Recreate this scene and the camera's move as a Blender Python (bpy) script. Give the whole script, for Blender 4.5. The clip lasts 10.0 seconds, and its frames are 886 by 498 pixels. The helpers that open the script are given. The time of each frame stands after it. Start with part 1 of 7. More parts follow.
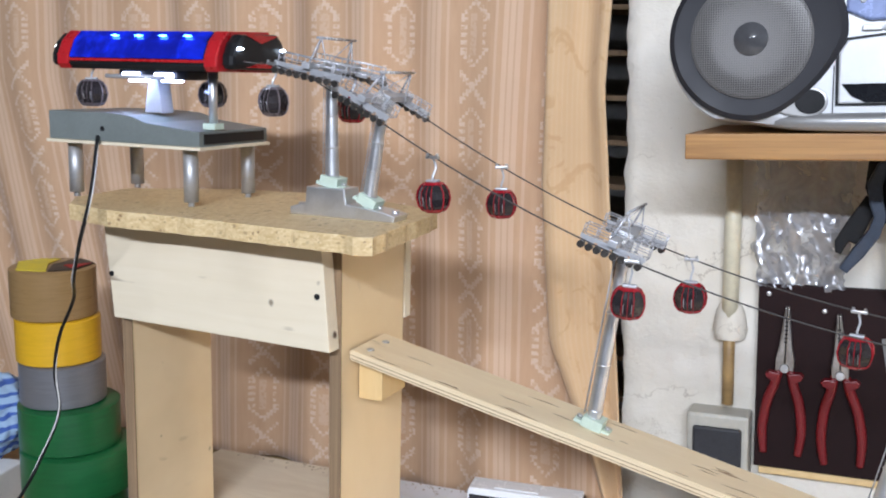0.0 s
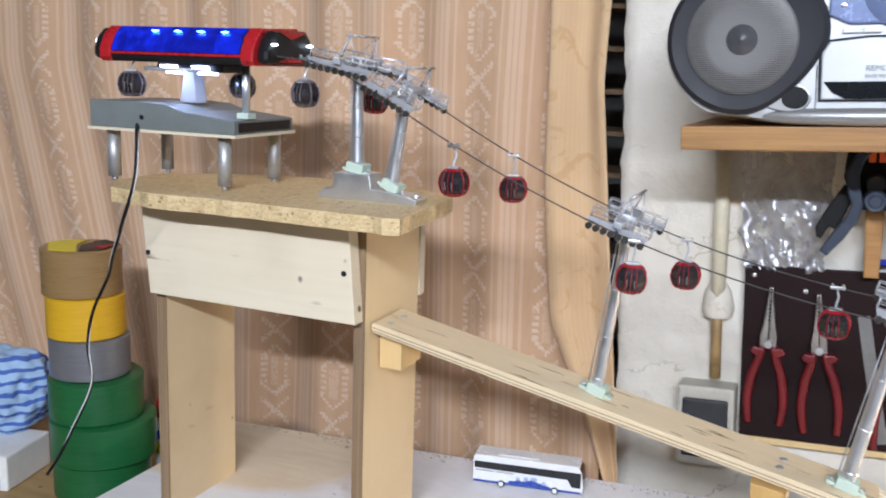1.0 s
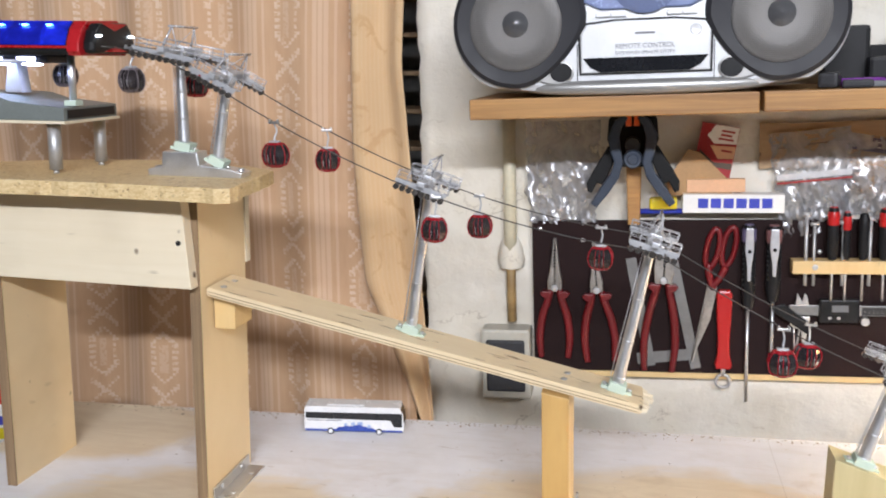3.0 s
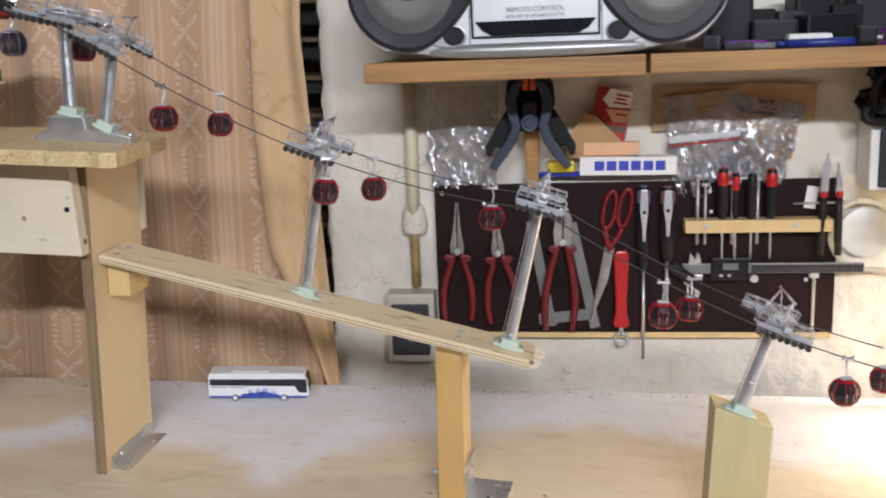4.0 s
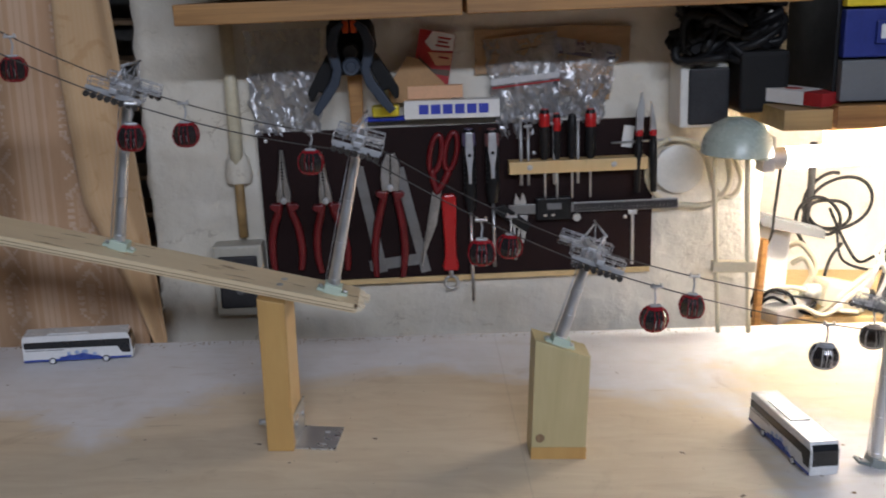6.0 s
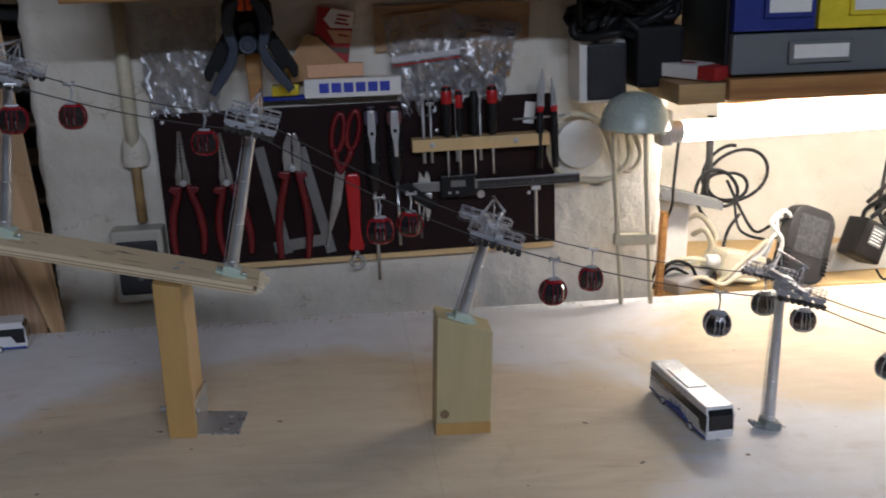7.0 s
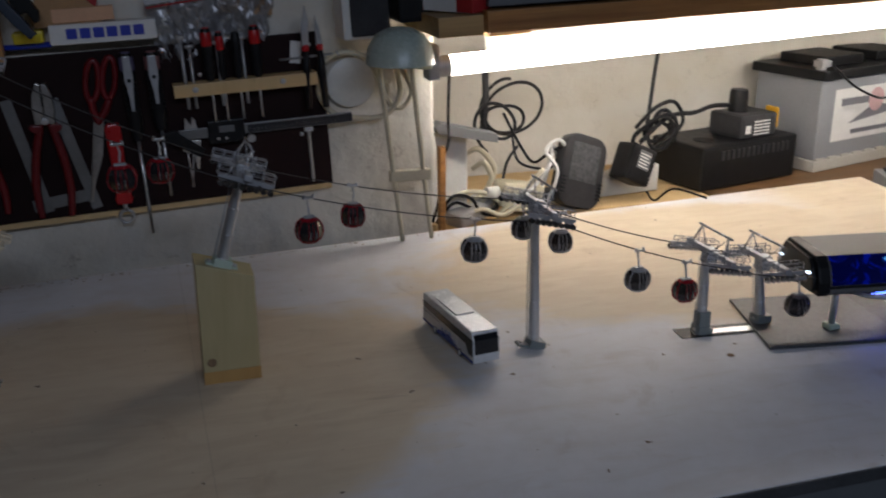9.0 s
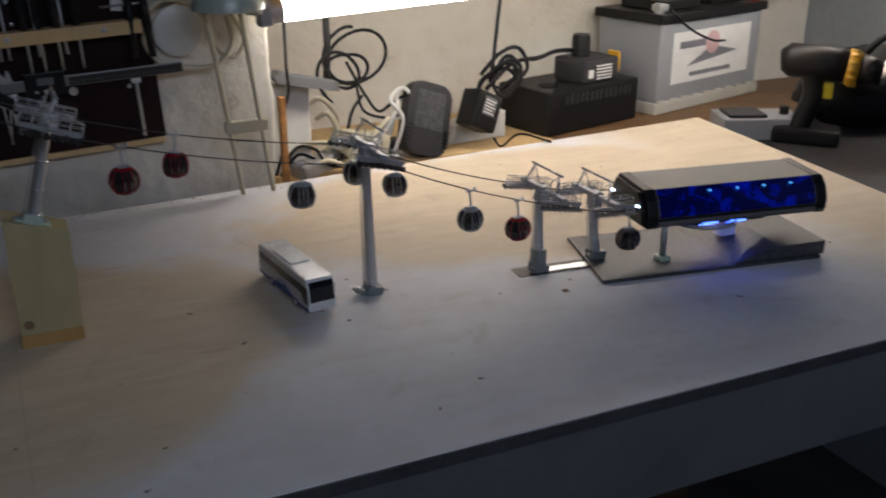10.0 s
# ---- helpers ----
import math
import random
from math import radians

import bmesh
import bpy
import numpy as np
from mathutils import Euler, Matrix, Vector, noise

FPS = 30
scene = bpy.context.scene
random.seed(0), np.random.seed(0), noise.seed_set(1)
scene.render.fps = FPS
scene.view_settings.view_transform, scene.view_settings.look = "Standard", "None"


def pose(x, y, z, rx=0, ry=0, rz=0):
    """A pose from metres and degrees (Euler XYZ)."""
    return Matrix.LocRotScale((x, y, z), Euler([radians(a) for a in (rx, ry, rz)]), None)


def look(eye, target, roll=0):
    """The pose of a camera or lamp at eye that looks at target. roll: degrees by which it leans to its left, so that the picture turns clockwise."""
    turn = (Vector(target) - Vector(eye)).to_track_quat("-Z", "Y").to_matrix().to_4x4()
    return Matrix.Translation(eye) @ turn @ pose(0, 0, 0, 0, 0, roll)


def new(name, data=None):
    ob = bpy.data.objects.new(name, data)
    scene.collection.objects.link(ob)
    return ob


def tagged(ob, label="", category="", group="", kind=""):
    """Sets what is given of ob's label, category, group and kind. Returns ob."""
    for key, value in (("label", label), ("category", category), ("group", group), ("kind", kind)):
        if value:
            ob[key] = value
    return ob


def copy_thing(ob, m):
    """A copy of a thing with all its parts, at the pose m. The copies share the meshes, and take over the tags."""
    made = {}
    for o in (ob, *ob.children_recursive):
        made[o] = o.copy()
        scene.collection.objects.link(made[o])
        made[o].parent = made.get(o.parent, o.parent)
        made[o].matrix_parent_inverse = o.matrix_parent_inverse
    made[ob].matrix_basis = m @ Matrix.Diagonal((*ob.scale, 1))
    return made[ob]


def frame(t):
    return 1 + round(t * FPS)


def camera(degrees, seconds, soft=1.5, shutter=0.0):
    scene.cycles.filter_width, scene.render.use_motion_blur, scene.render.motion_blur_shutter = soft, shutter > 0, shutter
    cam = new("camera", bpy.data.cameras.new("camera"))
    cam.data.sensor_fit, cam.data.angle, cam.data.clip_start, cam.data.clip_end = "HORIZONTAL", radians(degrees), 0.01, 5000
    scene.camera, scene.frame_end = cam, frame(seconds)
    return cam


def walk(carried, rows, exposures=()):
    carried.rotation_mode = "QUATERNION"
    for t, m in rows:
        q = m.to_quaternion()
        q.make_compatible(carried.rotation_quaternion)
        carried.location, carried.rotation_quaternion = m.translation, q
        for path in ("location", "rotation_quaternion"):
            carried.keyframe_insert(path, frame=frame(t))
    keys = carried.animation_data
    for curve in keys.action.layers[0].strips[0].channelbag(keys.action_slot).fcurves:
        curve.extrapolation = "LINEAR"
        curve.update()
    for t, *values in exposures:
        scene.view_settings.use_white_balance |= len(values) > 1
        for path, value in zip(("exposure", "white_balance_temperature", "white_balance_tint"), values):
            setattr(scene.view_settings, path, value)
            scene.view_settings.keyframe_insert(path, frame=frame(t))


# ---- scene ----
cam = camera(49.1, 10.0, soft=1.9, shutter=0.4)
PATH = [
    (0, (0.18, 0.291, 1.314), (-0.621, 2.089, 0.959), 1.4),
    (0.3, (0.196, 0.271, 1.3165), (-0.634, 2.055, 0.946), 2.4),
    (0.5, (0.205, 0.258, 1.318), (-0.64, 2.035, 0.958), 2.9),
    (1, (0.18, 0.213, 1.319), (-0.582, 2.023, 0.943), 1.9),
    (1.5, (0.173, 0.167, 1.319), (-0.447, 2.03, 0.94), 1.4),
    (2, (0.185, 0.121, 1.319), (-0.302, 2.028, 0.96), 1.2),
    (3.5, (0.224, 0.091, 1.31), (-0.106, 2.02, 0.895), 0.6),
    (4, (0.246, 0.087, 1.304), (0.006, 2.024, 0.866), 0.6),
    (4.5, (0.256, 0.09, 1.3), (0.074, 2.027, 0.837), 0.1),
    (5, (0.264, 0.091, 1.3), (0.162, 2.03, 0.82), 0.0),
    (5.2, (0.266, 0.091, 1.296), (0.189, 2.028, 0.805), 0.2),
    (6.5, (0.281, 0.097, 1.289), (0.443, 2.016, 0.751), 0.7),
    (7, (0.292, 0.096, 1.287), (0.526, 2.002, 0.728), 0.6),
    (7.5, (0.309, 0.095, 1.287), (0.63, 1.981, 0.703), 0.5),
    (8, (0.324, 0.094, 1.283), (0.722, 1.959, 0.682), 0.5),
    (8.5, (0.339, 0.09, 1.279), (0.812, 1.931, 0.656), 0.4),
    (9, (0.357, 0.085, 1.275), (0.927, 1.886, 0.618), -0.1),
    (9.5, (0.371, 0.083, 1.263), (1.055, 1.828, 0.564), 0.3),
    (10, (0.401, 0.076, 1.255), (1.194, 1.76, 0.523), 0.1),
]
EXPOSURES = [(0.0, -0.1, 6800, 10), (1.0, -0.13, 6850, 10), (2.0, -0.06, 7350, 12), (3.5, -0.3, 7500, 11), (4.0, -0.58, 7400, 11), (5.0, -1.08, 6950, 11), (6.5, -1.92, 6600, 11), (7.5, -2.55, 6250, 11), (8.5, -3.13, 6120, 11), (9.0, -3.46, 6180, 11), (9.5, -3.6, 6220, 11), (10.0, -3.52, 6200, 11)]
walk(cam, [(t, look(eye, target, roll)) for t, eye, target, roll in PATH], EXPOSURES)


# ---- world and light ----
world = bpy.data.worlds.new("room_air")
scene.world = world
world.use_nodes = True
world.node_tree.nodes["Background"].inputs[0].default_value = (0.9, 0.95, 1.0, 1)
world.node_tree.nodes["Background"].inputs[1].default_value = 0.006


def area_lamp(name, eye, target, size, power, colour):
    data = bpy.data.lights.new(name, "AREA")
    data.shape, data.size, data.size_y = "RECTANGLE", size[0], size[1]
    data.energy, data.color = power, colour
    ob = new(name, data)
    ob.matrix_world = look(eye, target)
    return ob


# the room's long tube lamp on the ceiling, behind the camera
area_lamp("ceiling_lamp", (0.55, -1.25, 2.12), (0.4, 1.2, 1.0), (1.5, 0.06), 88.0, (0.85, 0.96, 1.19))


# ---- materials ----
def nodes_of(name):
    m = bpy.data.materials.new(name)
    m.use_nodes = True
    return m, m.node_tree, m.node_tree.nodes["Principled BSDF"]


def add(nt, kind, **props):
    n = nt.nodes.new(kind)
    for k, v in props.items():
        if k == "op":
            n.operation = v
        else:
            n.inputs[k].default_value = v
    return n


def math_node(nt, op, a, b=None, clamp=False):
    n = nt.nodes.new("ShaderNodeMath")
    n.operation, n.use_clamp = op, clamp
    for i, v in enumerate((a, b)):
        if v is None:
            continue
        if isinstance(v, (int, float)):
            n.inputs[i].default_value = v
        else:
            nt.links.new(v, n.inputs[i])
    return n.outputs[0]


def mix(nt, fac, a, b):
    n = nt.nodes.new("ShaderNodeMix")
    n.data_type = "RGBA"
    for i, v in ((0, fac), (6, a), (7, b)):
        if isinstance(v, (int, float)):
            n.inputs[i].default_value = v
        elif isinstance(v, tuple):
            n.inputs[i].default_value = (*v, 1) if len(v) == 3 else v
        else:
            nt.links.new(v, n.inputs[i])
    return n.outputs[2]


def coords(nt, stretch=(1, 1, 1), shift=True):
    tc = nt.nodes.new("ShaderNodeTexCoord")
    mp = nt.nodes.new("ShaderNodeMapping")
    mp.inputs["Scale"].default_value = stretch
    nt.links.new(tc.outputs["Object"], mp.inputs["Vector"])
    if shift:
        oi = nt.nodes.new("ShaderNodeObjectInfo")
        sc = nt.nodes.new("ShaderNodeVectorMath")
        sc.operation = "SCALE"
        sc.inputs[0].default_value = (3.1, 5.7, 4.3)
        nt.links.new(oi.outputs["Random"], sc.inputs["Scale"])
        nt.links.new(sc.outputs[0], mp.inputs["Location"])
    return mp.outputs[0], tc


def noise_of(nt, vec, scale, detail=3.0, rough=0.55, dist=0.0):
    n = add(nt, "ShaderNodeTexNoise", Scale=scale, Detail=detail, Roughness=rough, Distortion=dist)
    nt.links.new(vec, n.inputs["Vector"])
    return n.outputs["Fac"]


def ramp(nt, fac, lo, hi):
    n = nt.nodes.new("ShaderNodeMapRange")
    nt.links.new(fac, n.inputs[0])
    n.inputs[1].default_value, n.inputs[2].default_value = lo, hi
    return n.outputs[0]


def bump(nt, bsdf, height, strength, distance=0.001):
    b = add(nt, "ShaderNodeBump", Strength=strength, Distance=distance)
    nt.links.new(height, b.inputs["Height"])
    nt.links.new(b.outputs[0], bsdf.inputs["Normal"])


def mat(name, c, rough=0.55, metal=0.0, var=0.18, scale=25, fine=260, bumps=0.15, stretch=(1, 1, 1), emit=0.0, alpha=None, glow=None, gloss=0.5):
    m, nt, b = nodes_of(name)
    vec, _ = coords(nt, stretch)
    f = math_node(nt, "ADD", math_node(nt, "MULTIPLY", noise_of(nt, vec, scale), 0.6), math_node(nt, "MULTIPLY", noise_of(nt, vec, fine, 2), 0.4))
    f = ramp(nt, f, 0.3, 0.7)
    lo = tuple(max(0, v * (1 - var)) for v in c)
    hi = tuple(min(1, v * (1 + var)) for v in c)
    nt.links.new(mix(nt, f, lo, hi), b.inputs["Base Color"])
    nt.links.new(math_node(nt, "ADD", math_node(nt, "MULTIPLY", f, 0.16), rough - 0.08), b.inputs["Roughness"])
    b.inputs["Metallic"].default_value = metal
    b.inputs["Specular IOR Level"].default_value = gloss
    if bumps:
        bump(nt, b, noise_of(nt, vec, fine, 4), bumps, 0.0006)
    if emit:
        b.inputs["Emission Color"].default_value = (*(glow or c), 1)
        b.inputs["Emission Strength"].default_value = emit
    if alpha is not None:
        b.inputs["Alpha"].default_value = alpha
    return m


def wood(name, c1, c2, grain=(4, 40, 40), rough=0.5, knots=True):
    m, nt, b = nodes_of(name)
    vec, _ = coords(nt, grain)
    rings = noise_of(nt, vec, 1.6, 4, 0.6, 0.8)
    fine = noise_of(nt, vec, 9.0, 3, 0.6)
    flat, _ = coords(nt)
    cloud = noise_of(nt, flat, 7, 3)
    f = math_node(nt, "ADD", math_node(nt, "MULTIPLY", ramp(nt, rings, 0.3, 0.7), 0.6), math_node(nt, "MULTIPLY", fine, 0.4))
    col = mix(nt, f, c1, c2)
    col = mix(nt, math_node(nt, "MULTIPLY", ramp(nt, cloud, 0.5, 0.75), 0.35), col, tuple(v * 0.72 for v in c2))
    if knots:
        specks = noise_of(nt, flat, 45, 1)
        col = mix(nt, ramp(nt, specks, 0.77, 0.82), col, (0.09, 0.05, 0.025))
        split = noise_of(nt, vec, 3.2, 2, 0.5, 0.6)
        patch = noise_of(nt, flat, 14, 2)
        split = math_node(nt, "MULTIPLY", ramp(nt, split, 0.68, 0.73), ramp(nt, patch, 0.5, 0.58))
        col = mix(nt, math_node(nt, "MULTIPLY", split, 0.7), col, (0.14, 0.08, 0.04))
    nt.links.new(col, b.inputs["Base Color"])
    b.inputs["Roughness"].default_value = rough
    bump(nt, b, f, 0.2, 0.0008)
    return m


PLY = wood("birch_ply", (0.8, 0.63, 0.39), (0.72, 0.54, 0.31), (40, 3, 4))
PLY_X = wood("birch_ply_long", (0.79, 0.66, 0.45), (0.7, 0.55, 0.35), (3, 40, 40))
PLY_PALE = wood("pale_ply", (0.78, 0.69, 0.53), (0.7, 0.6, 0.43), (3, 30, 40))
PLY_EDGE = wood("ply_edge", (0.36, 0.24, 0.13), (0.14, 0.085, 0.05), (300, 300, 3), 0.7, False)
PINE = wood("pine", (0.6, 0.37, 0.13), (0.46, 0.26, 0.085), (30, 30, 2.5))
PINE_SIDE = wood("pine_side", (0.74, 0.54, 0.27), (0.62, 0.42, 0.19), (30, 30, 2.5))
GREEN_PINE = wood("treated_pine", (0.56, 0.47, 0.26), (0.44, 0.37, 0.19), (30, 30, 2.5))
SHELF_WOOD = wood("shelf_wood", (0.52, 0.27, 0.085), (0.17, 0.07, 0.022), (2.5, 55, 55))
LEDGE_WOOD = wood("ledge_wood", (0.5, 0.33, 0.14), (0.24, 0.145, 0.06), (2, 34, 34))
# ledge wood with the far end's shade put into its colour
SHADED_LEDGE = wood("shaded_ledge", (0.2, 0.11, 0.045), (0.09, 0.05, 0.022), (2, 34, 34))
DARK_WOOD = wood("dark_wood", (0.1, 0.06, 0.035), (0.05, 0.03, 0.018), (2, 30, 30))
STEEL = mat("steel", (0.66, 0.66, 0.66), 0.34, 0.9, 0.12, 60, 500, 0)
ALU = mat("aluminium", (0.72, 0.73, 0.75), 0.36, 0.9, 0.08, 60, 500, 0)
DULL_STEEL = mat("dull_steel", (0.5, 0.5, 0.5), 0.5, 0.7, 0.15, 50, 400, 0)
RULE_STEEL = mat("dull_rule_steel", (0.24, 0.24, 0.24), 0.42, 0.75, 0.15, 40, 300, 0)
SILVER_PLASTIC = mat("silver_plastic", (0.46, 0.47, 0.49), 0.38, 0.35, 0.12, 80, 500, 0.1)
MINT = mat("mint_plastic", (0.5, 0.6, 0.5), 0.5, 0, 0.06, 60, 400, 0.05)
BLACK = mat("black_plastic", (0.011, 0.011, 0.012), 0.42, 0, 0.3, 60, 400, 0.1, gloss=0.22)
DARK_GREY = mat("dark_grey_plastic", (0.034, 0.034, 0.037), 0.5, 0, 0.25, 50, 400, 0.2, gloss=0.25)
RUBBER = mat("black_rubber", (0.013, 0.013, 0.0135), 0.65, 0, 0.3, gloss=0.2)
RED = mat("red_plastic", (0.42, 0.013, 0.018), 0.3, 0, 0.15, 40, 300, 0.05)
HANDLE_RED = mat("red_grip", (0.15, 0.005, 0.008), 0.4, 0, 0.2, 60, 300, 0.08)
GREEN_TAPE = mat("green_tape", (0.009, 0.11, 0.033), 0.35, 0, 0.2, 30, 300, 0.1, (1, 1, 12))
YELLOW_TAPE = mat("yellow_tape", (0.68, 0.38, 0.02), 0.4, 0, 0.1, 30, 300, 0.08, (1, 1, 12))
SILVER_TAPE = mat("silver_tape", (0.19, 0.19, 0.2), 0.38, 0.3, 0.15, 30, 300, 0.2, (1, 1, 20))
BROWN_TAPE = mat("brown_tape", (0.28, 0.17, 0.07), 0.32, 0, 0.12, 30, 300, 0.1, (1, 1, 20))
GREY_PAINT = mat("grey_paint", (0.16, 0.18, 0.17), 0.45, 0, 0.12, 30, 300, 0.2)
GREY_GRANITE = mat("speckled_grey", (0.06, 0.064, 0.07), 0.42, 0.0, 0.75, 190, 800, 0.5, gloss=0.4)
APRON_GREY = mat("apron_grey", (0.13, 0.14, 0.145), 0.55, 0, 0.15, 12, 200, 0.15)
WHITE_PLASTIC = mat("white_plastic", (0.76, 0.75, 0.7), 0.4, 0, 0.08, 30, 200, 0.05)
CREAM = mat("cream_plastic", (0.62, 0.57, 0.42), 0.45, 0, 0.12, 30, 200, 0.1)
LAMP_GREEN = mat("pale_green_enamel", (0.45, 0.52, 0.46), 0.28, 0, 0.08, 30, 200, 0.05)
PAPER = mat("paper", (0.78, 0.77, 0.74), 0.7, 0, 0.06, 40, 300, 0.1)
CARDBOARD = mat("cardboard", (0.42, 0.25, 0.12), 0.75, 0, 0.15, 30, 260, 0.2)
PEACH = mat("peach_card", (0.72, 0.42, 0.25), 0.7, 0, 0.1, 30, 260, 0.1)
BLUE = mat("blue_plastic", (0.02, 0.045, 0.4), 0.4, 0, 0.15, 40, 300, 0.05)
DEEP_BLUE = mat("deep_blue_plastic", (0.015, 0.03, 0.2), 0.4, 0, 0.15, 40, 300, 0.05)
YELLOW = mat("yellow_plastic", (0.75, 0.6, 0.03), 0.4, 0, 0.12, 40, 300, 0.05)
ORANGE = mat("orange_red_plastic", (0.8, 0.12, 0.03), 0.35, 0, 0.1)
BRIGHT_RED = mat("bright_red_plastic", (0.42, 0.01, 0.012), 0.3, 0, 0.1)
PURPLE = mat("purple_plastic", (0.2, 0.03, 0.3), 0.35, 0, 0.1)
TEAL = mat("clamp_blue_grey", (0.036, 0.048, 0.07), 0.5, 0, 0.2, 60, 300, 0.1, gloss=0.3)
DRAWER_GREY = mat("drawer_grey", (0.14, 0.147, 0.155), 0.5, 0, 0.1)
FLOOR_DARK = mat("dark_concrete", (0.045, 0.043, 0.04), 0.8, 0, 0.3, 6, 60, 0.3)
# ceiling and room walls out of view, darkened so they bounce less light
CEILING_DIM = mat("ceiling_dimmed", (0.3, 0.3, 0.29), 0.8, 0, 0.06, 3, 60, 0.2)
ROOM_DIM = mat("room_wall_dimmed", (0.15, 0.15, 0.145), 0.8, 0, 0.1, 3, 60, 0.2)
GREY_WALL = mat("grey_wall_paint", (0.25, 0.27, 0.285), 0.75, 0, 0.14, 5, 60, 0.3)
# plaster with the shade behind the curtain put into its colour
SHADE_GREY = mat("shadowy_plaster", (0.22, 0.22, 0.21), 0.85, 0, 0.25, 8, 80, 0.4)
SMOKE = mat("smoked_window", (0.022, 0.018, 0.02), 0.1, 0, 0.1, 60, 200, 0, alpha=0.9)
BUS_WHITE = mat("bus_white", (0.74, 0.75, 0.76), 0.25, 0, 0.04, 40, 300, 0)
BUS_GLASS = mat("bus_window", (0.012, 0.013, 0.016), 0.1, 0, 0.1, 40, 300, 0)
BUS_BLUE = mat("bus_blue", (0.03, 0.07, 0.34), 0.3, 0, 0.1, 40, 300, 0)
BUS_PALE = mat("bus_pale_blue", (0.3, 0.4, 0.62), 0.3, 0, 0.1, 40, 300, 0)
RADIO_SILVER = mat("radio_silver", (0.6, 0.61, 0.62), 0.36, 0.3, 0.03, 30, 400, 0)
RADIO_DARK = mat("radio_dark_grey", (0.022, 0.022, 0.026), 0.5, 0, 0.1, 40, 400, 0, gloss=0.3)
RADIO_CHIN = mat("radio_satin_chin", (0.36, 0.355, 0.345), 0.4, 0.6, 0.03, 12, 60, 0)
DOME_GLOSS = mat("speaker_dome_gloss", (0.1, 0.1, 0.105), 0.12, 0.3, 0.1, 60, 400, 0)
LCD = mat("display", (0.66, 0.7, 0.56), 0.3, 0, 0.05, 40, 300, 0)
RADIO_BLUE = mat("radio_blue_panel", (0.2, 0.25, 0.42), 0.25, 0.3, 0.08, 40, 300, 0)
INK = mat("ink_grey", (0.2, 0.2, 0.22), 0.6, 0, 0.05)
BLUE_INK = mat("blue_ink", (0.03, 0.05, 0.42), 0.6, 0, 0.08)
RED_INK = mat("red_ink", (0.36, 0.018, 0.02), 0.6, 0, 0.08)
BATTERY_GREY = mat("battery_case", (0.3, 0.31, 0.325), 0.45, 0, 0.08, 14, 200, 0.1)
BATTERY_WHITE = mat("battery_base", (0.52, 0.5, 0.44), 0.5, 0, 0.12, 14, 200, 0.1)
BLUE_GLOW = mat("blue_lit_panel", (0.005, 0.01, 0.25), 0.08, 0, 0.35, 60, 160, 0, emit=0.2, glow=(0.0, 0.03, 1.0))
LED_BLUE = mat("blue_led", (0.1, 0.3, 1.0), 0.3, 0, 0, emit=16.0, glow=(0.08, 0.4, 1.0))
LED_WHITE = mat("white_led", (0.8, 0.9, 1.0), 0.3, 0, 0, emit=60.0, glow=(0.6, 0.76, 1.0))
LED_DEEP = mat("deep_blue_led_bar", (0.1, 0.2, 1.0), 0.3, 0, 0, emit=95.0, glow=(0.05, 0.12, 1.0))
LED_UNDER = mat("cold_led_bar", (0.6, 0.7, 1.0), 0.3, 0, 0, emit=62.0, glow=(0.42, 0.55, 1.0))
TUBE_GLOW = mat("fluorescent_tube", (0.9, 0.85, 0.75), 0.3, 0, 0, emit=250.0, glow=(1.0, 0.91, 0.79))

nt = BLUE_GLOW.node_tree
vec, _ = coords(nt, (1, 1, 1))
f = noise_of(nt, vec, 45, 3, 0.6, 0.5)
nt.links.new(math_node(nt, "ADD", math_node(nt, "MULTIPLY", ramp(nt, f, 0.42, 0.75), 0.75), 0.1), nt.nodes["Principled BSDF"].inputs["Emission Strength"])


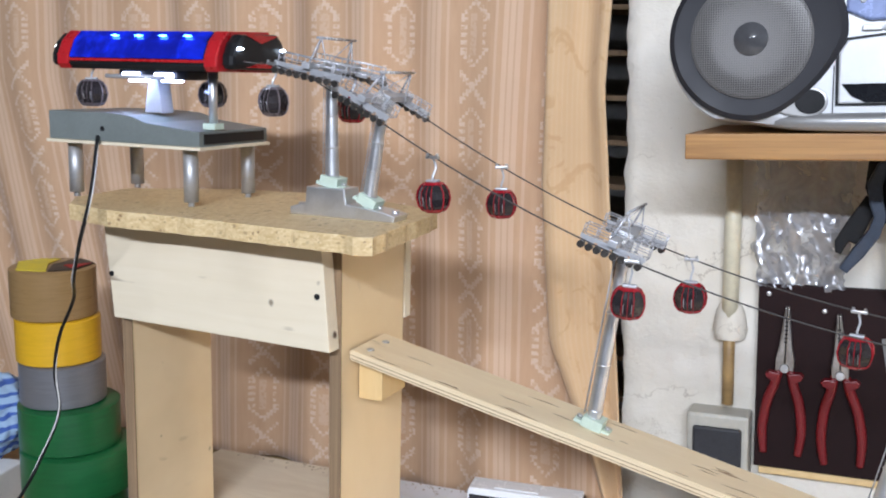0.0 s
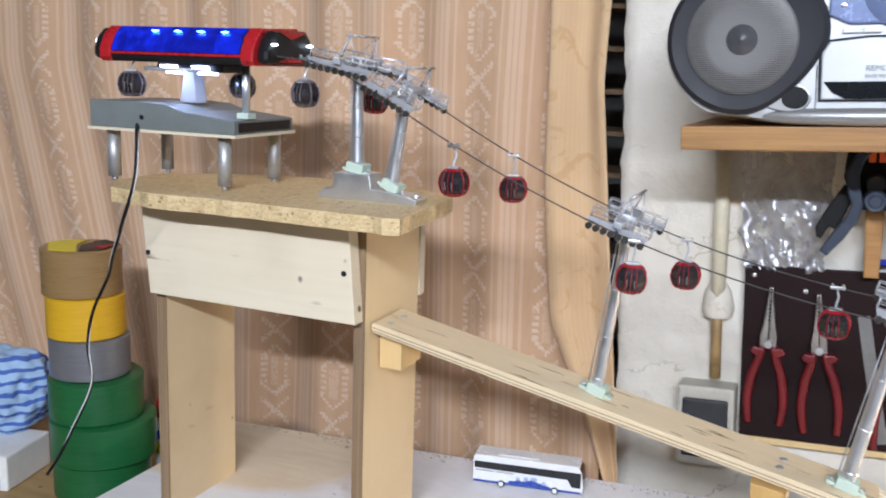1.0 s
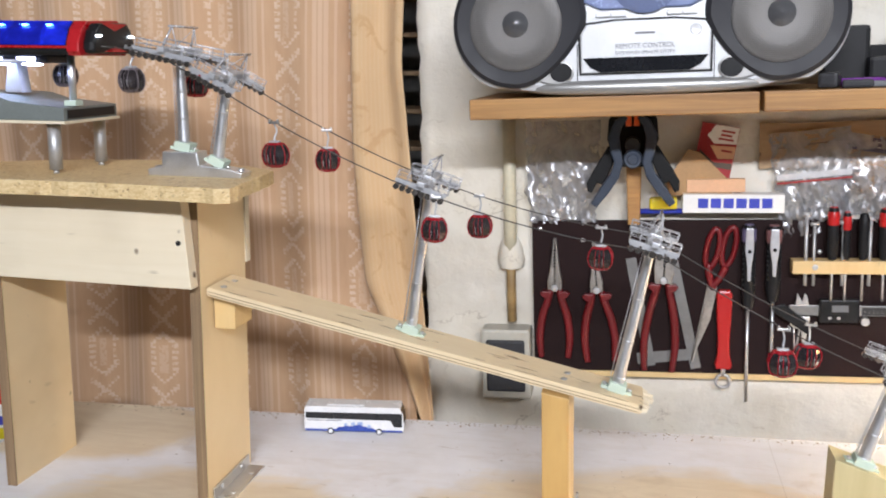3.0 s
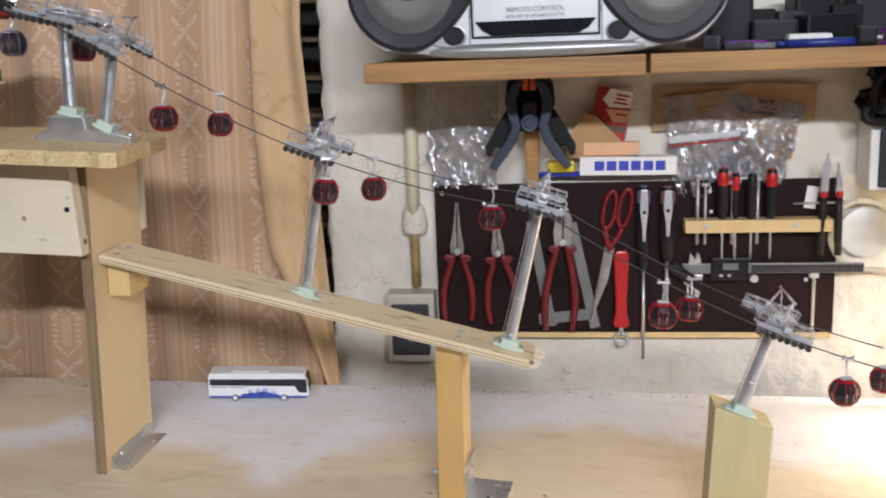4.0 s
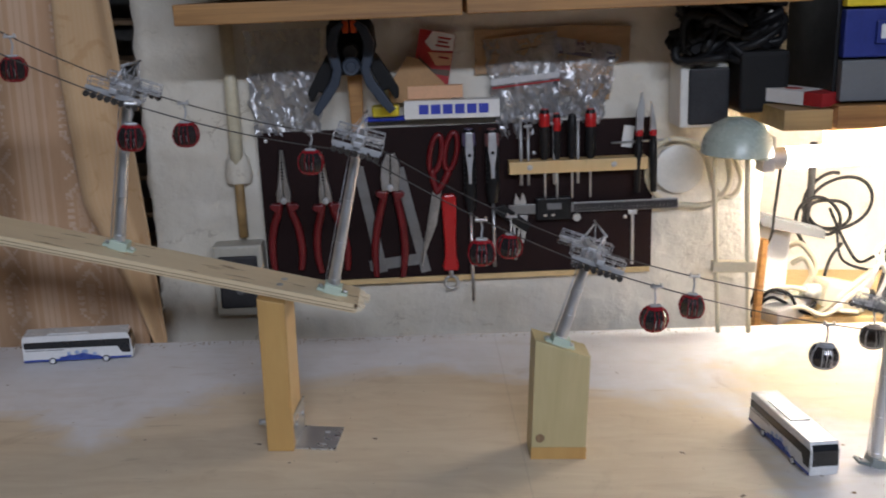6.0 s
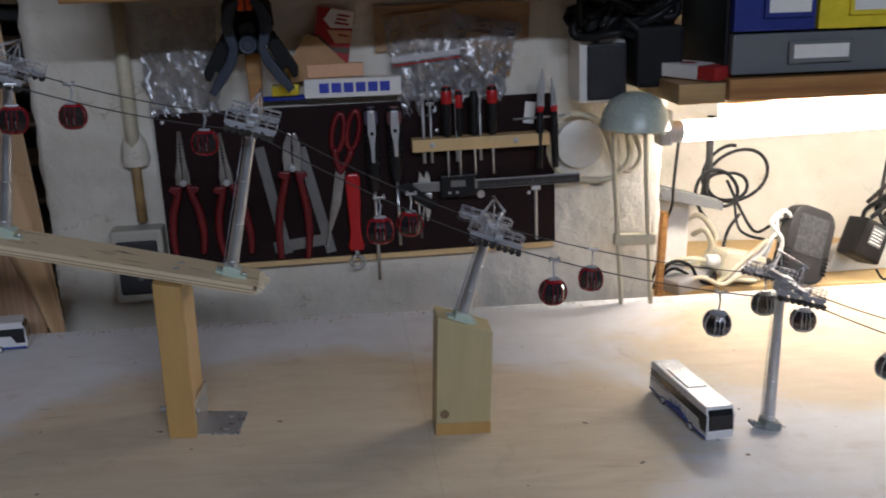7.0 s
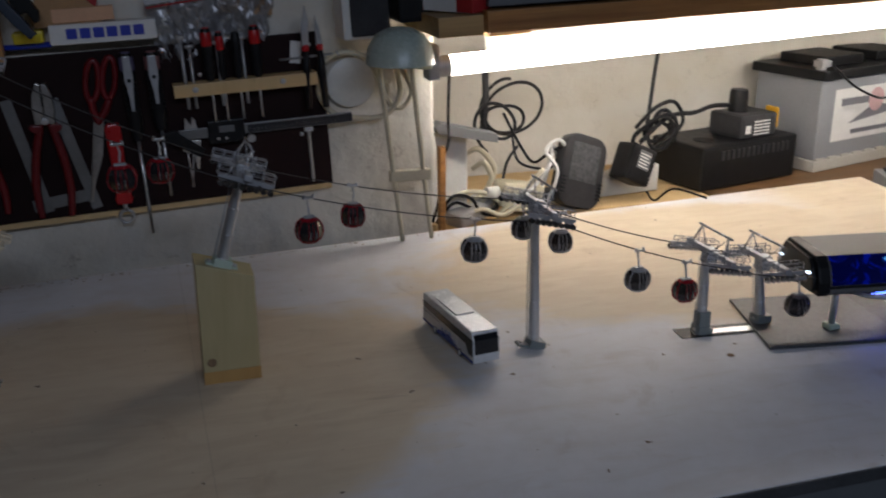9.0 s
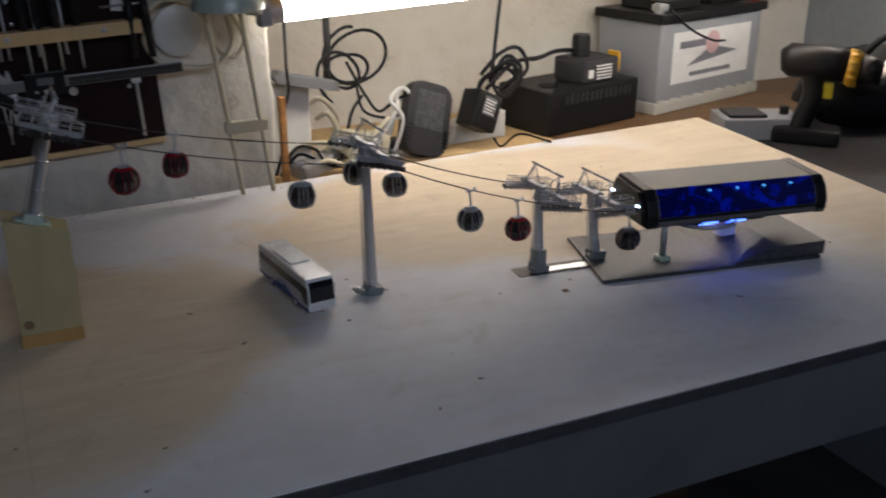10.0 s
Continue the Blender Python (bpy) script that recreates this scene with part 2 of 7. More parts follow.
def plaster():
    m, nt, b = nodes_of("whitewashed_plaster")
    vec, _ = coords(nt, shift=False)
    big = noise_of(nt, vec, 5, 4, 0.6, 0.4)
    mid = noise_of(nt, vec, 28, 4, 0.65)
    fine = noise_of(nt, vec, 120, 4, 0.7)
    col = mix(nt, ramp(nt, big, 0.35, 0.7), (0.77, 0.735, 0.66), (0.65, 0.6, 0.5))
    col = mix(nt, math_node(nt, "MULTIPLY", ramp(nt, mid, 0.62, 0.8), 0.5), col, (0.5, 0.44, 0.35))
    col = mix(nt, ramp(nt, fine, 0.71, 0.77), col, (0.24, 0.19, 0.14))
    chips = noise_of(nt, vec, 16, 6, 0.75, 1.0)
    col = mix(nt, math_node(nt, "MULTIPLY", ramp(nt, chips, 0.665, 0.7), 0.7), col, (0.42, 0.33, 0.23))
    crack = nt.nodes.new("ShaderNodeTexVoronoi")
    crack.feature = "DISTANCE_TO_EDGE"
    crack.inputs["Scale"].default_value = 9.0
    warp = nt.nodes.new("ShaderNodeVectorMath")
    warp.operation = "MULTIPLY_ADD"
    warp.inputs[1].default_value = (0.12, 0.12, 0.12)
    nt.links.new(mid, warp.inputs[0])
    nt.links.new(vec, warp.inputs[2])
    nt.links.new(warp.outputs[0], crack.inputs["Vector"])
    line = math_node(nt, "MULTIPLY", ramp(nt, crack.outputs["Distance"], 0.012, 0.004), ramp(nt, big, 0.54, 0.62))
    col = mix(nt, math_node(nt, "MULTIPLY", line, 0.45), col, (0.26, 0.2, 0.14))
    nt.links.new(col, b.inputs["Base Color"])
    b.inputs["Roughness"].default_value = 0.85
    lump = noise_of(nt, vec, 34, 3, 0.55, 0.2)
    h = math_node(nt, "ADD", math_node(nt, "MULTIPLY", lump, 0.9), math_node(nt, "ADD", math_node(nt, "MULTIPLY", mid, 0.9), math_node(nt, "MULTIPLY", fine, 0.4)))
    bump(nt, b, h, 0.55, 0.0042)
    return m


WHITE_WALL = plaster()


def terrain_paint():
    m, nt, b = nodes_of("patchy_white_plywood")
    vec, tc = coords(nt, shift=False)
    sep = nt.nodes.new("ShaderNodeSeparateXYZ")
    nt.links.new(vec, sep.inputs[0])
    grain, _ = coords(nt, (5.0, 22, 10), False)
    g = noise_of(nt, grain, 2.0, 5, 0.6, 1.2)
    cloud = noise_of(nt, vec, 4.5, 4, 0.6, 0.6)
    ragged = noise_of(nt, vec, 22, 4, 0.65)
    ply = mix(nt, ramp(nt, g, 0.35, 0.68), (0.75, 0.64, 0.48), (0.67, 0.55, 0.4))

    def blob(cx, cy, rx, ry):
        dx = math_node(nt, "DIVIDE", math_node(nt, "SUBTRACT", sep.outputs[0], cx), rx)
        dy = math_node(nt, "DIVIDE", math_node(nt, "SUBTRACT", sep.outputs[1], cy), ry)
        d = math_node(nt, "SQRT", math_node(nt, "ADD", math_node(nt, "MULTIPLY", dx, dx), math_node(nt, "MULTIPLY", dy, dy)))
        d = math_node(nt, "ADD", d, math_node(nt, "MULTIPLY", math_node(nt, "SUBTRACT", cloud, 0.5), 0.7))
        d = math_node(nt, "ADD", d, math_node(nt, "MULTIPLY", math_node(nt, "SUBTRACT", g, 0.5), 0.22))
        return ramp(nt, d, 1.1, 0.92)

    bare = math_node(nt, "MAXIMUM", blob(0.29, 0.92, 0.35, 0.235), blob(1.06, 1.13, 0.4, 0.21))
    bare = math_node(nt, "MAXIMUM", bare, blob(-0.2, 0.86, 0.2, 0.2))
    bare = math_node(nt, "MAXIMUM", bare, blob(-0.5, 1.15, 0.2, 0.1))
    bare = math_node(nt, "MAXIMUM", bare, ramp(nt, sep.outputs[0], 1.2, 1.34))
    white = mix(nt, ramp(nt, ragged, 0.3, 0.7), (0.84, 0.84, 0.87), (0.77, 0.76, 0.77))
    streak = math_node(nt, "MULTIPLY", ramp(nt, g, 0.5, 0.75), 0.3)
    white = mix(nt, streak, white, (0.62, 0.56, 0.49))
    col = mix(nt, bare, white, ply)
    marks = noise_of(nt, vec, 60, 2, 0.5)
    col = mix(nt, ramp(nt, marks, 0.735, 0.76), col, (0.2, 0.14, 0.09))
    stains = noise_of(nt, vec, 11, 4, 0.7, 1.0)
    col = mix(nt, math_node(nt, "MULTIPLY", ramp(nt, stains, 0.58, 0.75), 0.3), col, (0.4, 0.28, 0.17))
    seam = math_node(nt, "LESS_THAN", math_node(nt, "ABSOLUTE", math_node(nt, "SUBTRACT", sep.outputs[0], 0.385)), 0.0006)
    col = mix(nt, math_node(nt, "MULTIPLY", seam, 0.16), col, (0.2, 0.15, 0.1))
    thin, _ = coords(nt, (9, 70, 10), False)
    scratch = noise_of(nt, thin, 1.0, 2, 0.5, 2.0)
    col = mix(nt, math_node(nt, "MULTIPLY", ramp(nt, scratch, 0.7, 0.76), 0.35), col, (0.36, 0.26, 0.17))
    nt.links.new(col, b.inputs["Base Color"])
    b.inputs["Roughness"].default_value = 0.6
    bump(nt, b, math_node(nt, "ADD", ragged, bare), 0.2, 0.001)
    return m


def osb():
    m, nt, b = nodes_of("oriented_strand_board")
    col = None
    height = None
    for i, st in enumerate(((130, 560, 560), (520, 160, 560), (300, 360, 560))):
        vec, _ = coords(nt, st, False)
        v = nt.nodes.new("ShaderNodeTexVoronoi")
        v.inputs["Scale"].default_value = 1.0
        nt.links.new(vec, v.inputs["Vector"])
        sep = nt.nodes.new("ShaderNodeSeparateXYZ")
        nt.links.new(v.outputs["Color"], sep.inputs[0])
        c = mix(nt, sep.outputs[0], (0.74, 0.57, 0.32), (0.58, 0.4, 0.19))
        c = mix(nt, ramp(nt, sep.outputs[1], 0.94, 0.99), c, (0.34, 0.21, 0.1))
        col = c if col is None else mix(nt, math_node(nt, "GREATER_THAN", sep.outputs[2], 0.55), col, c)
        height = sep.outputs[0] if height is None else math_node(nt, "ADD", height, sep.outputs[0])
    nt.links.new(col, b.inputs["Base Color"])
    b.inputs["Roughness"].default_value = 0.5
    bump(nt, b, height, 0.35, 0.0008)
    return m


def curtain_cloth(name, a, c, pale, pitch, motif=True):
    """Woven stripes along the height, with stepped medallions between them."""
    m, nt, b = nodes_of(name)
    tc = nt.nodes.new("ShaderNodeUVMap")
    sep = nt.nodes.new("ShaderNodeSeparateXYZ")
    nt.links.new(tc.outputs[0], sep.inputs[0])
    grid = 0.0042
    u0, v0 = sep.outputs[0], sep.outputs[1]
    snap = lambda s: math_node(nt, "MULTIPLY", math_node(nt, "FLOOR", math_node(nt, "DIVIDE", s, grid)), grid)
    u, v = snap(u0), snap(v0)
    cell = math_node(nt, "FRACT", math_node(nt, "DIVIDE", u0, pitch))
    w = math_node(nt, "ABSOLUTE", math_node(nt, "SUBTRACT", cell, 0.5))
    vec, _ = coords(nt, (40, 40, 5), False)
    weave = noise_of(nt, vec, 3, 4, 0.7)
    flat, _ = coords(nt, shift=False)
    soil = noise_of(nt, flat, 6, 3)
    stripe = math_node(nt, "GREATER_THAN", w, 0.4)
    edge = math_node(nt, "MULTIPLY", math_node(nt, "GREATER_THAN", w, 0.30), math_node(nt, "LESS_THAN", w, 0.335))
    col = mix(nt, math_node(nt, "MULTIPLY", weave, 1.0 if motif else 0.35), a, c)
    col = mix(nt, math_node(nt, "MULTIPLY", stripe, 0.5), col, pale)
    col = mix(nt, math_node(nt, "MULTIPLY", edge, 0.45), col, pale)
    thin = math_node(nt, "MULTIPLY", math_node(nt, "GREATER_THAN", w, 0.455), math_node(nt, "LESS_THAN", w, 0.475))
    col = mix(nt, math_node(nt, "MULTIPLY", thin, 0.5), col, c)
    if motif:
        us = math_node(nt, "MULTIPLY", math_node(nt, "ABSOLUTE", math_node(nt, "SUBTRACT", math_node(nt, "FRACT", math_node(nt, "DIVIDE", u, pitch)), 0.5)), pitch)
        per = 0.118
        vs = math_node(nt, "MULTIPLY", math_node(nt, "ABSOLUTE", math_node(nt, "SUBTRACT", math_node(nt, "FRACT", math_node(nt, "DIVIDE", v, per)), 0.5)), per)
        side = math_node(nt, "MULTIPLY", math_node(nt, "MULTIPLY", math_node(nt, "GREATER_THAN", us, 0.0110), math_node(nt, "LESS_THAN", us, 0.0178)), math_node(nt, "LESS_THAN", vs, 0.021))
        dash = math_node(nt, "GREATER_THAN", math_node(nt, "FRACT", math_node(nt, "DIVIDE", v0, grid * 2.0)), 0.42)
        side = math_node(nt, "MULTIPLY", side, dash)
        core = math_node(nt, "MULTIPLY", math_node(nt, "MULTIPLY", math_node(nt, "LESS_THAN", us, 0.0048), math_node(nt, "LESS_THAN", vs, 0.022)), 0.45)
        dia = math_node(nt, "ADD", us, vs)
        ring = math_node(nt, "MULTIPLY", math_node(nt, "GREATER_THAN", dia, 0.0325), math_node(nt, "LESS_THAN", dia, 0.039))
        ring = math_node(nt, "MULTIPLY", ring, math_node(nt, "LESS_THAN", us, 0.0185))
        knot = math_node(nt, "MULTIPLY", math_node(nt, "GREATER_THAN", dia, 0.0555), math_node(nt, "LESS_THAN", dia, 0.063))
        knot = math_node(nt, "MULTIPLY", knot, math_node(nt, "LESS_THAN", us, 0.0192))
        f = math_node(nt, "MAXIMUM", math_node(nt, "MAXIMUM", side, core), math_node(nt, "MAXIMUM", ring, knot))
        f = math_node(nt, "MULTIPLY", f, math_node(nt, "ADD", math_node(nt, "MULTIPLY", weave, 0.45), 0.24), True)
        spots = noise_of(nt, flat, 230, 1)
        f = math_node(nt, "MULTIPLY", f, ramp(nt, spots, 0.32, 0.5))
        col = mix(nt, f, col, (0.8, 0.67, 0.54))
    else:
        leaf = noise_of(nt, flat, 30, 3, 0.6, 1.5)
        col = mix(nt, math_node(nt, "MULTIPLY", ramp(nt, leaf, 0.58, 0.64), 0.5), col, (0.5, 0.29, 0.13))
    col = mix(nt, math_node(nt, "MULTIPLY", ramp(nt, soil, 0.5, 0.8), 0.25), col, tuple(x * 0.7 for x in c))
    nt.links.new(col, b.inputs["Base Color"])
    b.inputs["Roughness"].default_value = 0.85
    b.inputs["Sheen Weight"].default_value = 0.15
    bump(nt, b, weave, 0.2, 0.001)
    return m


def mesh_grille(name):
    m, nt, b = nodes_of(name)
    vec, _ = coords(nt, (1, 1, 1), False)
    v = nt.nodes.new("ShaderNodeTexVoronoi")
    v.inputs["Scale"].default_value = 520
    v.inputs["Randomness"].default_value = 0.0
    nt.links.new(vec, v.inputs["Vector"])
    hole = ramp(nt, v.outputs["Distance"], 0.25, 0.45)
    nt.links.new(mix(nt, hole, (0.055, 0.052, 0.05), (0.16, 0.152, 0.145)), b.inputs["Base Color"])
    b.inputs["Metallic"].default_value, b.inputs["Roughness"].default_value = 0.4, 0.45
    bump(nt, b, hole, 0.5, 0.0006)
    return m


def clear_bag():
    m, nt, b = nodes_of("clear_polythene")
    vec, _ = coords(nt)
    n = noise_of(nt, vec, 30, 3, 0.6, 1.0)
    b.inputs["Base Color"].default_value = (0.42, 0.42, 0.43, 1)
    b.inputs["Roughness"].default_value = 0.42
    nt.links.new(math_node(nt, "ADD", math_node(nt, "MULTIPLY", ramp(nt, n, 0.4, 0.68), 0.3), 0.3), b.inputs["Alpha"])
    b.inputs["Specular IOR Level"].default_value = 1.0
    b.inputs["Coat Weight"].default_value = 1.0
    b.inputs["Coat Roughness"].default_value = 0.3
    b.inputs["Coat IOR"].default_value = 3.2
    bump(nt, b, noise_of(nt, vec, 60, 3, 0.6, 1.5), 0.5, 0.004)
    return m


TERRAIN = terrain_paint()
OSB = osb()
CURTAIN = curtain_cloth("peach_curtain", (0.63, 0.41, 0.255), (0.5, 0.3, 0.172), (0.7, 0.51, 0.37), 0.098)
CURTAIN_EDGE = curtain_cloth("tan_curtain_edge", (0.64, 0.43, 0.24), (0.52, 0.33, 0.17), (0.66, 0.48, 0.31), 0.07, False)
RADIO_CONE = mesh_grille("speaker_grille")
BAG = clear_bag()


# ---- mesh helpers ----
def box(bm, x0, x1, y0, y1, z0, z1, bevel=0.0):
    vs = [bm.verts.new(p) for p in ((x0, y0, z0), (x1, y0, z0), (x1, y1, z0), (x0, y1, z0), (x0, y0, z1), (x1, y0, z1), (x1, y1, z1), (x0, y1, z1))]
    fs = [bm.faces.new([vs[i] for i in f]) for f in ((0, 3, 2, 1), (4, 5, 6, 7), (0, 1, 5, 4), (1, 2, 6, 5), (2, 3, 7, 6), (3, 0, 4, 7))]
    if bevel:
        edges = list({e for f in fs for e in f.edges})
        bmesh.ops.bevel(bm, geom=edges, offset=bevel, segments=2, affect="EDGES", profile=0.6)
    return bm


def frame_axes(d):
    d = Vector(d).normalized()
    a = Vector((0, 0, 1)) if abs(d.z) < 0.9 else Vector((1, 0, 0))
    u = d.cross(a).normalized()
    return u, d.cross(u).normalized()


def rod(bm, p0, p1, r0, r1=None, seg=12, caps=True):
    r1 = r0 if r1 is None else r1
    p0, p1 = Vector(p0), Vector(p1)
    u, v = frame_axes(p1 - p0)
    rings = []
    for p, r in ((p0, r0), (p1, r1)):
        rings.append([bm.verts.new(p + r * (math.cos(a) * u + math.sin(a) * v)) for a in (2 * math.pi * i / seg for i in range(seg))])
    for i in range(seg):
        j = (i + 1) % seg
        bm.faces.new((rings[0][i], rings[0][j], rings[1][j], rings[1][i])).smooth = True
    if caps:
        bm.faces.new(rings[0][::-1])
        bm.faces.new(rings[1])
    return bm


def sweep(bm, pts, r, seg=8, flat=1.0, closed=False):
    """A round (or flattened) cord along points; r may be a list."""
    pts = [Vector(p) for p in pts]
    n = len(pts)
    rings, u = [], None
    for i, p in enumerate(pts):
        d = (pts[(i + 1) % n] - pts[i - 1]) if closed else (pts[min(i + 1, n - 1)] - pts[max(i - 1, 0)])
        d.normalize()
        if u is None:
            u, v = frame_axes(d)
        else:
            u = (u - d * u.dot(d)).normalized()
            v = d.cross(u)
        rr = r[i] if isinstance(r, (list, tuple)) else r
        rings.append([bm.verts.new(p + rr * (math.cos(a) * u * flat + math.sin(a) * v)) for a in (2 * math.pi * k / seg for k in range(seg))])
    for i in range(n if closed else n - 1):
        a, b = rings[i], rings[(i + 1) % n]
        for k in range(seg):
            j = (k + 1) % seg
            bm.faces.new((a[k], a[j], b[j], b[k])).smooth = True
    if not closed:
        bm.faces.new(rings[0][::-1])
        bm.faces.new(rings[-1])
    return bm


def smooth_path(pts, n=8):
    """Catmull-Rom through the points."""
    P = [Vector(p) for p in pts]
    P = [2 * P[0] - P[1]] + P + [2 * P[-1] - P[-2]]
    out = []
    for i in range(1, len(P) - 2):
        for k in range(n):
            t = k / n
            out.append(0.5 * (2 * P[i] + (P[i + 1] - P[i - 1]) * t + (2 * P[i - 1] - 5 * P[i] + 4 * P[i + 1] - P[i + 2]) * t * t + (3 * P[i] - P[i - 1] - 3 * P[i + 1] + P[i + 2]) * t ** 3))
    return out + [P[-2]]


def prism(bm, pts, lo, hi, axis="y", bevel=0.0):
    """A closed outline of (a, b) pairs, drawn out along an axis from lo to hi."""
    put = {"y": lambda a, b, c: (a, c, b), "z": lambda a, b, c: (a, b, c), "x": lambda a, b, c: (c, a, b)}[axis]
    A = [bm.verts.new(put(a, b, lo)) for a, b in pts]
    B = [bm.verts.new(put(a, b, hi)) for a, b in pts]
    n = len(pts)
    fs = [bm.faces.new(A), bm.faces.new(B[::-1])]
    for i in range(n):
        j = (i + 1) % n
        fs.append(bm.faces.new((A[j], A[i], B[i], B[j])))
    bmesh.ops.recalc_face_normals(bm, faces=fs)
    if bevel:
        es = list(set(fs[0].edges) | set(fs[1].edges))
        bmesh.ops.bevel(bm, geom=es, offset=bevel, segments=2, affect="EDGES", profile=0.6)
    return bm


def lathe(bm, profile, seg=32, centre=(0, 0, 0), axis="z"):
    """Rings of (radius, height) round an axis."""
    c = Vector(centre)
    rings = []
    for r, h in profile:
        ring = []
        for i in range(seg):
            a = 2 * math.pi * i / seg
            p = (r * math.cos(a), r * math.sin(a), h) if axis == "z" else (r * math.cos(a), h, r * math.sin(a))
            ring.append(bm.verts.new(c + Vector(p)))
        rings.append(ring)
    fs = []
    for A, B in zip(rings, rings[1:]):
        for i in range(seg):
            j = (i + 1) % seg
            f = bm.faces.new((A[i], A[j], B[j], B[i]))
            f.smooth = True
            fs.append(f)
    if profile[0][0] > 1e-5:
        fs.append(bm.faces.new(rings[0][::-1]))
    if profile[-1][0] > 1e-5:
        fs.append(bm.faces.new(rings[-1]))
    bmesh.ops.recalc_face_normals(bm, faces=fs)
    return bm


def finish(name, bm, material):
    for e in bm.edges:
        if len(e.link_faces) == 2 and e.calc_face_angle(0) > 0.7:
            e.smooth = False
    me = bpy.data.meshes.new(name)
    bm.to_mesh(me)
    bm.free()
    me.materials.append(material)
    return me


def part(name, bm, material, parent, label="", m=None):
    ob = new(name, bm if isinstance(bm, bpy.types.Mesh) else finish(name, bm, material))
    ob.parent = parent
    if m is not None:
        ob.matrix_basis = m
    if label:
        ob["label"] = label
    return ob


def thing(name, m, label, category, group="", kind=""):
    ob = new(name)
    ob.empty_display_size = 0.02
    ob.matrix_basis = m
    return tagged(ob, label, category, group, kind)


def solid(name, bm, material, label, category, kind="", group="", m=None):
    ob = new(name, finish(name, bm, material))
    if m is not None:
        ob.matrix_basis = m
    return tagged(ob, label, category, group, kind)


B = bmesh.new
LEAN_WALL = -2.8


def on_wall(x, y, z, extra=0.0):
    """The pose of a thing fixed to the back wall, which hangs a little out of level like the shelf."""
    return pose(x, y, z, 0, LEAN_WALL + extra, 0)


def writing(text, size, material, parent, m, name="lettering"):
    cu = bpy.data.curves.new(name, "FONT")
    cu.body, cu.size, cu.align_x, cu.extrude = text, size, "CENTER", 0.0002
    tmp = new("tmp", cu)
    bpy.context.view_layer.update()
    me = bpy.data.meshes.new_from_object(tmp)
    bpy.data.objects.remove(tmp)
    me.materials.append(material)
    return part(name, me, material, parent, m=m @ pose(0, 0, 0, 90, 0, 0))


TABLE = 0.85

# ---- the room ----
bm = B(); box(bm, -2.2, 2.6, -2.4, 1.9, -0.1, 0.0)
solid("floor", bm, FLOOR_DARK, "dark worn concrete workshop floor", "floor", "structure")
# unseen ceiling, south and west walls close the room and set the bounce
bm = B(); box(bm, -2.2, 2.6, -2.4, 1.9, 2.3, 2.4)
solid("ceiling", bm, CEILING_DIM, "plain unseen ceiling, darkened to cut bounced light", "ceiling", "structure")
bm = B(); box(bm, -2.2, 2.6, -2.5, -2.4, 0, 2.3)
solid("wall_south", bm, ROOM_DIM, "plain unseen wall behind the room, darkened to cut bounced light", "wall", "structure")
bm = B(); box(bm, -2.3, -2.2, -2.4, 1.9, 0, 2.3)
solid("wall_west", bm, ROOM_DIM, "plain unseen side wall, darkened to cut bounced light", "wall", "structure")
bm = B(); box(bm, 2.03, 2.13, -2.4, 1.9, 0, 2.3)
solid("wall_east", bm, GREY_WALL, "grey painted cellar side wall", "wall", "structure")


def rough_wall(name, x0, x1, z0, z1, y, depth, nx, nz, amp, material, label, ragged=0.0, lean=0.0):
    """A plastered wall with an uneven face towards the room and uneven ends."""
    bm = B()
    rows = []
    for j in range(nz + 1):
        row = []
        z = z0 + (z1 - z0) * j / nz
        for i in range(nx + 1):
            x = x0 + (x1 - x0) * i / nx
            k = noise.noise((x * 7, z * 7, 1.3)) + 0.5 * noise.noise((x * 26, z * 26, 5)) + 0.3 * noise.noise((x * 70, z * 70, 9))
            e = 0
            if ragged and i in (0, nx):
                e = ragged * (noise.noise((z * 9, 4 + i, 0)) + 0.6 * noise.noise((z * 40, 2 + i, 0)))
            if lean and i == 0:
                e -= lean * (z - 1.05)
            row.append(bm.verts.new((x + e, y - amp * k, z)))
        rows.append(row)
    for a, b in zip(rows, rows[1:]):
        for i in range(nx):
            bm.faces.new((a[i], a[i + 1], b[i + 1], b[i])).smooth = True
    rim = [rows[0][i] for i in range(nx + 1)] + [r[nx] for r in rows[1:]] + [rows[-1][i] for i in range(nx - 1, -1, -1)] + [r[0] for r in rows[-2:0:-1]]
    bk = [bm.verts.new((v.co.x, y + depth, v.co.z)) for v in rim]
    n = len(rim)
    for i in range(n):
        j = (i + 1) % n
        bm.faces.new((rim[j], rim[i], bk[i], bk[j]))
    return solid(name, bm, material, label, "wall", "structure")


rough_wall("wall_north", -0.067, 0.745, 0.0, 2.3, 1.355, 0.42, 150, 300, 0.0048, WHITE_WALL, "rough whitewashed plaster wall with chips and dents", 0.006, 0.042)
rough_wall("wall_recess", 0.7, 2.06, 0.0, 2.3, 1.68, 0.1, 90, 150, 0.003, WHITE_WALL, "whitewashed wall at the back of the recess")
bm = B(); box(bm, -2.2, -0.05, 1.64, 1.74, 0, 2.3)
solid("wall_niche", bm, SHADE_GREY, "wall behind the curtain, coloured grey for shade", "wall", "structure")

# ---- the bench and the layout board ----
bench = thing("workbench", pose(0, 0, 0), "wooden workbench under the layout board", "workbench")
bm = B(); box(bm, -2.0, 2.025, 0.68, 1.35, 0.755, 0.79, 0.002)
part("top", bm, LEDGE_WOOD, bench)
bm = B(); box(bm, -2.0, -0.07, 1.3502, 1.635, 0.755, 0.79, 0.002)
part("top", bm, LEDGE_WOOD, bench)
bm = B(); box(bm, 0.755, 2.025, 1.3502, 1.67, 0.755, 0.79, 0.002)
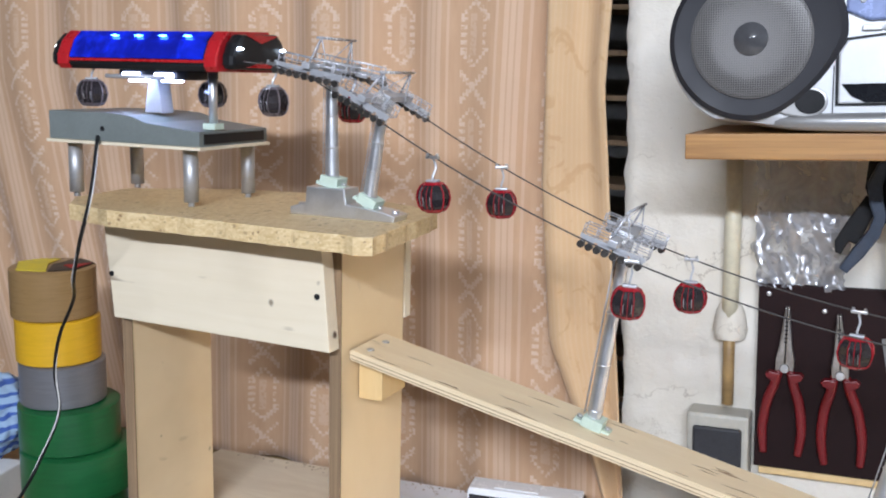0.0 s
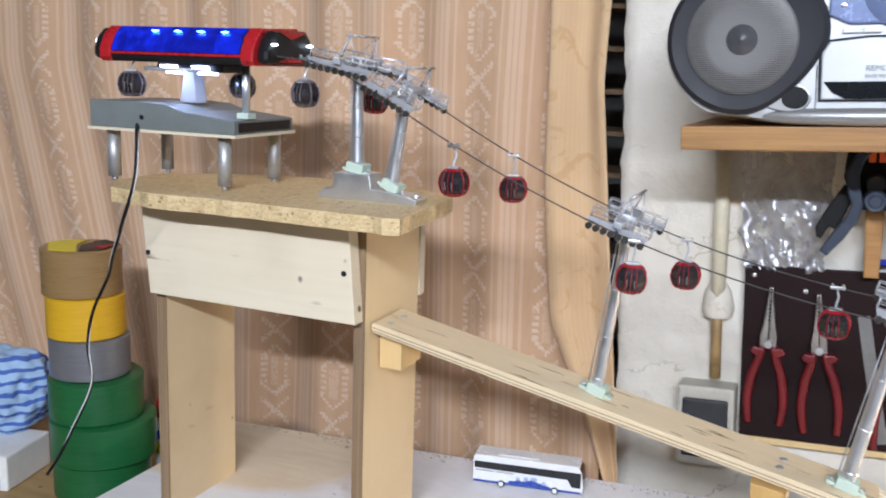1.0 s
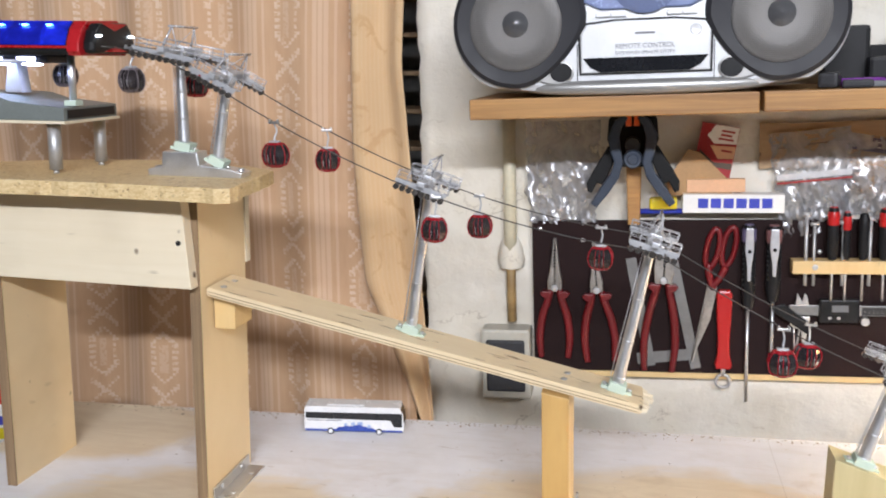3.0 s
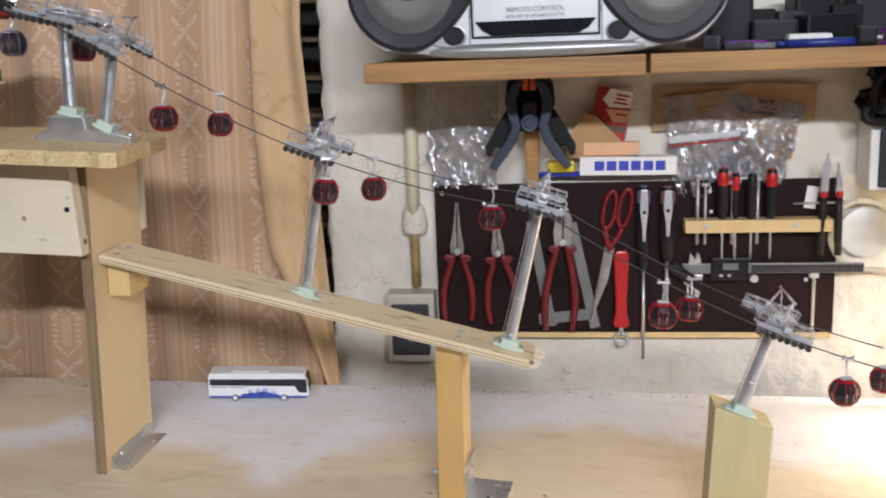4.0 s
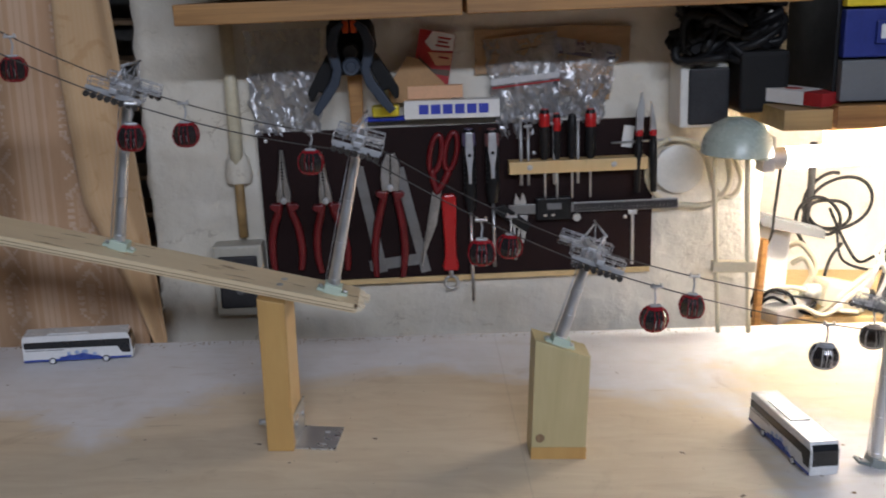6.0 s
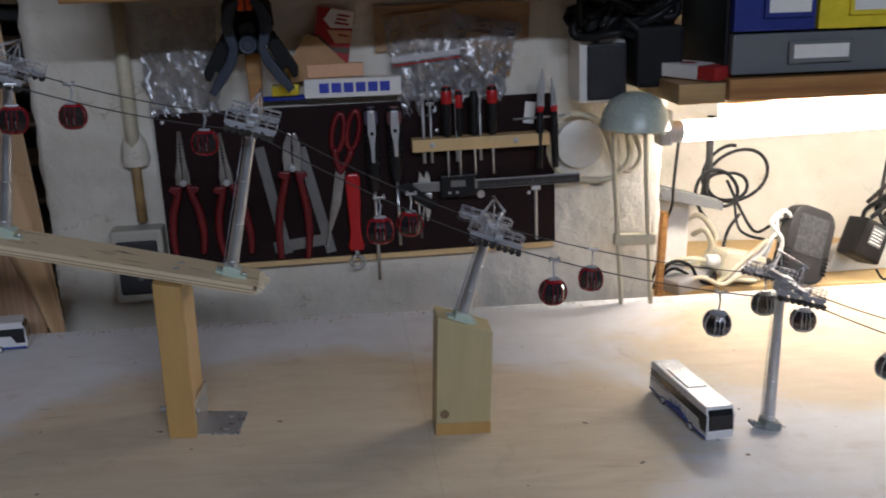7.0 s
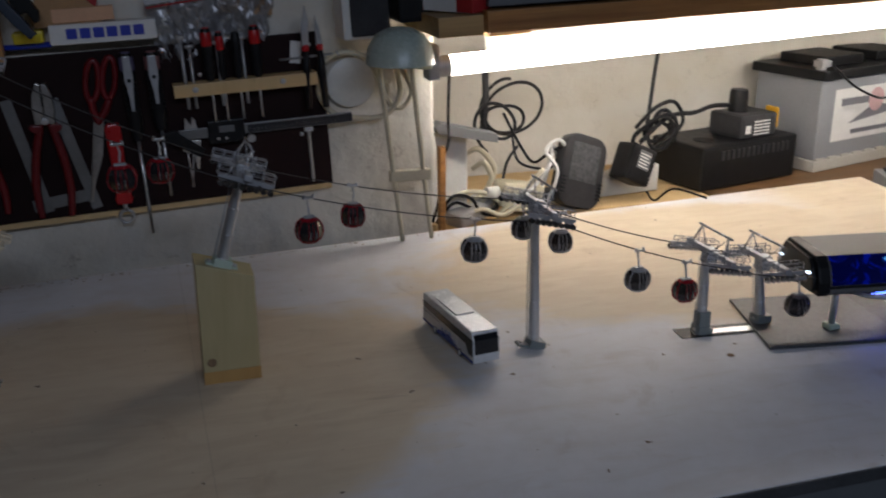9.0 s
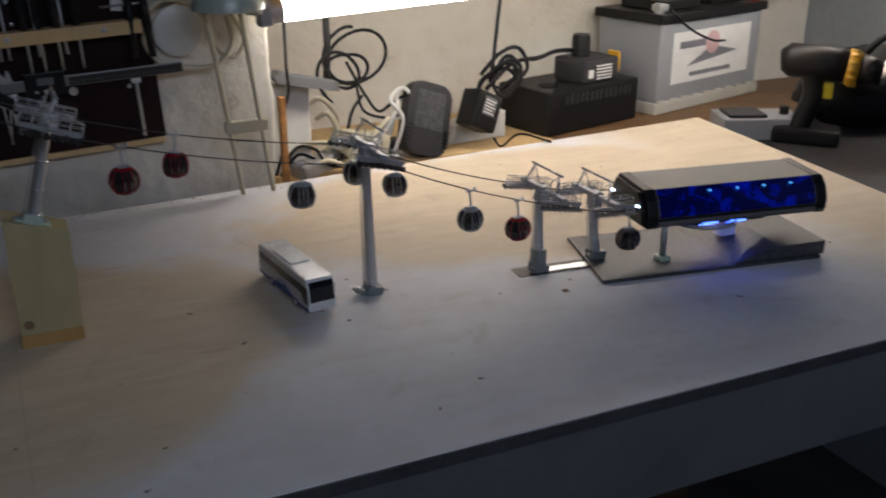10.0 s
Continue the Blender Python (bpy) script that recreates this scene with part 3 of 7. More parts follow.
part("top", bm, LEDGE_WOOD, bench)
for x in (-1.2, 0.1, 1.35):
    bm = B(); box(bm, x, x + 0.08, 1.22, 1.3, 0, 0.755)
    part("leg", bm, DARK_WOOD, bench)

EDGE_GREY = mat("worn_edge_grey", (0.06, 0.062, 0.065), 0.6, 0, 0.4, 18, 240, 0.3)
board = thing("layout_board", pose(0, 0, 0), "large plywood layout board with patchy white paint", "layout board")
bm = B(); prism(bm, [(-0.53, 0.642), (1.43, 0.628), (1.512, 1.39), (-0.53, 1.222)], TABLE - 0.012, TABLE, "z", 0.001)
part("top", bm, TERRAIN, board)
bm = B(); prism(bm, [(-0.53, 0.6395), (1.43, 0.6255), (1.43, 0.6278), (-0.53, 0.6418)], TABLE - 0.012, TABLE - 0.0008, "z", 0.0004)
part("front_edge", bm, EDGE_GREY, board, "dark grey worn edge band")
bm = B(); prism(bm, [(-0.52, 0.648), (1.42, 0.634), (1.42, 0.652), (-0.52, 0.666)], 0.745, TABLE - 0.0125, "z", 0.001)
part("front_apron", bm, APRON_GREY, board, "grey painted front apron")
bm = B(); box(bm, -0.525, -0.507, 0.676, 1.2, 0.7905, TABLE - 0.0125, 0.001)
part("end_apron", bm, PLY_X, board)
bm = B(); prism(bm, [(1.416, 0.656), (1.43, 0.656), (1.506, 1.38), (1.49, 1.38)], 0.7905, TABLE - 0.0125, "z")
part("end_apron", bm, PLY_X, board)


# ---- the curtain ----
def cloth(name, x_of, y_of, u0, u1, z0, z1, nu, nz, material, label, keep=lambda x, z: True, thick=0.0015):
    bm = B()
    uv = bm.loops.layers.uv.new("UVMap")
    grid = {}
    for j in range(nz + 1):
        z = z0 + (z1 - z0) * j / nz
        for i in range(nu + 1):
            u = u0 + (u1 - u0) * i / nu
            x = x_of(u, z)
            if keep(x, z):
                grid[i, j] = (bm.verts.new((x, y_of(u, z), z)), u, z)
    for i in range(nu):
        for j in range(nz):
            c = [grid.get(k) for k in ((i, j), (i + 1, j), (i + 1, j + 1), (i, j + 1))]
            if all(c):
                f = bm.faces.new([k[0] for k in c])
                f.smooth = True
                for lp, k in zip(f.loops, c):
                    lp[uv].uv = (k[1], k[2])
    ob = part(name, bm, material, drape, label)
    md = ob.modifiers.new("thickness", "SOLIDIFY")
    md.thickness = thick
    return ob


drape = thing("curtain", pose(0, 0, 0), "peach patterned curtain hanging in soft folds behind the board", "curtain")


def fold_y(u, z):
    deep = 0.5 + 0.5 * noise.noise((u * 2.2, 0, z * 0.6))
    return 1.322 + 0.015 * math.sin(u * 34 + 1.2 * noise.noise((u * 4, z * 1.5, 0))) * deep + 0.006 * math.sin(u * 71 + 2 * noise.noise((u * 6, z, 3))) + 0.012 * noise.noise((u * 5, z * 2, 7)) - 0.05 * max(0.0, -0.75 - u)


def edge_x(u, z):
    k = max(0.0, min(1.0, (1.02 - z) / 0.19))
    left = -0.15 + 0.018 * max(0, min(1, (1.2 - z) / 0.2)) + 0.075 * k
    right = -0.084 + 0.042 * max(0, min(1, (1.3 - z) / 0.45)) + 0.03 * max(0, z - 1.3)
    return left + (right - left) * u


cloth("panel", lambda u, z: u + 0.012 * noise.noise((u * 4, z * 2, 2)) - 0.25 * max(0, 1.3 - z) * max(0, min(1, (-0.62 - u) / 0.3)) * -1.0, fold_y, -1.35, -0.07, 0.8, 1.78, 210, 50, CURTAIN,
      "peach patterned cloth in soft folds", lambda x, z: z > 0.83 - 1.25 * (x + 1.06) and x < edge_x(1, z) - 0.014)


cloth("turned_edge", edge_x, lambda u, z: 1.292 + 0.008 * math.sin(u * 7 + z * 3) + 0.004 * noise.noise((u * 4, z * 6, 0)), 0, 1, 0.8, 1.78, 24, 60, CURTAIN_EDGE,
      "tan turned-back edge of the curtain beside the wall")

# the dark rack behind the gap
rack = thing("slatted_rack", pose(0, 0, 0), "dark slatted rack in the gap beside the curtain", "rack")
for k in range(20):
    bm = B(); box(bm, -0.3, -0.066, 1.42, 1.52, 0.82 + k * 0.052, 0.826 + k * 0.052)
    part("slat", bm, PLY_EDGE, rack)
for x in (-0.31, -0.062):
    bm = B(); box(bm, x, x + 0.008, 1.42, 1.54, 0.7905, 1.86)
    part("upright", bm, DARK_WOOD, rack)

# ---- the portal tower of plywood ----
portal = thing("plywood_portal", pose(0, 0, TABLE), "tall birch plywood stand with pale front board", "stand")
for x0, x1 in ((-0.4475, -0.4365), (-0.2245, -0.2135)):
    bm = B(); box(bm, x0 + 0.0006, x1 - 0.0006, 0.9715, 1.087, 0.0, 0.331, 0.0006)
    part("upright", bm, PLY, portal)
    bm = B(); box(bm, x0, x1, 0.9702, 0.9713, 0.0, 0.33)
    part("ply_edge", bm, PLY_EDGE, portal, "dark layered plywood edge")
bm = B(); prism(bm, [(-0.4495, 0.326), (-0.222, 0.327), (-0.2145, 0.237), (-0.441, 0.239)], 0.953, 0.9695, "y", 0.0008)
front = part("front_board", bm, PLY_PALE, portal, "pale front board with two screws")
for x, z in ((-0.226, 0.283), (-0.442, 0.2795)):
    bm = B(); rod(bm, (x, 0.953, z), (x, 0.9522, z), 0.0026, seg=12)
    part("screw", bm, RUBBER, front)
bm = B(); box(bm, -0.449, -0.213, 1.0885, 1.1, 0.237, 0.327, 0.0008)
part("back_board", bm, PLY_PALE, portal)


def osb_outline():
    pts = [(-0.455, 0.918), (-0.40, 0.905), (-0.33, 0.907), (-0.26, 0.906), (-0.19, 0.903), (-0.162, 0.9), (-0.149, 0.904), (-0.152, 0.935), (-0.157, 0.99), (-0.162, 1.048), (-0.2, 1.075), (-0.3, 1.105), (-0.4, 1.09), (-0.49, 1.03), (-0.485, 0.96)]
    out = []
    for i, p in enumerate(pts):
        q = pts[(i + 1) % len(pts)]
        for k in range(7):
            t = k / 7
            x, y = p[0] + (q[0] - p[0]) * t, p[1] + (q[1] - p[1]) * t
            out.append((x + 0.003 * noise.noise((x * 60, y * 60, 1)), y + 0.003 * noise.noise((x * 60, y * 60, 8))))
    return out


bm = B(); prism(bm, osb_outline(), 0.332, 0.346, "z", 0.0008)
part("top_board", bm, OSB, portal, "ragged strand board top")


# ---- ramp, its post and blocks ----
def ramp_z(x):
    return 1.083 + (x + 0.214) * (0.9985 - 1.083) / 0.44


ramp_board = thing("ramp_board", pose(0, 0, 0), "sloping birch plywood strip between stand and post", "ramp")
bm = B()
sec = [(-0.2125, ramp_z(-0.2125)), (0.225, ramp_z(0.225)), (0.223, ramp_z(0.223) - 0.009), (-0.2125, ramp_z(-0.2125) - 0.009)]
A = [(x, 0.982 if x < 0 else 0.967, z) for x, z in sec]
C = [(x, 1.046 if x < 0 else 1.024, z) for x, z in sec]
va, vc = [bm.verts.new(p) for p in A], [bm.verts.new(p) for p in C]
bm.faces.new(va[::-1]); bm.faces.new(vc)
for i in range(4):
    j = (i + 1) % 4
    bm.faces.new((va[i], va[j], vc[j], vc[i]))
bmesh.ops.recalc_face_normals(bm, faces=bm.faces)
bmesh.ops.bevel(bm, geom=list(bm.edges), offset=0.0012, segments=2, affect="EDGES")
plank = part("plank", bm, PLY_X, ramp_board)
bm = B()
for dz in (-0.0032, -0.0062):
    vs = [bm.verts.new(p) for p in ((-0.211, 0.9815, ramp_z(-0.211) + dz), (0.221, 0.9665, ramp_z(0.221) + dz), (0.221, 0.9665, ramp_z(0.221) + dz - 0.0007), (-0.211, 0.9815, ramp_z(-0.211) + dz - 0.0007))]
    bm.faces.new(vs)
part("veneer_line", bm, PLY_EDGE, ramp_board, "dark glue lines of the plywood edge")
for x, y in ((-0.2, 0.997), (-0.2, 1.025), (0.15, 0.985), (0.152, 1.004)):
    bm = B(); rod(bm, (x, y, ramp_z(x) + 0.0002), (x, y, ramp_z(x) + 0.0012), 0.0032, seg=12)
    part("screw", bm, DULL_STEEL, ramp_board)
wear = random.Random(21)
for k in range(26):
    x = wear.uniform(-0.2, 0.2)
    l = wear.uniform(0.006, 0.03)
    y0, y1 = 0.982 - 0.0343 * (x + 0.2125), 1.046 - 0.0503 * (x + 0.2125)
    y = y0 + (y1 - y0) * wear.choice((wear.uniform(0.02, 0.12), wear.uniform(0.15, 0.9)))
    bm = B()
    pts = [(x + l * q / 4, y + wear.uniform(-0.0006, 0.0006) - 0.0343 * l * q / 4, ramp_z(x + l * q / 4) + 0.0001) for q in range(5)]
    sweep(bm, pts, [0.0001, 0.0004, wear.uniform(0.0003, 0.0007), 0.0004, 0.0001], 5)
    part("crack", bm, PLY_EDGE, plank, "dark crack in the veneer")
for k in range(12):
    x = 0.224
    y = 0.969 + 0.0046 * k
    l = wear.uniform(0.002, 0.011)
    bm = B(); prism(bm, [(x - 0.004, ramp_z(x - 0.004) - 0.001), (x + l, ramp_z(x + l) - 0.003), (x + l * 0.9, ramp_z(x + l) - 0.006), (x - 0.004, ramp_z(x - 0.004) - 0.0085)], y, y + 0.0042, "y", 0.0004)
    part("splinter", bm, PLY_PALE, plank, "torn pale veneer end")
bm = B(); box(bm, -0.2128, -0.19, 1.0, 1.045, 1.035, 1.0725, 0.0012)
solid("support_block", bm, PINE_SIDE, "small pine block screwed under the ramp's upper end", "wooden block")

post = thing("ramp_post", pose(0.1475, 0.99, TABLE, 0, -2.0, 0), "orange-brown pine post under the ramp's lower end", "wooden post")
bm = B(); prism(bm, [(-0.0112, 0.0004), (0.014, -0.0005), (0.014, 0.1515), (-0.0112, 0.1565)], -0.028, 0.04, "y", 0.001)
part("timber", bm, PINE, post)
bm = B(); prism(bm, [(-0.0265, 0.002), (0.0385, 0.002), (0.0385, 0.15), (-0.0265, 0.15)], 0.0142, 0.0147, "x")
part("planed_side", bm, PINE_SIDE, post, "paler right side")


SHEET_STEEL = mat("bright_sheet_steel", (0.66, 0.66, 0.65), 0.3, 0.8, 0.08, 20, 120, 0.06)


def angle_bracket(m, w, l, h):
    ob = thing("angle_bracket", m, "bare metal angle bracket with screws on the board", "bracket", "angle brackets")
    bm = B(); prism(bm, [(0, 0), (l, 0), (l, 0.0016), (0.0016, 0.0016), (0.0016, h), (0, h)], -w / 2, w / 2, "y", 0.0003)
    part("plate", bm, SHEET_STEEL, ob)
    for y in (-w * 0.27, w * 0.27):
        bm = B(); rod(bm, (l * 0.65, y, 0.0016), (l * 0.65, y, 0.003), 0.003, seg=10)
        part("screw", bm, STEEL, ob)
        bm = B(); rod(bm, (0.0016, y, h * 0.6), (0.0034, y, h * 0.6), 0.003, seg=10)
        part("screw", bm, STEEL, ob)
    return ob


angle_bracket(pose(0.1625, 0.9925, TABLE, 0, 0, -6), 0.05, 0.042, 0.035)
angle_bracket(pose(-0.2133, 1.03, TABLE), 0.095, 0.02, 0.014)
bm = B(); rod(bm, (0.127, 0.974, TABLE + 0.026), (0.1362, 0.974, TABLE + 0.026), 0.0028, seg=10); rod(bm, (0.1325, 0.974, TABLE + 0.026), (0.1362, 0.974, TABLE + 0.026), 0.0045, seg=6)
solid("bolt", bm, DULL_STEEL, "steel bolt end sticking out of the pine post", "bolt")

block = thing("tower_block", pose(0.418, 0.962, TABLE), "greenish pine block with a sloped top", "wooden block")
bm = B(); prism(bm, [(-0.0265, 0.0), (0.0265, 0.0), (0.0265, 0.105), (-0.0265, 0.122)], -0.018, 0.018, "y", 0.001)
part("timber", bm, GREEN_PINE, block)
bm = B(); prism(bm, [(-0.0268, 0.0), (0.0268, 0.0), (0.0268, 0.0125), (-0.0268, 0.0125)], -0.0187, -0.0182, "y")
part("foot_strip", bm, PINE, block, "raw orange foot of the block")
bm = B(); lathe(bm, [(0.0, -0.0184), (0.0045, -0.0184), (0.0042, -0.0192), (0.0, -0.0192)], 14, (-0.0185, 0, 0.022), "y")
part("knot", bm, PLY_EDGE, block)

# ---- the line: middle of the two cables at each support ----
LINE = [(-0.31, 1.0, 1.322), (-0.265, 0.99, 1.319), (-0.232, 0.985, 1.312), (-0.186, 0.985, 1.289), (0.012, 0.997, 1.193), (0.226, 0.985, 1.149), (0.440, 0.953, 1.051), (0.719, 0.925, 0.999), (0.905, 0.9, 0.938), (0.972, 0.9, 0.923), (1.04, 0.89, 0.92)]
HALF = 0.040


def on_cable(x, side):
    for a, b in zip(LINE, LINE[1:]):
        if a[0] <= x <= b[0]:
            k = (x - a[0]) / (b[0] - a[0])
            return Vector((x, a[1] + k * (b[1] - a[1]) + side * HALF, a[2] + k * (b[2] - a[2]) - 0.006 * 4 * k * (1 - k) * (b[0] - a[0]) / 0.2))


for side in (-1, 1):
    bm = B()
    n = 260
    sweep(bm, [on_cable(LINE[0][0] + (LINE[-1][0] - LINE[0][0]) * i / n, side) for i in range(n + 1)], 0.0006, 6)
    solid("cable", bm, mat("cable_steel", (0.045, 0.04, 0.036), 0.6, 0, 0.2), "thin dark steel cable running between the stations", "cable", group="ropeway cables")

ROLLER = B(); lathe(ROLLER, [(0.0, -0.0018), (0.0028, -0.0018), (0.0021, -0.0005), (0.0021, 0.0005), (0.0028, 0.0018), (0.0, 0.0018)], 12, axis="y")
LATTICE = mat("bright_lattice", (0.62, 0.63, 0.66), 0.25, 0.5, 0.1, 80, 500, 0)
WHEEL = mat("roller_steel", (0.42, 0.39, 0.37), 0.2, 0.95, 0.2, 60, 500, 0)
ROLLER = finish("roller", ROLLER, WHEEL)


def tower(foot, head, slope, rollers=8, length=0.05, plate=0.015, label="slim silver lattice-head ropeway tower on a mint base", base_material=None, r=0.0058):
    """A ropeway tower: foot and head are places, slope the cable's fall in degrees (down to the right is positive)."""
    foot, head = Vector(foot), Vector(head)
    ob = thing("ropeway_tower", Matrix.Translation(foot), label, "ropeway tower", "ropeway towers")
    axis = head - foot
    tilt = math.degrees(math.atan2(axis.x, axis.z))
    up = pose(0, 0, 0, 0, tilt, 0)
    h = axis.length
    bm = B(); box(bm, -0.0085, 0.0085, -0.0085, 0.0085, 0.0, 0.009, 0.001)
    base = part("base", bm, base_material or MINT, ob, m=pose(0, 0, 0, 0, slope if plate else 0, 0))
    bm = B(); box(bm, -plate, plate, -0.006, 0.006, 0.0, 0.003, 0.0006)
    part("foot_plate", bm, base_material or MINT, ob, m=pose(0, 0, 0, 0, slope, 0))
    for x in (-plate * 0.8, plate * 0.8):
        bm = B(); rod(bm, (x, 0, 0.003), (x, 0, 0.0052), 0.0022, seg=8)
        part("screw", bm, STEEL, ob, m=pose(0, 0, 0, 0, slope, 0))
    bm = B(); rod(bm, (0, 0, 0.006), (0, 0, h), r, r * 0.72, 20)
    for k in (0.09, 0.34, 0.62, 0.9):
        lathe(bm, [(r * (1 - 0.28 * k) + 0.0002, h * k), (r * (1 - 0.28 * k) + 0.0007, h * k + 0.0008), (r * (1 - 0.28 * k) + 0.0002, h * k + 0.0016)], 20)
    part("pole", bm, ALU, ob, m=up)
    bm = B()
    for s in (-1, 1):
        rod(bm, (-r - 0.0022, s * 0.0018, 0.01), (-r * 0.72 - 0.0022, s * 0.0018, h), 0.00035, seg=5)
    n = int(h / 0.004)
    for k in range(3, n):
        x = -r - 0.0022 + (r * 0.28) * k / n
        rod(bm, (x, -0.0018, h * k / n), (x, 0.0018, h * k / n), 0.0003, seg=4, caps=False)
    part("ladder", bm, SILVER_PLASTIC, ob, m=up)
    # head
    hm = Matrix.Translation(axis) @ pose(0, 0, 0, 0, slope, 0)
    bm = B(); box(bm, -0.0035, 0.0035, -HALF - 0.002, HALF + 0.002, 0.0035, 0.0085, 0.0006); box(bm, -0.006, 0.006, -0.007, 0.007, -0.006, 0.010, 0.001)
    part("crossarm", bm, SILVER_PLASTIC, ob, m=hm)
    for s in (-1, 1):
        y = s * HALF
        bm = B()
        box(bm, -length / 2, length / 2, y - s * 0.0032 - 0.0005, y - s * 0.0032 + 0.0005, 0.0012, 0.0042)
        for k in range(4):
            x = -length / 2 + length * (k + 0.5) / 4
            box(bm, x - length / 10, x + length / 10, y - s * 0.0042 - 0.0004, y - s * 0.0042 + 0.0004, -0.0012, 0.0018)
        part("roller_beam", bm, SILVER_PLASTIC, ob, m=hm)
        for k in range(rollers):
            x = -length / 2 + length * (k + 0.5) / rollers
            part("roller", ROLLER, WHEEL, ob, m=hm @ Matrix.Translation((x, y, 0.0 - 0.0027)))
        # walkway with its rails, inside of the rollers
        bm = B()
        yi, yo = y - s * 0.0075, y - s * 0.0155
        for yy in (yi, yo):
            rod(bm, (-length / 2, yy, 0.0025), (length / 2, yy, 0.0025), 0.00045, seg=5)
            rod(bm, (-length / 2, yy, 0.0115), (length / 2, yy, 0.0115), 0.00045, seg=5)
            rod(bm, (-length / 2, yy, 0.0072), (length / 2, yy, 0.0072), 0.00035, seg=5)
            for k in range(6):
                x = -length / 2 + length * k / 5
                rod(bm, (x, yy, 0.0025), (x, yy, 0.0115), 0.00045, seg=5)
        for k in range(15):
            x = -length / 2 + length * k / 14
            rod(bm, (x, yi, 0.0025), (x, yo, 0.0025), 0.0004, seg=4, caps=False)
        part("walkway", bm, LATTICE, ob, "fine ladder-like walkway rails", m=hm)
    bm = B()
    for s in (-1, 1):
        rod(bm, (-0.004, s * 0.03, 0.008), (0.0, s * 0.024, 0.028), 0.0009, seg=6)
        rod(bm, (0.006, s * 0.02, 0.008), (0.0, s * 0.024, 0.028), 0.0006, seg=5)
        rod(bm, (-0.012, s * 0.012, 0.006), (0.0, s * 0.024, 0.027), 0.0004, seg=5)
    rod(bm, (0, -0.03, 0.028), (0, 0.03, 0.028), 0.0012, seg=6)
    part("gantry", bm, LATTICE, ob, "gantry bar over the tower head", m=hm)
    return ob


# the twin tower on the stand, with its cast foot
foot_casting = thing("tower_foot_casting", pose(-0.213, 0.985, 1.196), "stepped bare aluminium foot casting on the strand board", "tower foot")
bm = B(); prism(bm, [(-0.052, 0.0), (0.045, 0.0), (0.047, 0.005), (0.036, 0.008), (0.002, 0.012), (0.0, 0.024), (-0.036, 0.024), (-0.037, 0.011), (-0.052, 0.006)], -0.012, 0.012, "y", 0.0012)
part("casting", bm, ALU, foot_casting)
for x in (-0.047, 0.041):
    bm = B(); rod(bm, (x, 0, 0.005), (x, 0, 0.009), 0.0035, seg=12)
    part("screw", bm, STEEL, foot_casting)
tower((-0.231, 0.985, 1.22), (-0.232, 0.985, 1.312), 10, 9, 0.062, 0.013)
tower((-0.197, 0.985, 1.2065), (-0.184, 0.985, 1.289), 26, 8, 0.05, 0.013)
tower((-0.006, 1.006, ramp_z(-0.006)), (0.013, 0.997, 1.193), 17)
tower((0.199, 0.992, ramp_z(0.199)), (0.226, 0.985, 1.149), 15, 7, 0.045)
tower((0.4155, 0.957, TABLE + 0.1128), (0.440, 0.953, 1.051), 18, 8, 0.05)
STATION_GREY = mat("grey_green_base", (0.22, 0.25, 0.25), 0.5, 0, 0.1)
tower((0.722, 0.928, TABLE), (0.719, 0.925, 0.999), 14, 8, 0.05, 0.02, base_material=STATION_GREY)
tower((0.905, 0.906, TABLE), (0.903, 0.9, 0.938), 10, 8, 0.05, 0.01, "slim grey ropeway tower in a slot beside the valley station", STATION_GREY)
tower((0.978, 0.906, TABLE + 0.0042), (0.969, 0.9, 0.923), 3, 8, 0.05, 0.01, "slim grey ropeway tower beside the valley station", STATION_GREY)
bm = B(); box(bm, 0.8985, 0.9115, 0.8995, 0.9125, TABLE, TABLE + 0.026, 0.001)
solid("tower_socket", bm, STATION_GREY, "grey square socket round a tower's foot", "tower socket")


# ---- gondolas ----
CAR_GREY = mat("gondola_grey", (0.14, 0.115, 0.125), 0.3, 0.1, 0.15, 40, 300, 0.05)
CAR_RED = mat("gondola_red", (0.3, 0.01, 0.018), 0.25, 0, 0.15, 40, 300, 0.05)


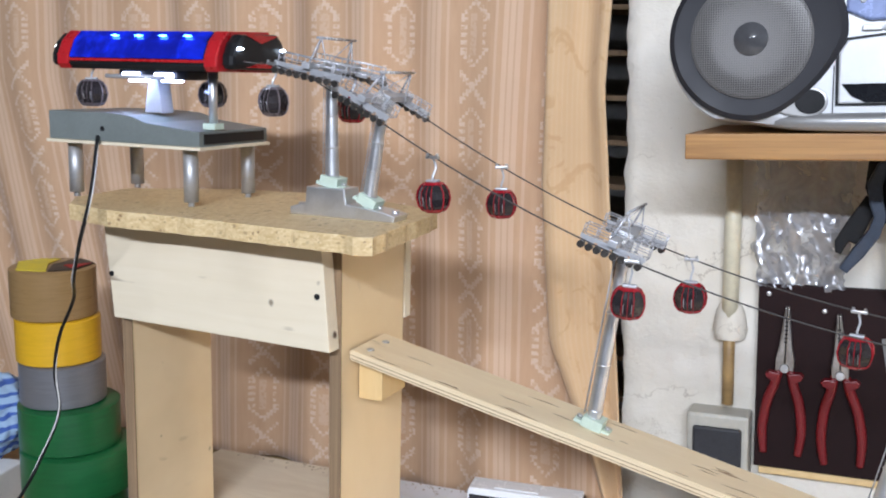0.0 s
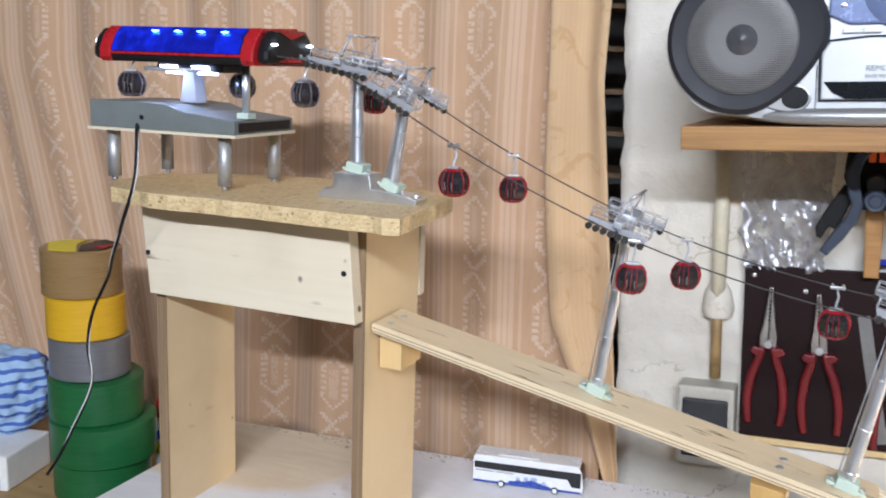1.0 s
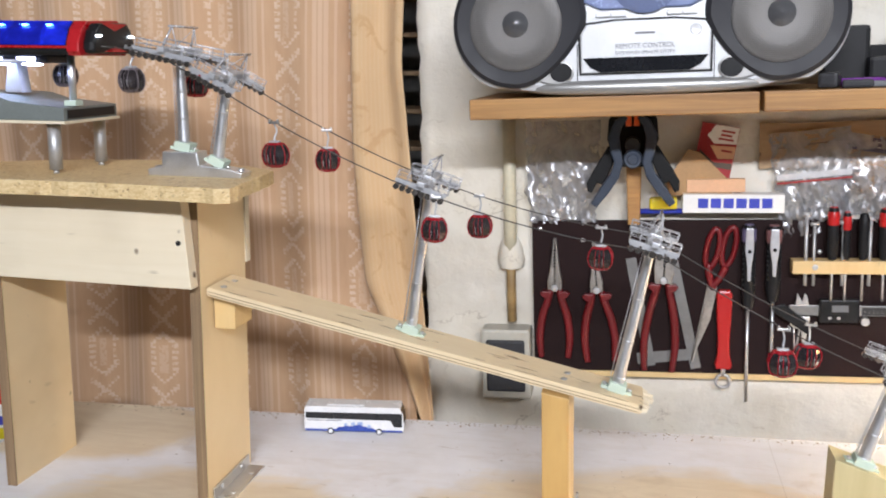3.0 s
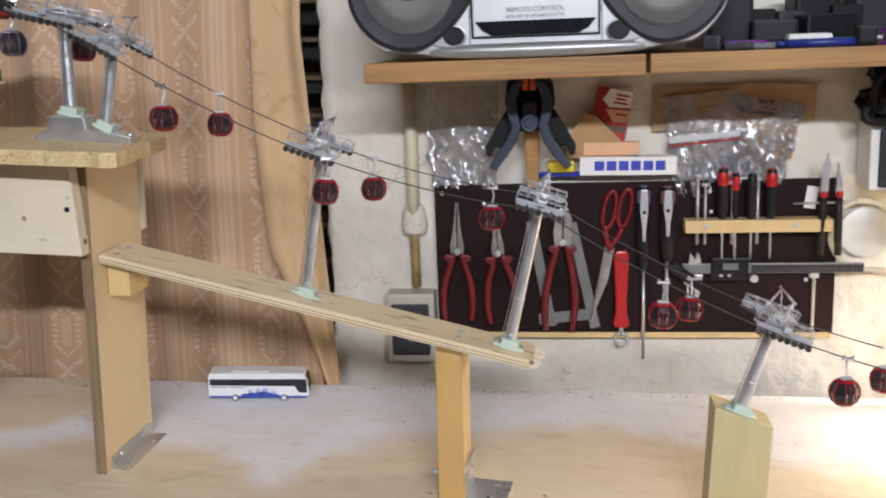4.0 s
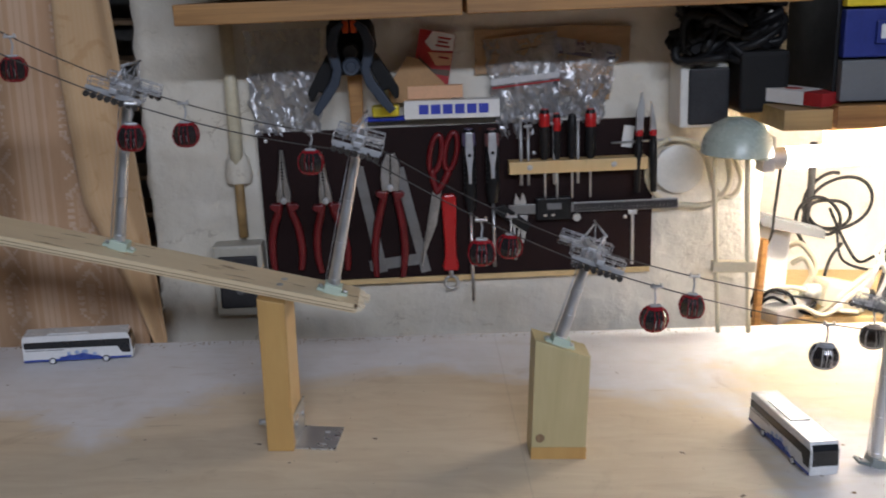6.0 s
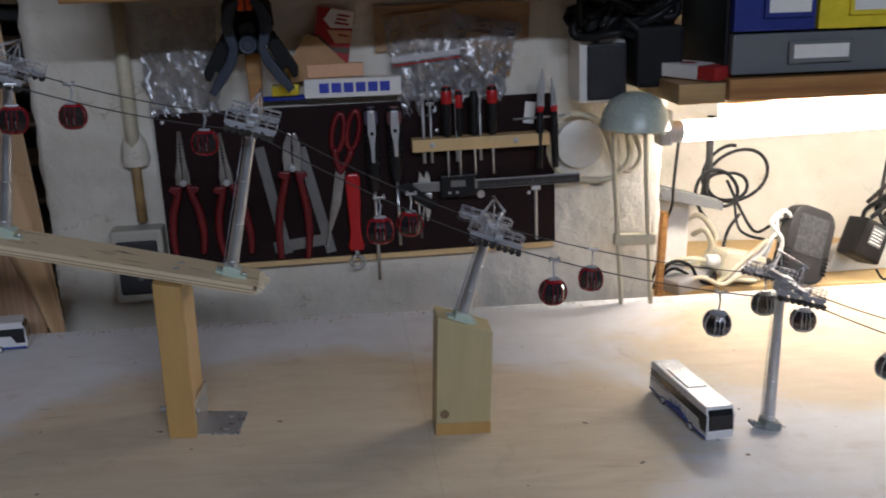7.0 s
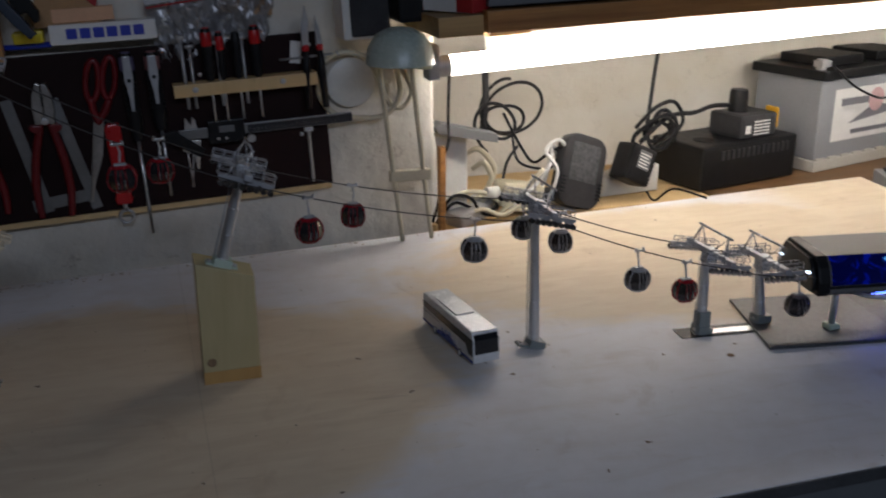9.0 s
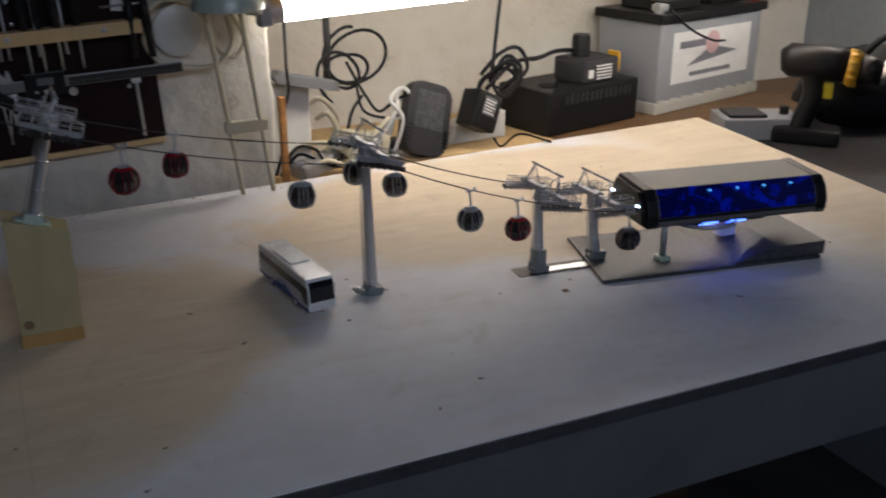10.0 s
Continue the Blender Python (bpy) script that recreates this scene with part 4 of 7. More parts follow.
def gondola(m, frame_material, label):
    ob = thing("gondola", m, label, "gondola", "ropeway gondolas")
    levels = [(-0.0114, 0.52), (-0.0098, 0.72), (-0.0065, 0.9), (-0.001, 1.0), (0.0045, 0.93), (0.0085, 0.74), (0.0106, 0.52)]
    a, b, c = 0.0115, 0.0108, 0.44

    def ring(z, k, grow=0.0):
        return [(x * k * a + math.copysign(grow, x), y * k * b + math.copysign(grow, y), z) for x, y in ((1, c), (c, 1), (-c, 1), (-1, c), (-1, -c), (-c, -1), (c, -1), (1, -c))]

    def shell(bm, lv, grow=0.0):
        rings = [[bm.verts.new(p) for p in ring(z, k, grow)] for z, k in lv]
        for A, C in zip(rings, rings[1:]):
            for i in range(8):
                j = (i + 1) % 8
                bm.faces.new((A[i], A[j], C[j], C[i]))
        bm.faces.new(rings[0][::-1]); bm.faces.new(rings[-1])
        return bm

    cabin = part("cabin", shell(B(), levels), SMOKE, ob, "smoked windows")
    part("roof", shell(B(), [(0.0094, 0.655), (0.0099, 0.6), (0.0113, 0.45)], 0.0003), frame_material, ob)
    part("floor_pan", shell(B(), [(-0.0119, 0.48), (-0.0101, 0.69), (-0.0088, 0.78)], 0.0003), frame_material, ob)
    for i in (0, 3, 4, 7):
        bm = B()
        sweep(bm, [Vector(ring(z, k, 0.0003)[i]) for z, k in levels], 0.00058, 6)
        part("pillar", bm, frame_material, ob)
    for s in (-1, 1):
        bm = B()
        for x in (-0.0042, 0.0, 0.0042):
            w = 0.0003 if x else 0.00022
            sweep(bm, [(x * 0.8, s * 0.0073, 0.0092), (x, s * 0.0104, 0.0045), (x, s * 0.0112, -0.001), (x, s * 0.0101, -0.0065), (x * 0.9, s * 0.0084, -0.0096)], w + 0.00008, 6)
        part("door_frame", bm, frame_material, ob)
        bm = B()
        for x in (-0.003, 0.003):
            rod(bm, (x, s * 0.0103, -0.006), (x, s * 0.0109, 0.001), 0.00022, seg=5)
        part("ski_rack", bm, DULL_STEEL, ob)
    bm = B()
    sweep(bm, smooth_path([(0, 0, 0.0105), (0, 0, 0.0155), (0.001, 0.003, 0.021), (0, 0.003, 0.026), (0, 0, 0.0292)], 4), 0.0009, 6)
    box(bm, -0.005, 0.005, -0.0025, 0.0025, 0.0112, 0.0128, 0.0005)
    part("hanger", bm, SILVER_PLASTIC, ob)
    bm = B(); box(bm, -0.0055, 0.0055, -0.0012, 0.0016, 0.0284, 0.0306, 0.0005); rod(bm, (-0.004, 0, 0.0306), (-0.004, 0, 0.0325), 0.0012, seg=6); rod(bm, (0.004, 0, 0.0306), (0.004, 0, 0.0325), 0.0012, seg=6)
    part("grip", bm, STEEL, ob)
    return ob


RED_ONE = gondola(pose(0, 0, 0), CAR_RED, "small red gondola with smoked windows on the cable")
GREY_ONE = gondola(pose(0, 0, 0), CAR_GREY, "small dark grey gondola with smoked windows on the cable")
SILVER_ONE = gondola(pose(0, 0, 0), SILVER_PLASTIC, "small silver gondola with smoked windows on the cable")
CARS = [(-0.265, -1, 1), (-0.236, 1, 0), (-0.122, -1, 0), (-0.098, 1, 0), (0.028, -1, 0), (0.058, 1, 0), (0.178, 1, 0), (0.338, -1, 0), (0.371, 1, 0), (0.492, -1, 0), (0.548, 1, 0), (0.643, -1, 2), (0.722, 1, 2), (0.762, 1, 2), (0.806, -1, 2), (0.856, -1, 0), (0.985, -1, 1)]
used = set()
for x, side, kind in CARS:
    src = (RED_ONE, GREY_ONE, SILVER_ONE)[kind]
    p = on_cable(x, side)
    m = pose(p.x, p.y, p.z - 0.0295, 3 * math.sin(x * 40), 2 * math.sin(x * 70), 12 * math.sin(x * 55))
    if kind in used:
        copy_thing(src, m)
    else:
        src.matrix_basis = m
        used.add(kind)


# ---- stations ----
def roof_ring(k=1.0):
    """Cross-section (y, z) of the station roof, from the front lower lip over the top."""
    return [(-0.040 * k, 0.0), (-0.0435 * k, 0.004), (-0.043 * k, 0.012), (-0.037 * k, 0.024), (-0.028 * k, 0.032), (0.028 * k, 0.034), (0.037 * k, 0.026), (0.043 * k, 0.012), (0.0435 * k, 0.004), (0.040 * k, 0.0)]


BLUE_DARK = mat("dark_blue_lit_window", (0.003, 0.005, 0.06), 0.08, 0, 0.35, 60, 160, 0, emit=0.2, glow=(0.0, 0.02, 1.0))
nt = BLUE_DARK.node_tree
vec, _ = coords(nt, (1, 1, 1.6))
f = noise_of(nt, vec, 38, 3, 0.6, 1.4)
nt.links.new(math_node(nt, "ADD", math_node(nt, "MULTIPLY", ramp(nt, f, 0.47, 0.8), 3.2), 0.14), nt.nodes["Principled BSDF"].inputs["Emission Strength"])


def station(m, label, trim, top, length, lit):
    ob = thing("ropeway_station", m, label, "ropeway station", "ropeway stations")
    L = length / 2
    bm = B(); prism(bm, roof_ring(), -L + 0.008, L - 0.008, "x", 0.0006)
    roof = part("roof", bm, top, ob)
    for s in (-1, 1):
        bm = B(); prism(bm, [(y * 1.03, z * 1.02 - 0.0003) for y, z in roof_ring()], s * (L - 0.004) - 0.0065, s * (L - 0.004) + 0.0065, "x", 0.0015)
        part("end_frame", bm, trim, ob)
        e = s * (L + 0.0026)
        bm = B()
        deep = 0.012 if lit else 0.005
        prism(bm, [(y * 0.9, 0.002 + z * 0.88) for y, z in roof_ring()], min(e, e + s * deep), max(e, e + s * deep), "x", 0.004 if lit else 0.002)
        cap = part("end_cap", bm, BLACK, ob, "glossy black end cap")
        for y in (-0.03, 0.03) if lit or s < 0 else ():
            bm = B(); lathe(bm, [(0.0, -0.001), (0.0028, -0.0005), (0.0028, 0.0005), (0.0, 0.001)], 14, (e + s * (deep + 0.0005), y, 0.0185), "z")
            part("headlight", bm, LED_WHITE, cap)
        if lit:
            for pts in ([(-0.024, 0.0305), (0.0, 0.0235), (0.024, 0.0305)], [(-0.022, 0.0035), (0.0, 0.0085), (0.022, 0.0035)]):
                bm = B(); prism(bm, pts, min(e + s * 0.0122, e + s * 0.0128), max(e + s * 0.0122, e + s * 0.0128), "x")
                part("red_wedge", bm, trim, cap)
    # glowing front and back panels, lying on the slanted sides
    for s in (-1, 1):
        bm = B()
        pts = [(s * 0.0442, 0.0095), (s * 0.0438, 0.0125), (s * 0.0379, 0.0248), (s * 0.030, 0.0322), (s * 0.0285, 0.0312), (s * 0.0362, 0.024), (s * 0.042, 0.012), (s * 0.0425, 0.0095)]
        prism(bm, pts, -L + 0.012, L - 0.012, "x")
        pane = part("side_panel", bm, BLUE_GLOW if lit else BLUE_DARK, ob, "glowing blue side window")
        for k in range(4 if s < 0 else 0):
            x = -L * 0.32 + L * 0.31 * k
            bm = B(); lathe(bm, [(0.0, -0.001), (0.004 if lit else 0.002, 0), (0.0, 0.001)], 10, (x, s * 0.0362, 0.0282 if lit else 0.029), "z")
            part("led", bm, LED_BLUE, pane)
        bm = B(); box(bm, -L + 0.01, L - 0.01, s * 0.0437 - 0.0012, s * 0.0437 + 0.0012, 0.0065, 0.0088, 0.0004)
        part("trim_strip", bm, trim, ob)
    bm = B(); box(bm, -L * 0.45, L * 0.45, -0.022, 0.022, -0.008, 0.0, 0.002)
    gear = part("gear_case", bm, DARK_GREY, ob)
    for x in (-0.022, 0.014):
        bm = B(); box(bm, x - 0.009, x + 0.009, -0.0245, -0.0222, -0.0065, -0.0025, 0.0005); box(bm, x - 0.009, x + 0.009, -0.016, -0.009, -0.0102, -0.0084, 0.0004)
        part("light_bar", bm, LED_UNDER if lit else LED_DEEP, gear, "bright light bar")
    bm = B(); sweep(bm, [(math.cos(a) * 0.04 - L * 0.2, math.sin(a) * 0.04, -0.006) for a in (2 * math.pi * i / 32 for i in range(32))], 0.0018, 6, closed=True)
    part("bull_wheel", bm, SILVER_PLASTIC, ob)
    return ob


station(pose(-0.3955, 0.982, 1.3115, 0, 0, 0), "red and black ropeway station with glowing blue windows", RED, BLACK, 0.165, True)
base = thing("station_plinth", pose(-0.422, 0.996, 1.246), "grey ramped station base on four metal legs", "station base")
bm = B(); prism(bm, [(-0.08, 0.003), (0.086, 0.003), (0.086, 0.0155), (0.03, 0.021), (0.012, 0.0265), (-0.015, 0.028), (-0.08, 0.028)], -0.05, 0.048, "y", 0.0006)
deck = part("deck", bm, GREY_PAINT, base)
bm = B(); lathe(bm, [(0.0, -0.0505), (0.0024, -0.0505), (0.0024, -0.049), (0.0, -0.049)], 12, (-0.018, 0, 0.014), "y")
part("cable_hole", bm, BLACK, deck)
bm = B(); box(bm, 0.0862, 0.087, -0.044, 0.042, 0.005, 0.0135)
part("open_end", bm, BLACK, base, "dark open end")
bm = B(); box(bm, -0.082, 0.088, -0.052, 0.05, 0.0, 0.0028, 0.0004)
part("bottom_plate", bm, PLY_PALE, base)
for x, y in ((-0.066, -0.034), (0.064, -0.034), (-0.066, 0.046), (0.066, 0.046)):
    bm = B(); rod(bm, (x, y, -0.0015), (x, y, -0.046), 0.0064, seg=20); rod(bm, (x, y, -0.046), (x, y, -0.05), 0.003, seg=10); rod(bm, (x, y, 0.0), (x, y, -0.0015), 0.003, seg=8)
    part("leg", bm, DULL_STEEL, base, "bare metal tube leg")
column = thing("station_column", pose(-0.341, 0.972, 1.2625), "slim metal column holding up the station roof", "column", "station columns")
bm = B(); rod(bm, (0, 0, 0.004), (0, 0, 0.0505), 0.0036, seg=16)
part("shaft", bm, ALU, column)
bm = B(); box(bm, -0.0065, 0.0065, -0.0065, 0.0065, 0, 0.0055, 0.0008)
part("foot", bm, MINT, column)
bm = B(); prism(bm, [(-0.010, 0.0), (0.010, 0.0), (0.006, 0.0305), (-0.004, 0.0305)], -0.008, 0.008, "y", 0.001)
solid("station_pylon", bm, BATTERY_GREY, "pale grey tapered pylon under the mountain station roof", "pylon", m=pose(-0.41, 0.985, 1.274))
for x, y, kind in ((-0.452, 0.948, GREY_ONE), (-0.378, 1.02, GREY_ONE)):
    copy_thing(kind, pose(x, y, 1.291, 0, 0, 20))

# the power lead of the station
bm = B()
lead = smooth_path([(-0.444, 0.944, 1.253), (-0.402, 0.890, 1.211), (-0.425, 0.899, 1.168), (-0.471, 0.936, 1.125), (-0.525, 0.988, 1.088), (-0.558, 1.0, 1.044), (-0.567, 1.0, 1.005), (-0.564, 1.0, 0.961), (-0.584, 0.99, 0.908), (-0.584, 0.97, 0.886), (-0.583, 0.95, 0.871)], 8)
lead_thing = thing("power_lead", pose(0, 0, 0), "thin black and white twin lead hanging from the station", "cable")
sweep(bm, lead, 0.0017, 6)
part("black_core", bm, BLACK, lead_thing)
bm = B(); sweep(bm, [p + Vector((0.0012 * math.sin(i * 0.16), 0.0012 * math.cos(i * 0.16), 0.0003)) for i, p in enumerate(lead)], 0.0008, 6)
part("white_core", bm, PAPER, lead_thing)

# valley station on its dark plate
VALLEY = pose(1.107, 0.876, TABLE, 0, 0, -9)
plate = thing("station_plate", VALLEY, "speckled dark grey base plate of the valley station", "base plate")
bm = B(); prism(bm, [(-0.152, -0.055), (0.112, -0.055), (0.138, 0.075), (-0.137, 0.075)], 0.0003, 0.004, "z", 0.0006)
part("sheet", bm, GREY_GRANITE, plate)
bm = B(); prism(bm, [(0.0, 0.004), (0.118, 0.004), (0.118, 0.02), (0.06, 0.019), (0.02, 0.009)], -0.052, 0.07, "y", 0.0008)
part("raised_end", bm, GREY_GRANITE, plate)
station(pose(1.118, 0.877, TABLE + 0.05, 0, 0, -9) @ Matrix.Diagonal((0.98, 1, 1.22, 1)), "black ropeway station with glowing blue windows on a dark plate", BLACK, mat("silver_roof", (0.17, 0.165, 0.16), 0.5, 0.2, 0.1), 0.217, False)
column2 = copy_thing(column, pose(1.04, 0.868, TABLE + 0.004))
bm = B(); prism(bm, [(-0.010, 0.0), (0.010, 0.0), (0.006, 0.036), (-0.004, 0.036)], -0.008, 0.008, "y", 0.001)
solid("station_pylon", bm, WHITE_PLASTIC, "white tapered pylon under the valley station roof", "pylon", m=pose(1.14, 0.885, TABLE + 0.0135))
slot = thing("tower_slot", pose(0.925, 0.905, TABLE, 0, 0, -6), "dark slot in the board with a bright strip inside", "slot")
bm = B(); box(bm, -0.046, 0.05, -0.012, 0.012, 0.0002, 0.001)
part("recess", bm, BLACK, slot)
bm = B(); box(bm, -0.03, 0.04, -0.008, 0.003, 0.0012, 0.0018)
part("metal_strip", bm, STEEL, slot)
bm = B(); lathe(bm, [(0.0, 0.0002), (0.004, 0.0002), (0.0036, 0.0008), (0.0, 0.0008)], 12)
solid("drill_hole", bm, PLY_EDGE, "small dark drill hole in the layout board", "hole", m=pose(0.904, 0.848, TABLE))


# ---- toy buses ----
def bus(m, label):
    ob = thing("toy_bus", m, label, "toy bus", "toy buses")
    L, W, H = 0.0625, 0.0145, 0.036
    bm = B(); prism(bm, [(-L, 0.004), (L - 0.001, 0.004), (L, 0.012), (L - 0.002, 0.028), (L - 0.006, H), (-L + 0.002, H), (-L, H - 0.003)], -W, W, "y", 0.0014)
    body = part("body", bm, BUS_WHITE, ob)
    bm = B()
    box(bm, -L * 0.55, L * 0.2, -W * 0.7, W * 0.7, H, H + 0.0014, 0.0005)
    part("roof_hatch", bm, BUS_WHITE, ob)
    for s in (-1, 1):
        y0, y1 = sorted((s * (W + 0.0001), s * (W + 0.0004)))
        bm = B(); prism(bm, [(-L + 0.002, 0.0205), (L * 0.72, 0.0195), (L * 0.8, 0.011), (L * 0.96, 0.011), (L * 0.955, 0.0285), (-L + 0.002, 0.0285)], y0, y1, "y")
        part("window_band", bm, BUS_GLASS, ob)
        bm = B(); box(bm, -L + 0.001, L - 0.002, y0, y1, 0.0042, 0.0066)
        part("blue_sill", bm, BUS_BLUE, ob)
        z0, z1 = sorted((s * (W + 0.0005), s * (W + 0.0007)))
        bm = B(); prism(bm, [(-L * 0.35, 0.0066), (-L * 0.33, 0.0095), (-L * 0.22, 0.0098), (-L * 0.16, 0.0125), (-L * 0.1, 0.0105), (0.0, 0.0118), (L * 0.1, 0.0135), (L * 0.2, 0.011), (L * 0.36, 0.0092), (L * 0.45, 0.0066)], z0, z1, "y")
        part("mural", bm, BUS_BLUE, ob, "blue painted landscape")
        z0, z1 = sorted((s * (W + 0.0008), s * (W + 0.0010)))
        bm = B()
        for a, b, h in ((-0.2, -0.14, 0.0155), (-0.06, 0.02, 0.0165), (0.06, 0.18, 0.0172), (0.26, 0.34, 0.0135)):
            prism(bm, [(L * a, h - 0.004), (L * b, h - 0.0045), (L * b * 0.98, h - 0.001), (L * (a + b) / 2, h), (L * a, h - 0.0015)], z0, z1, "y")
        part("mural_figures", bm, BUS_PALE, ob, "pale blue shapes of the side picture")
        bm = B()
        for a, b in ((-0.94, -0.6), (-0.56, -0.25)):
            box(bm, L * a, L * b, z0, z1, 0.0178, 0.0188)
        part("side_writing", bm, INK, ob)
        for x in (-L * 0.47, L * 0.5):
            bm = B(); lathe(bm, [(0.0, -0.001), (0.0038, -0.001), (0.0044, 0.0), (0.0038, 0.001), (0.0, 0.001)], 18, (x, s * (W - 0.0004), 0.0044), "y")
            tyre = part("wheel", bm, RUBBER, ob)
            bm = B(); lathe(bm, [(0.0, -0.0013), (0.0028, -0.0013), (0.0028, 0.0013), (0.0, 0.0013)], 16, (x, s * (W - 0.0001), 0.0044), "y")
            part("hub", bm, BUS_WHITE, tyre)
    bm = B(); prism(bm, [(L + 0.0002, 0.0135), (L - 0.0018, 0.028), (L - 0.0045, 0.0332), (L - 0.0055, 0.0332), (L - 0.0028, 0.028), (L - 0.001, 0.0135)], -W * 0.9, W * 0.9, "y")
    part("windscreen", bm, BUS_GLASS, ob)
    bm = B(); box(bm, -L - 0.0004, -L, -W * 0.8, W * 0.8, 0.02, 0.029)
    part("rear_window", bm, BUS_GLASS, ob)
    return ob


bus(pose(-0.1235, 1.208, TABLE, 0, 0, 9), "white toy coach with blue mural on the board")
bus(pose(0.653, 0.963, TABLE, 0, 0, -83), "white toy coach with dark windows on the layout")


# ---- tool board on the wall ----
tool_board = thing("tool_board", on_wall(0.338, 1.345, 1.018), "dark brown painted tool board on the plaster wall", "tool board")
bm = B(); box(bm, -0.2555, 0.2555, -0.007, 0.002, -0.1, 0.1, 0.001)
part("panel", bm, mat("dark_brown_board", (0.016, 0.0068, 0.0068), 0.65, 0, 0.2, 8, 120, 0.1, gloss=0.15), tool_board)
bm = B(); box(bm, -0.25, 0.2535, -0.008, 0.002, -0.1075, -0.1003, 0.0006)
part("bottom_lath", bm, PINE_SIDE, tool_board, "raw wooden lath along the lower edge")
for x, z in ((-0.245, 0.09), (-0.19, 0.075), (0.1, 0.06), (0.24, 0.085), (0.22, -0.03)):
    bm = B(); lathe(bm, [(0.0, -0.009), (0.0022, -0.0085), (0.0028, -0.007), (0.0, -0.007)], 10, (x, 0, z), "y")
    part("screw", bm, STEEL, tool_board)


TOOL_STEEL = mat("worn_tool_steel", (0.42, 0.4, 0.38), 0.34, 0.85, 0.3, 45, 300, 0.1)


def pliers(m, label, jaw, jaw_w, grip, nose=True):
    ob = thing("pliers", m, label, "pliers", "pliers on the tool board")
    for s in (-1, 1):
        bm = B()
        if nose:
            pts = [(s * 0.0005, 0.006), (s * jaw_w, 0.004), (s * jaw_w * 1.05, 0.016), (s * jaw_w * 0.72, jaw * 0.42), (s * 0.0019, jaw), (s * 0.0005, jaw)]
        else:
            pts = [(s * 0.0005, 0.004), (s * jaw_w, 0.002), (s * jaw_w * 1.2, jaw * 0.4), (s * jaw_w * 1.05, jaw * 0.72), (s * jaw_w * 0.5, jaw), (s * 0.0005, jaw * 0.97)]
        prism(bm, pts, -0.006, 0.003, "y", 0.0012)
        jaw_part = part("jaw", bm, TOOL_STEEL, ob)
        bm = B()
        for k in range(6 if nose else 4):
            z = jaw * (0.48 + 0.06 * k)
            box(bm, min(0, s * 0.0016), max(0, s * 0.0016), -0.0064, -0.0058, z, z + 0.0011)
        part("teeth", bm, BLACK, jaw_part, "dark grip teeth")
        bm = B()
        path = smooth_path([(s * 0.0055, 0, 0.004), (s * 0.0095, 0, -0.012), (s * 0.016, 0, -grip * 0.36), (s * 0.0195, 0, -grip * 0.66), (s * 0.0185, 0, -grip * 0.88), (s * 0.0172, 0, -grip)], 6)
        n = len(path)
        sweep(bm, path, [0.0038 + 0.0013 * math.sin(math.pi * min(1, i / n + 0.1)) for i in range(n)], 12, 0.85)
        part("handle", bm, HANDLE_RED, ob, "red insulated handle")
        bm = B()
        prism(bm, [(s * 0.0035, 0.001), (s * 0.0155, 0.0025), (s * 0.019, -0.001), (s * 0.017, -0.005), (s * 0.0075, -0.011)], -0.0055, 0.004, "y", 0.0014)
        part("thumb_guard", bm, HANDLE_RED, ob)
    bm = B(); lathe(bm, [(0.0, -0.0078), (0.0042, -0.0074), (0.005, -0.0062), (0.0052, -0.005), (0.0, -0.005)], 18, (0, 0, 0.007), "y")
    part("pivot", bm, DULL_STEEL, ob)
    return ob


pliers(on_wall(0.1115, 1.331, 1.014, 1), "needle-nose pliers with red handles on the tool board", 0.072, 0.0088, 0.088)
pliers(on_wall(0.166, 1.331, 1.014, -3), "long flat-nose pliers with red handles on the tool board", 0.07, 0.008, 0.09)
pliers(on_wall(0.2485, 1.328, 1.032, 3), "heavy side cutters with red handles on the tool board", 0.052, 0.0105, 0.114, False)

# steel rulers behind the cutters
for x, tilt in ((0.222, -10), (0.277, -12)):
    bm = B(); box(bm, -0.0065, 0.0065, -0.0006, 0.0006, -0.075, 0.07)
    solid("steel_rule", bm, RULE_STEEL, "bare steel rule hanging on the tool board", "ruler", m=on_wall(x, 1.3368, 0.995, tilt), group="steel rules")
bm = B(); box(bm, -0.034, 0.034, -0.0006, 0.0006, -0.0075, 0.0075)
solid("steel_rule", bm, RULE_STEEL, "short bare steel rule across the tool board", "ruler", m=on_wall(0.255, 1.3385, 0.935, -6), group="steel rules")

scissors = thing("scissors", on_wall(0.309, 1.333, 1.03, 11), "red-handled scissors hanging on the tool board", "scissors")
for s in (-1, 1):
    bm = B()
    loop = [(s * 0.0095 + 0.0075 * math.cos(a), 0, 0.054 + s * 0.003 + 0.025 * math.sin(a)) for a in (2 * math.pi * i / 24 for i in range(24))]
    sweep(bm, loop, 0.0036, 8, 0.9, True)
    sweep(bm, smooth_path([(s * 0.011, 0, 0.031), (s * 0.006, 0, 0.014), (-s * 0.002, 0, 0.0)], 4), 0.0046, 8)
    part("handle", bm, HANDLE_RED, scissors)
    bm = B(); prism(bm, [(-s * 0.006, 0.004), (s * 0.003, 0.0), (s * 0.001 - 0.004, -0.1), (-0.006, -0.1), (-s * 0.006, -0.04)], -0.001 + s * 0.001, 0.001 + s * 0.001, "y")
    part("blade", bm, TOOL_STEEL, scissors)

knife = thing("red_handled_knife", on_wall(0.3265, 1.33, 0.98), "bright red handled knife with a ring at its end", "knife")
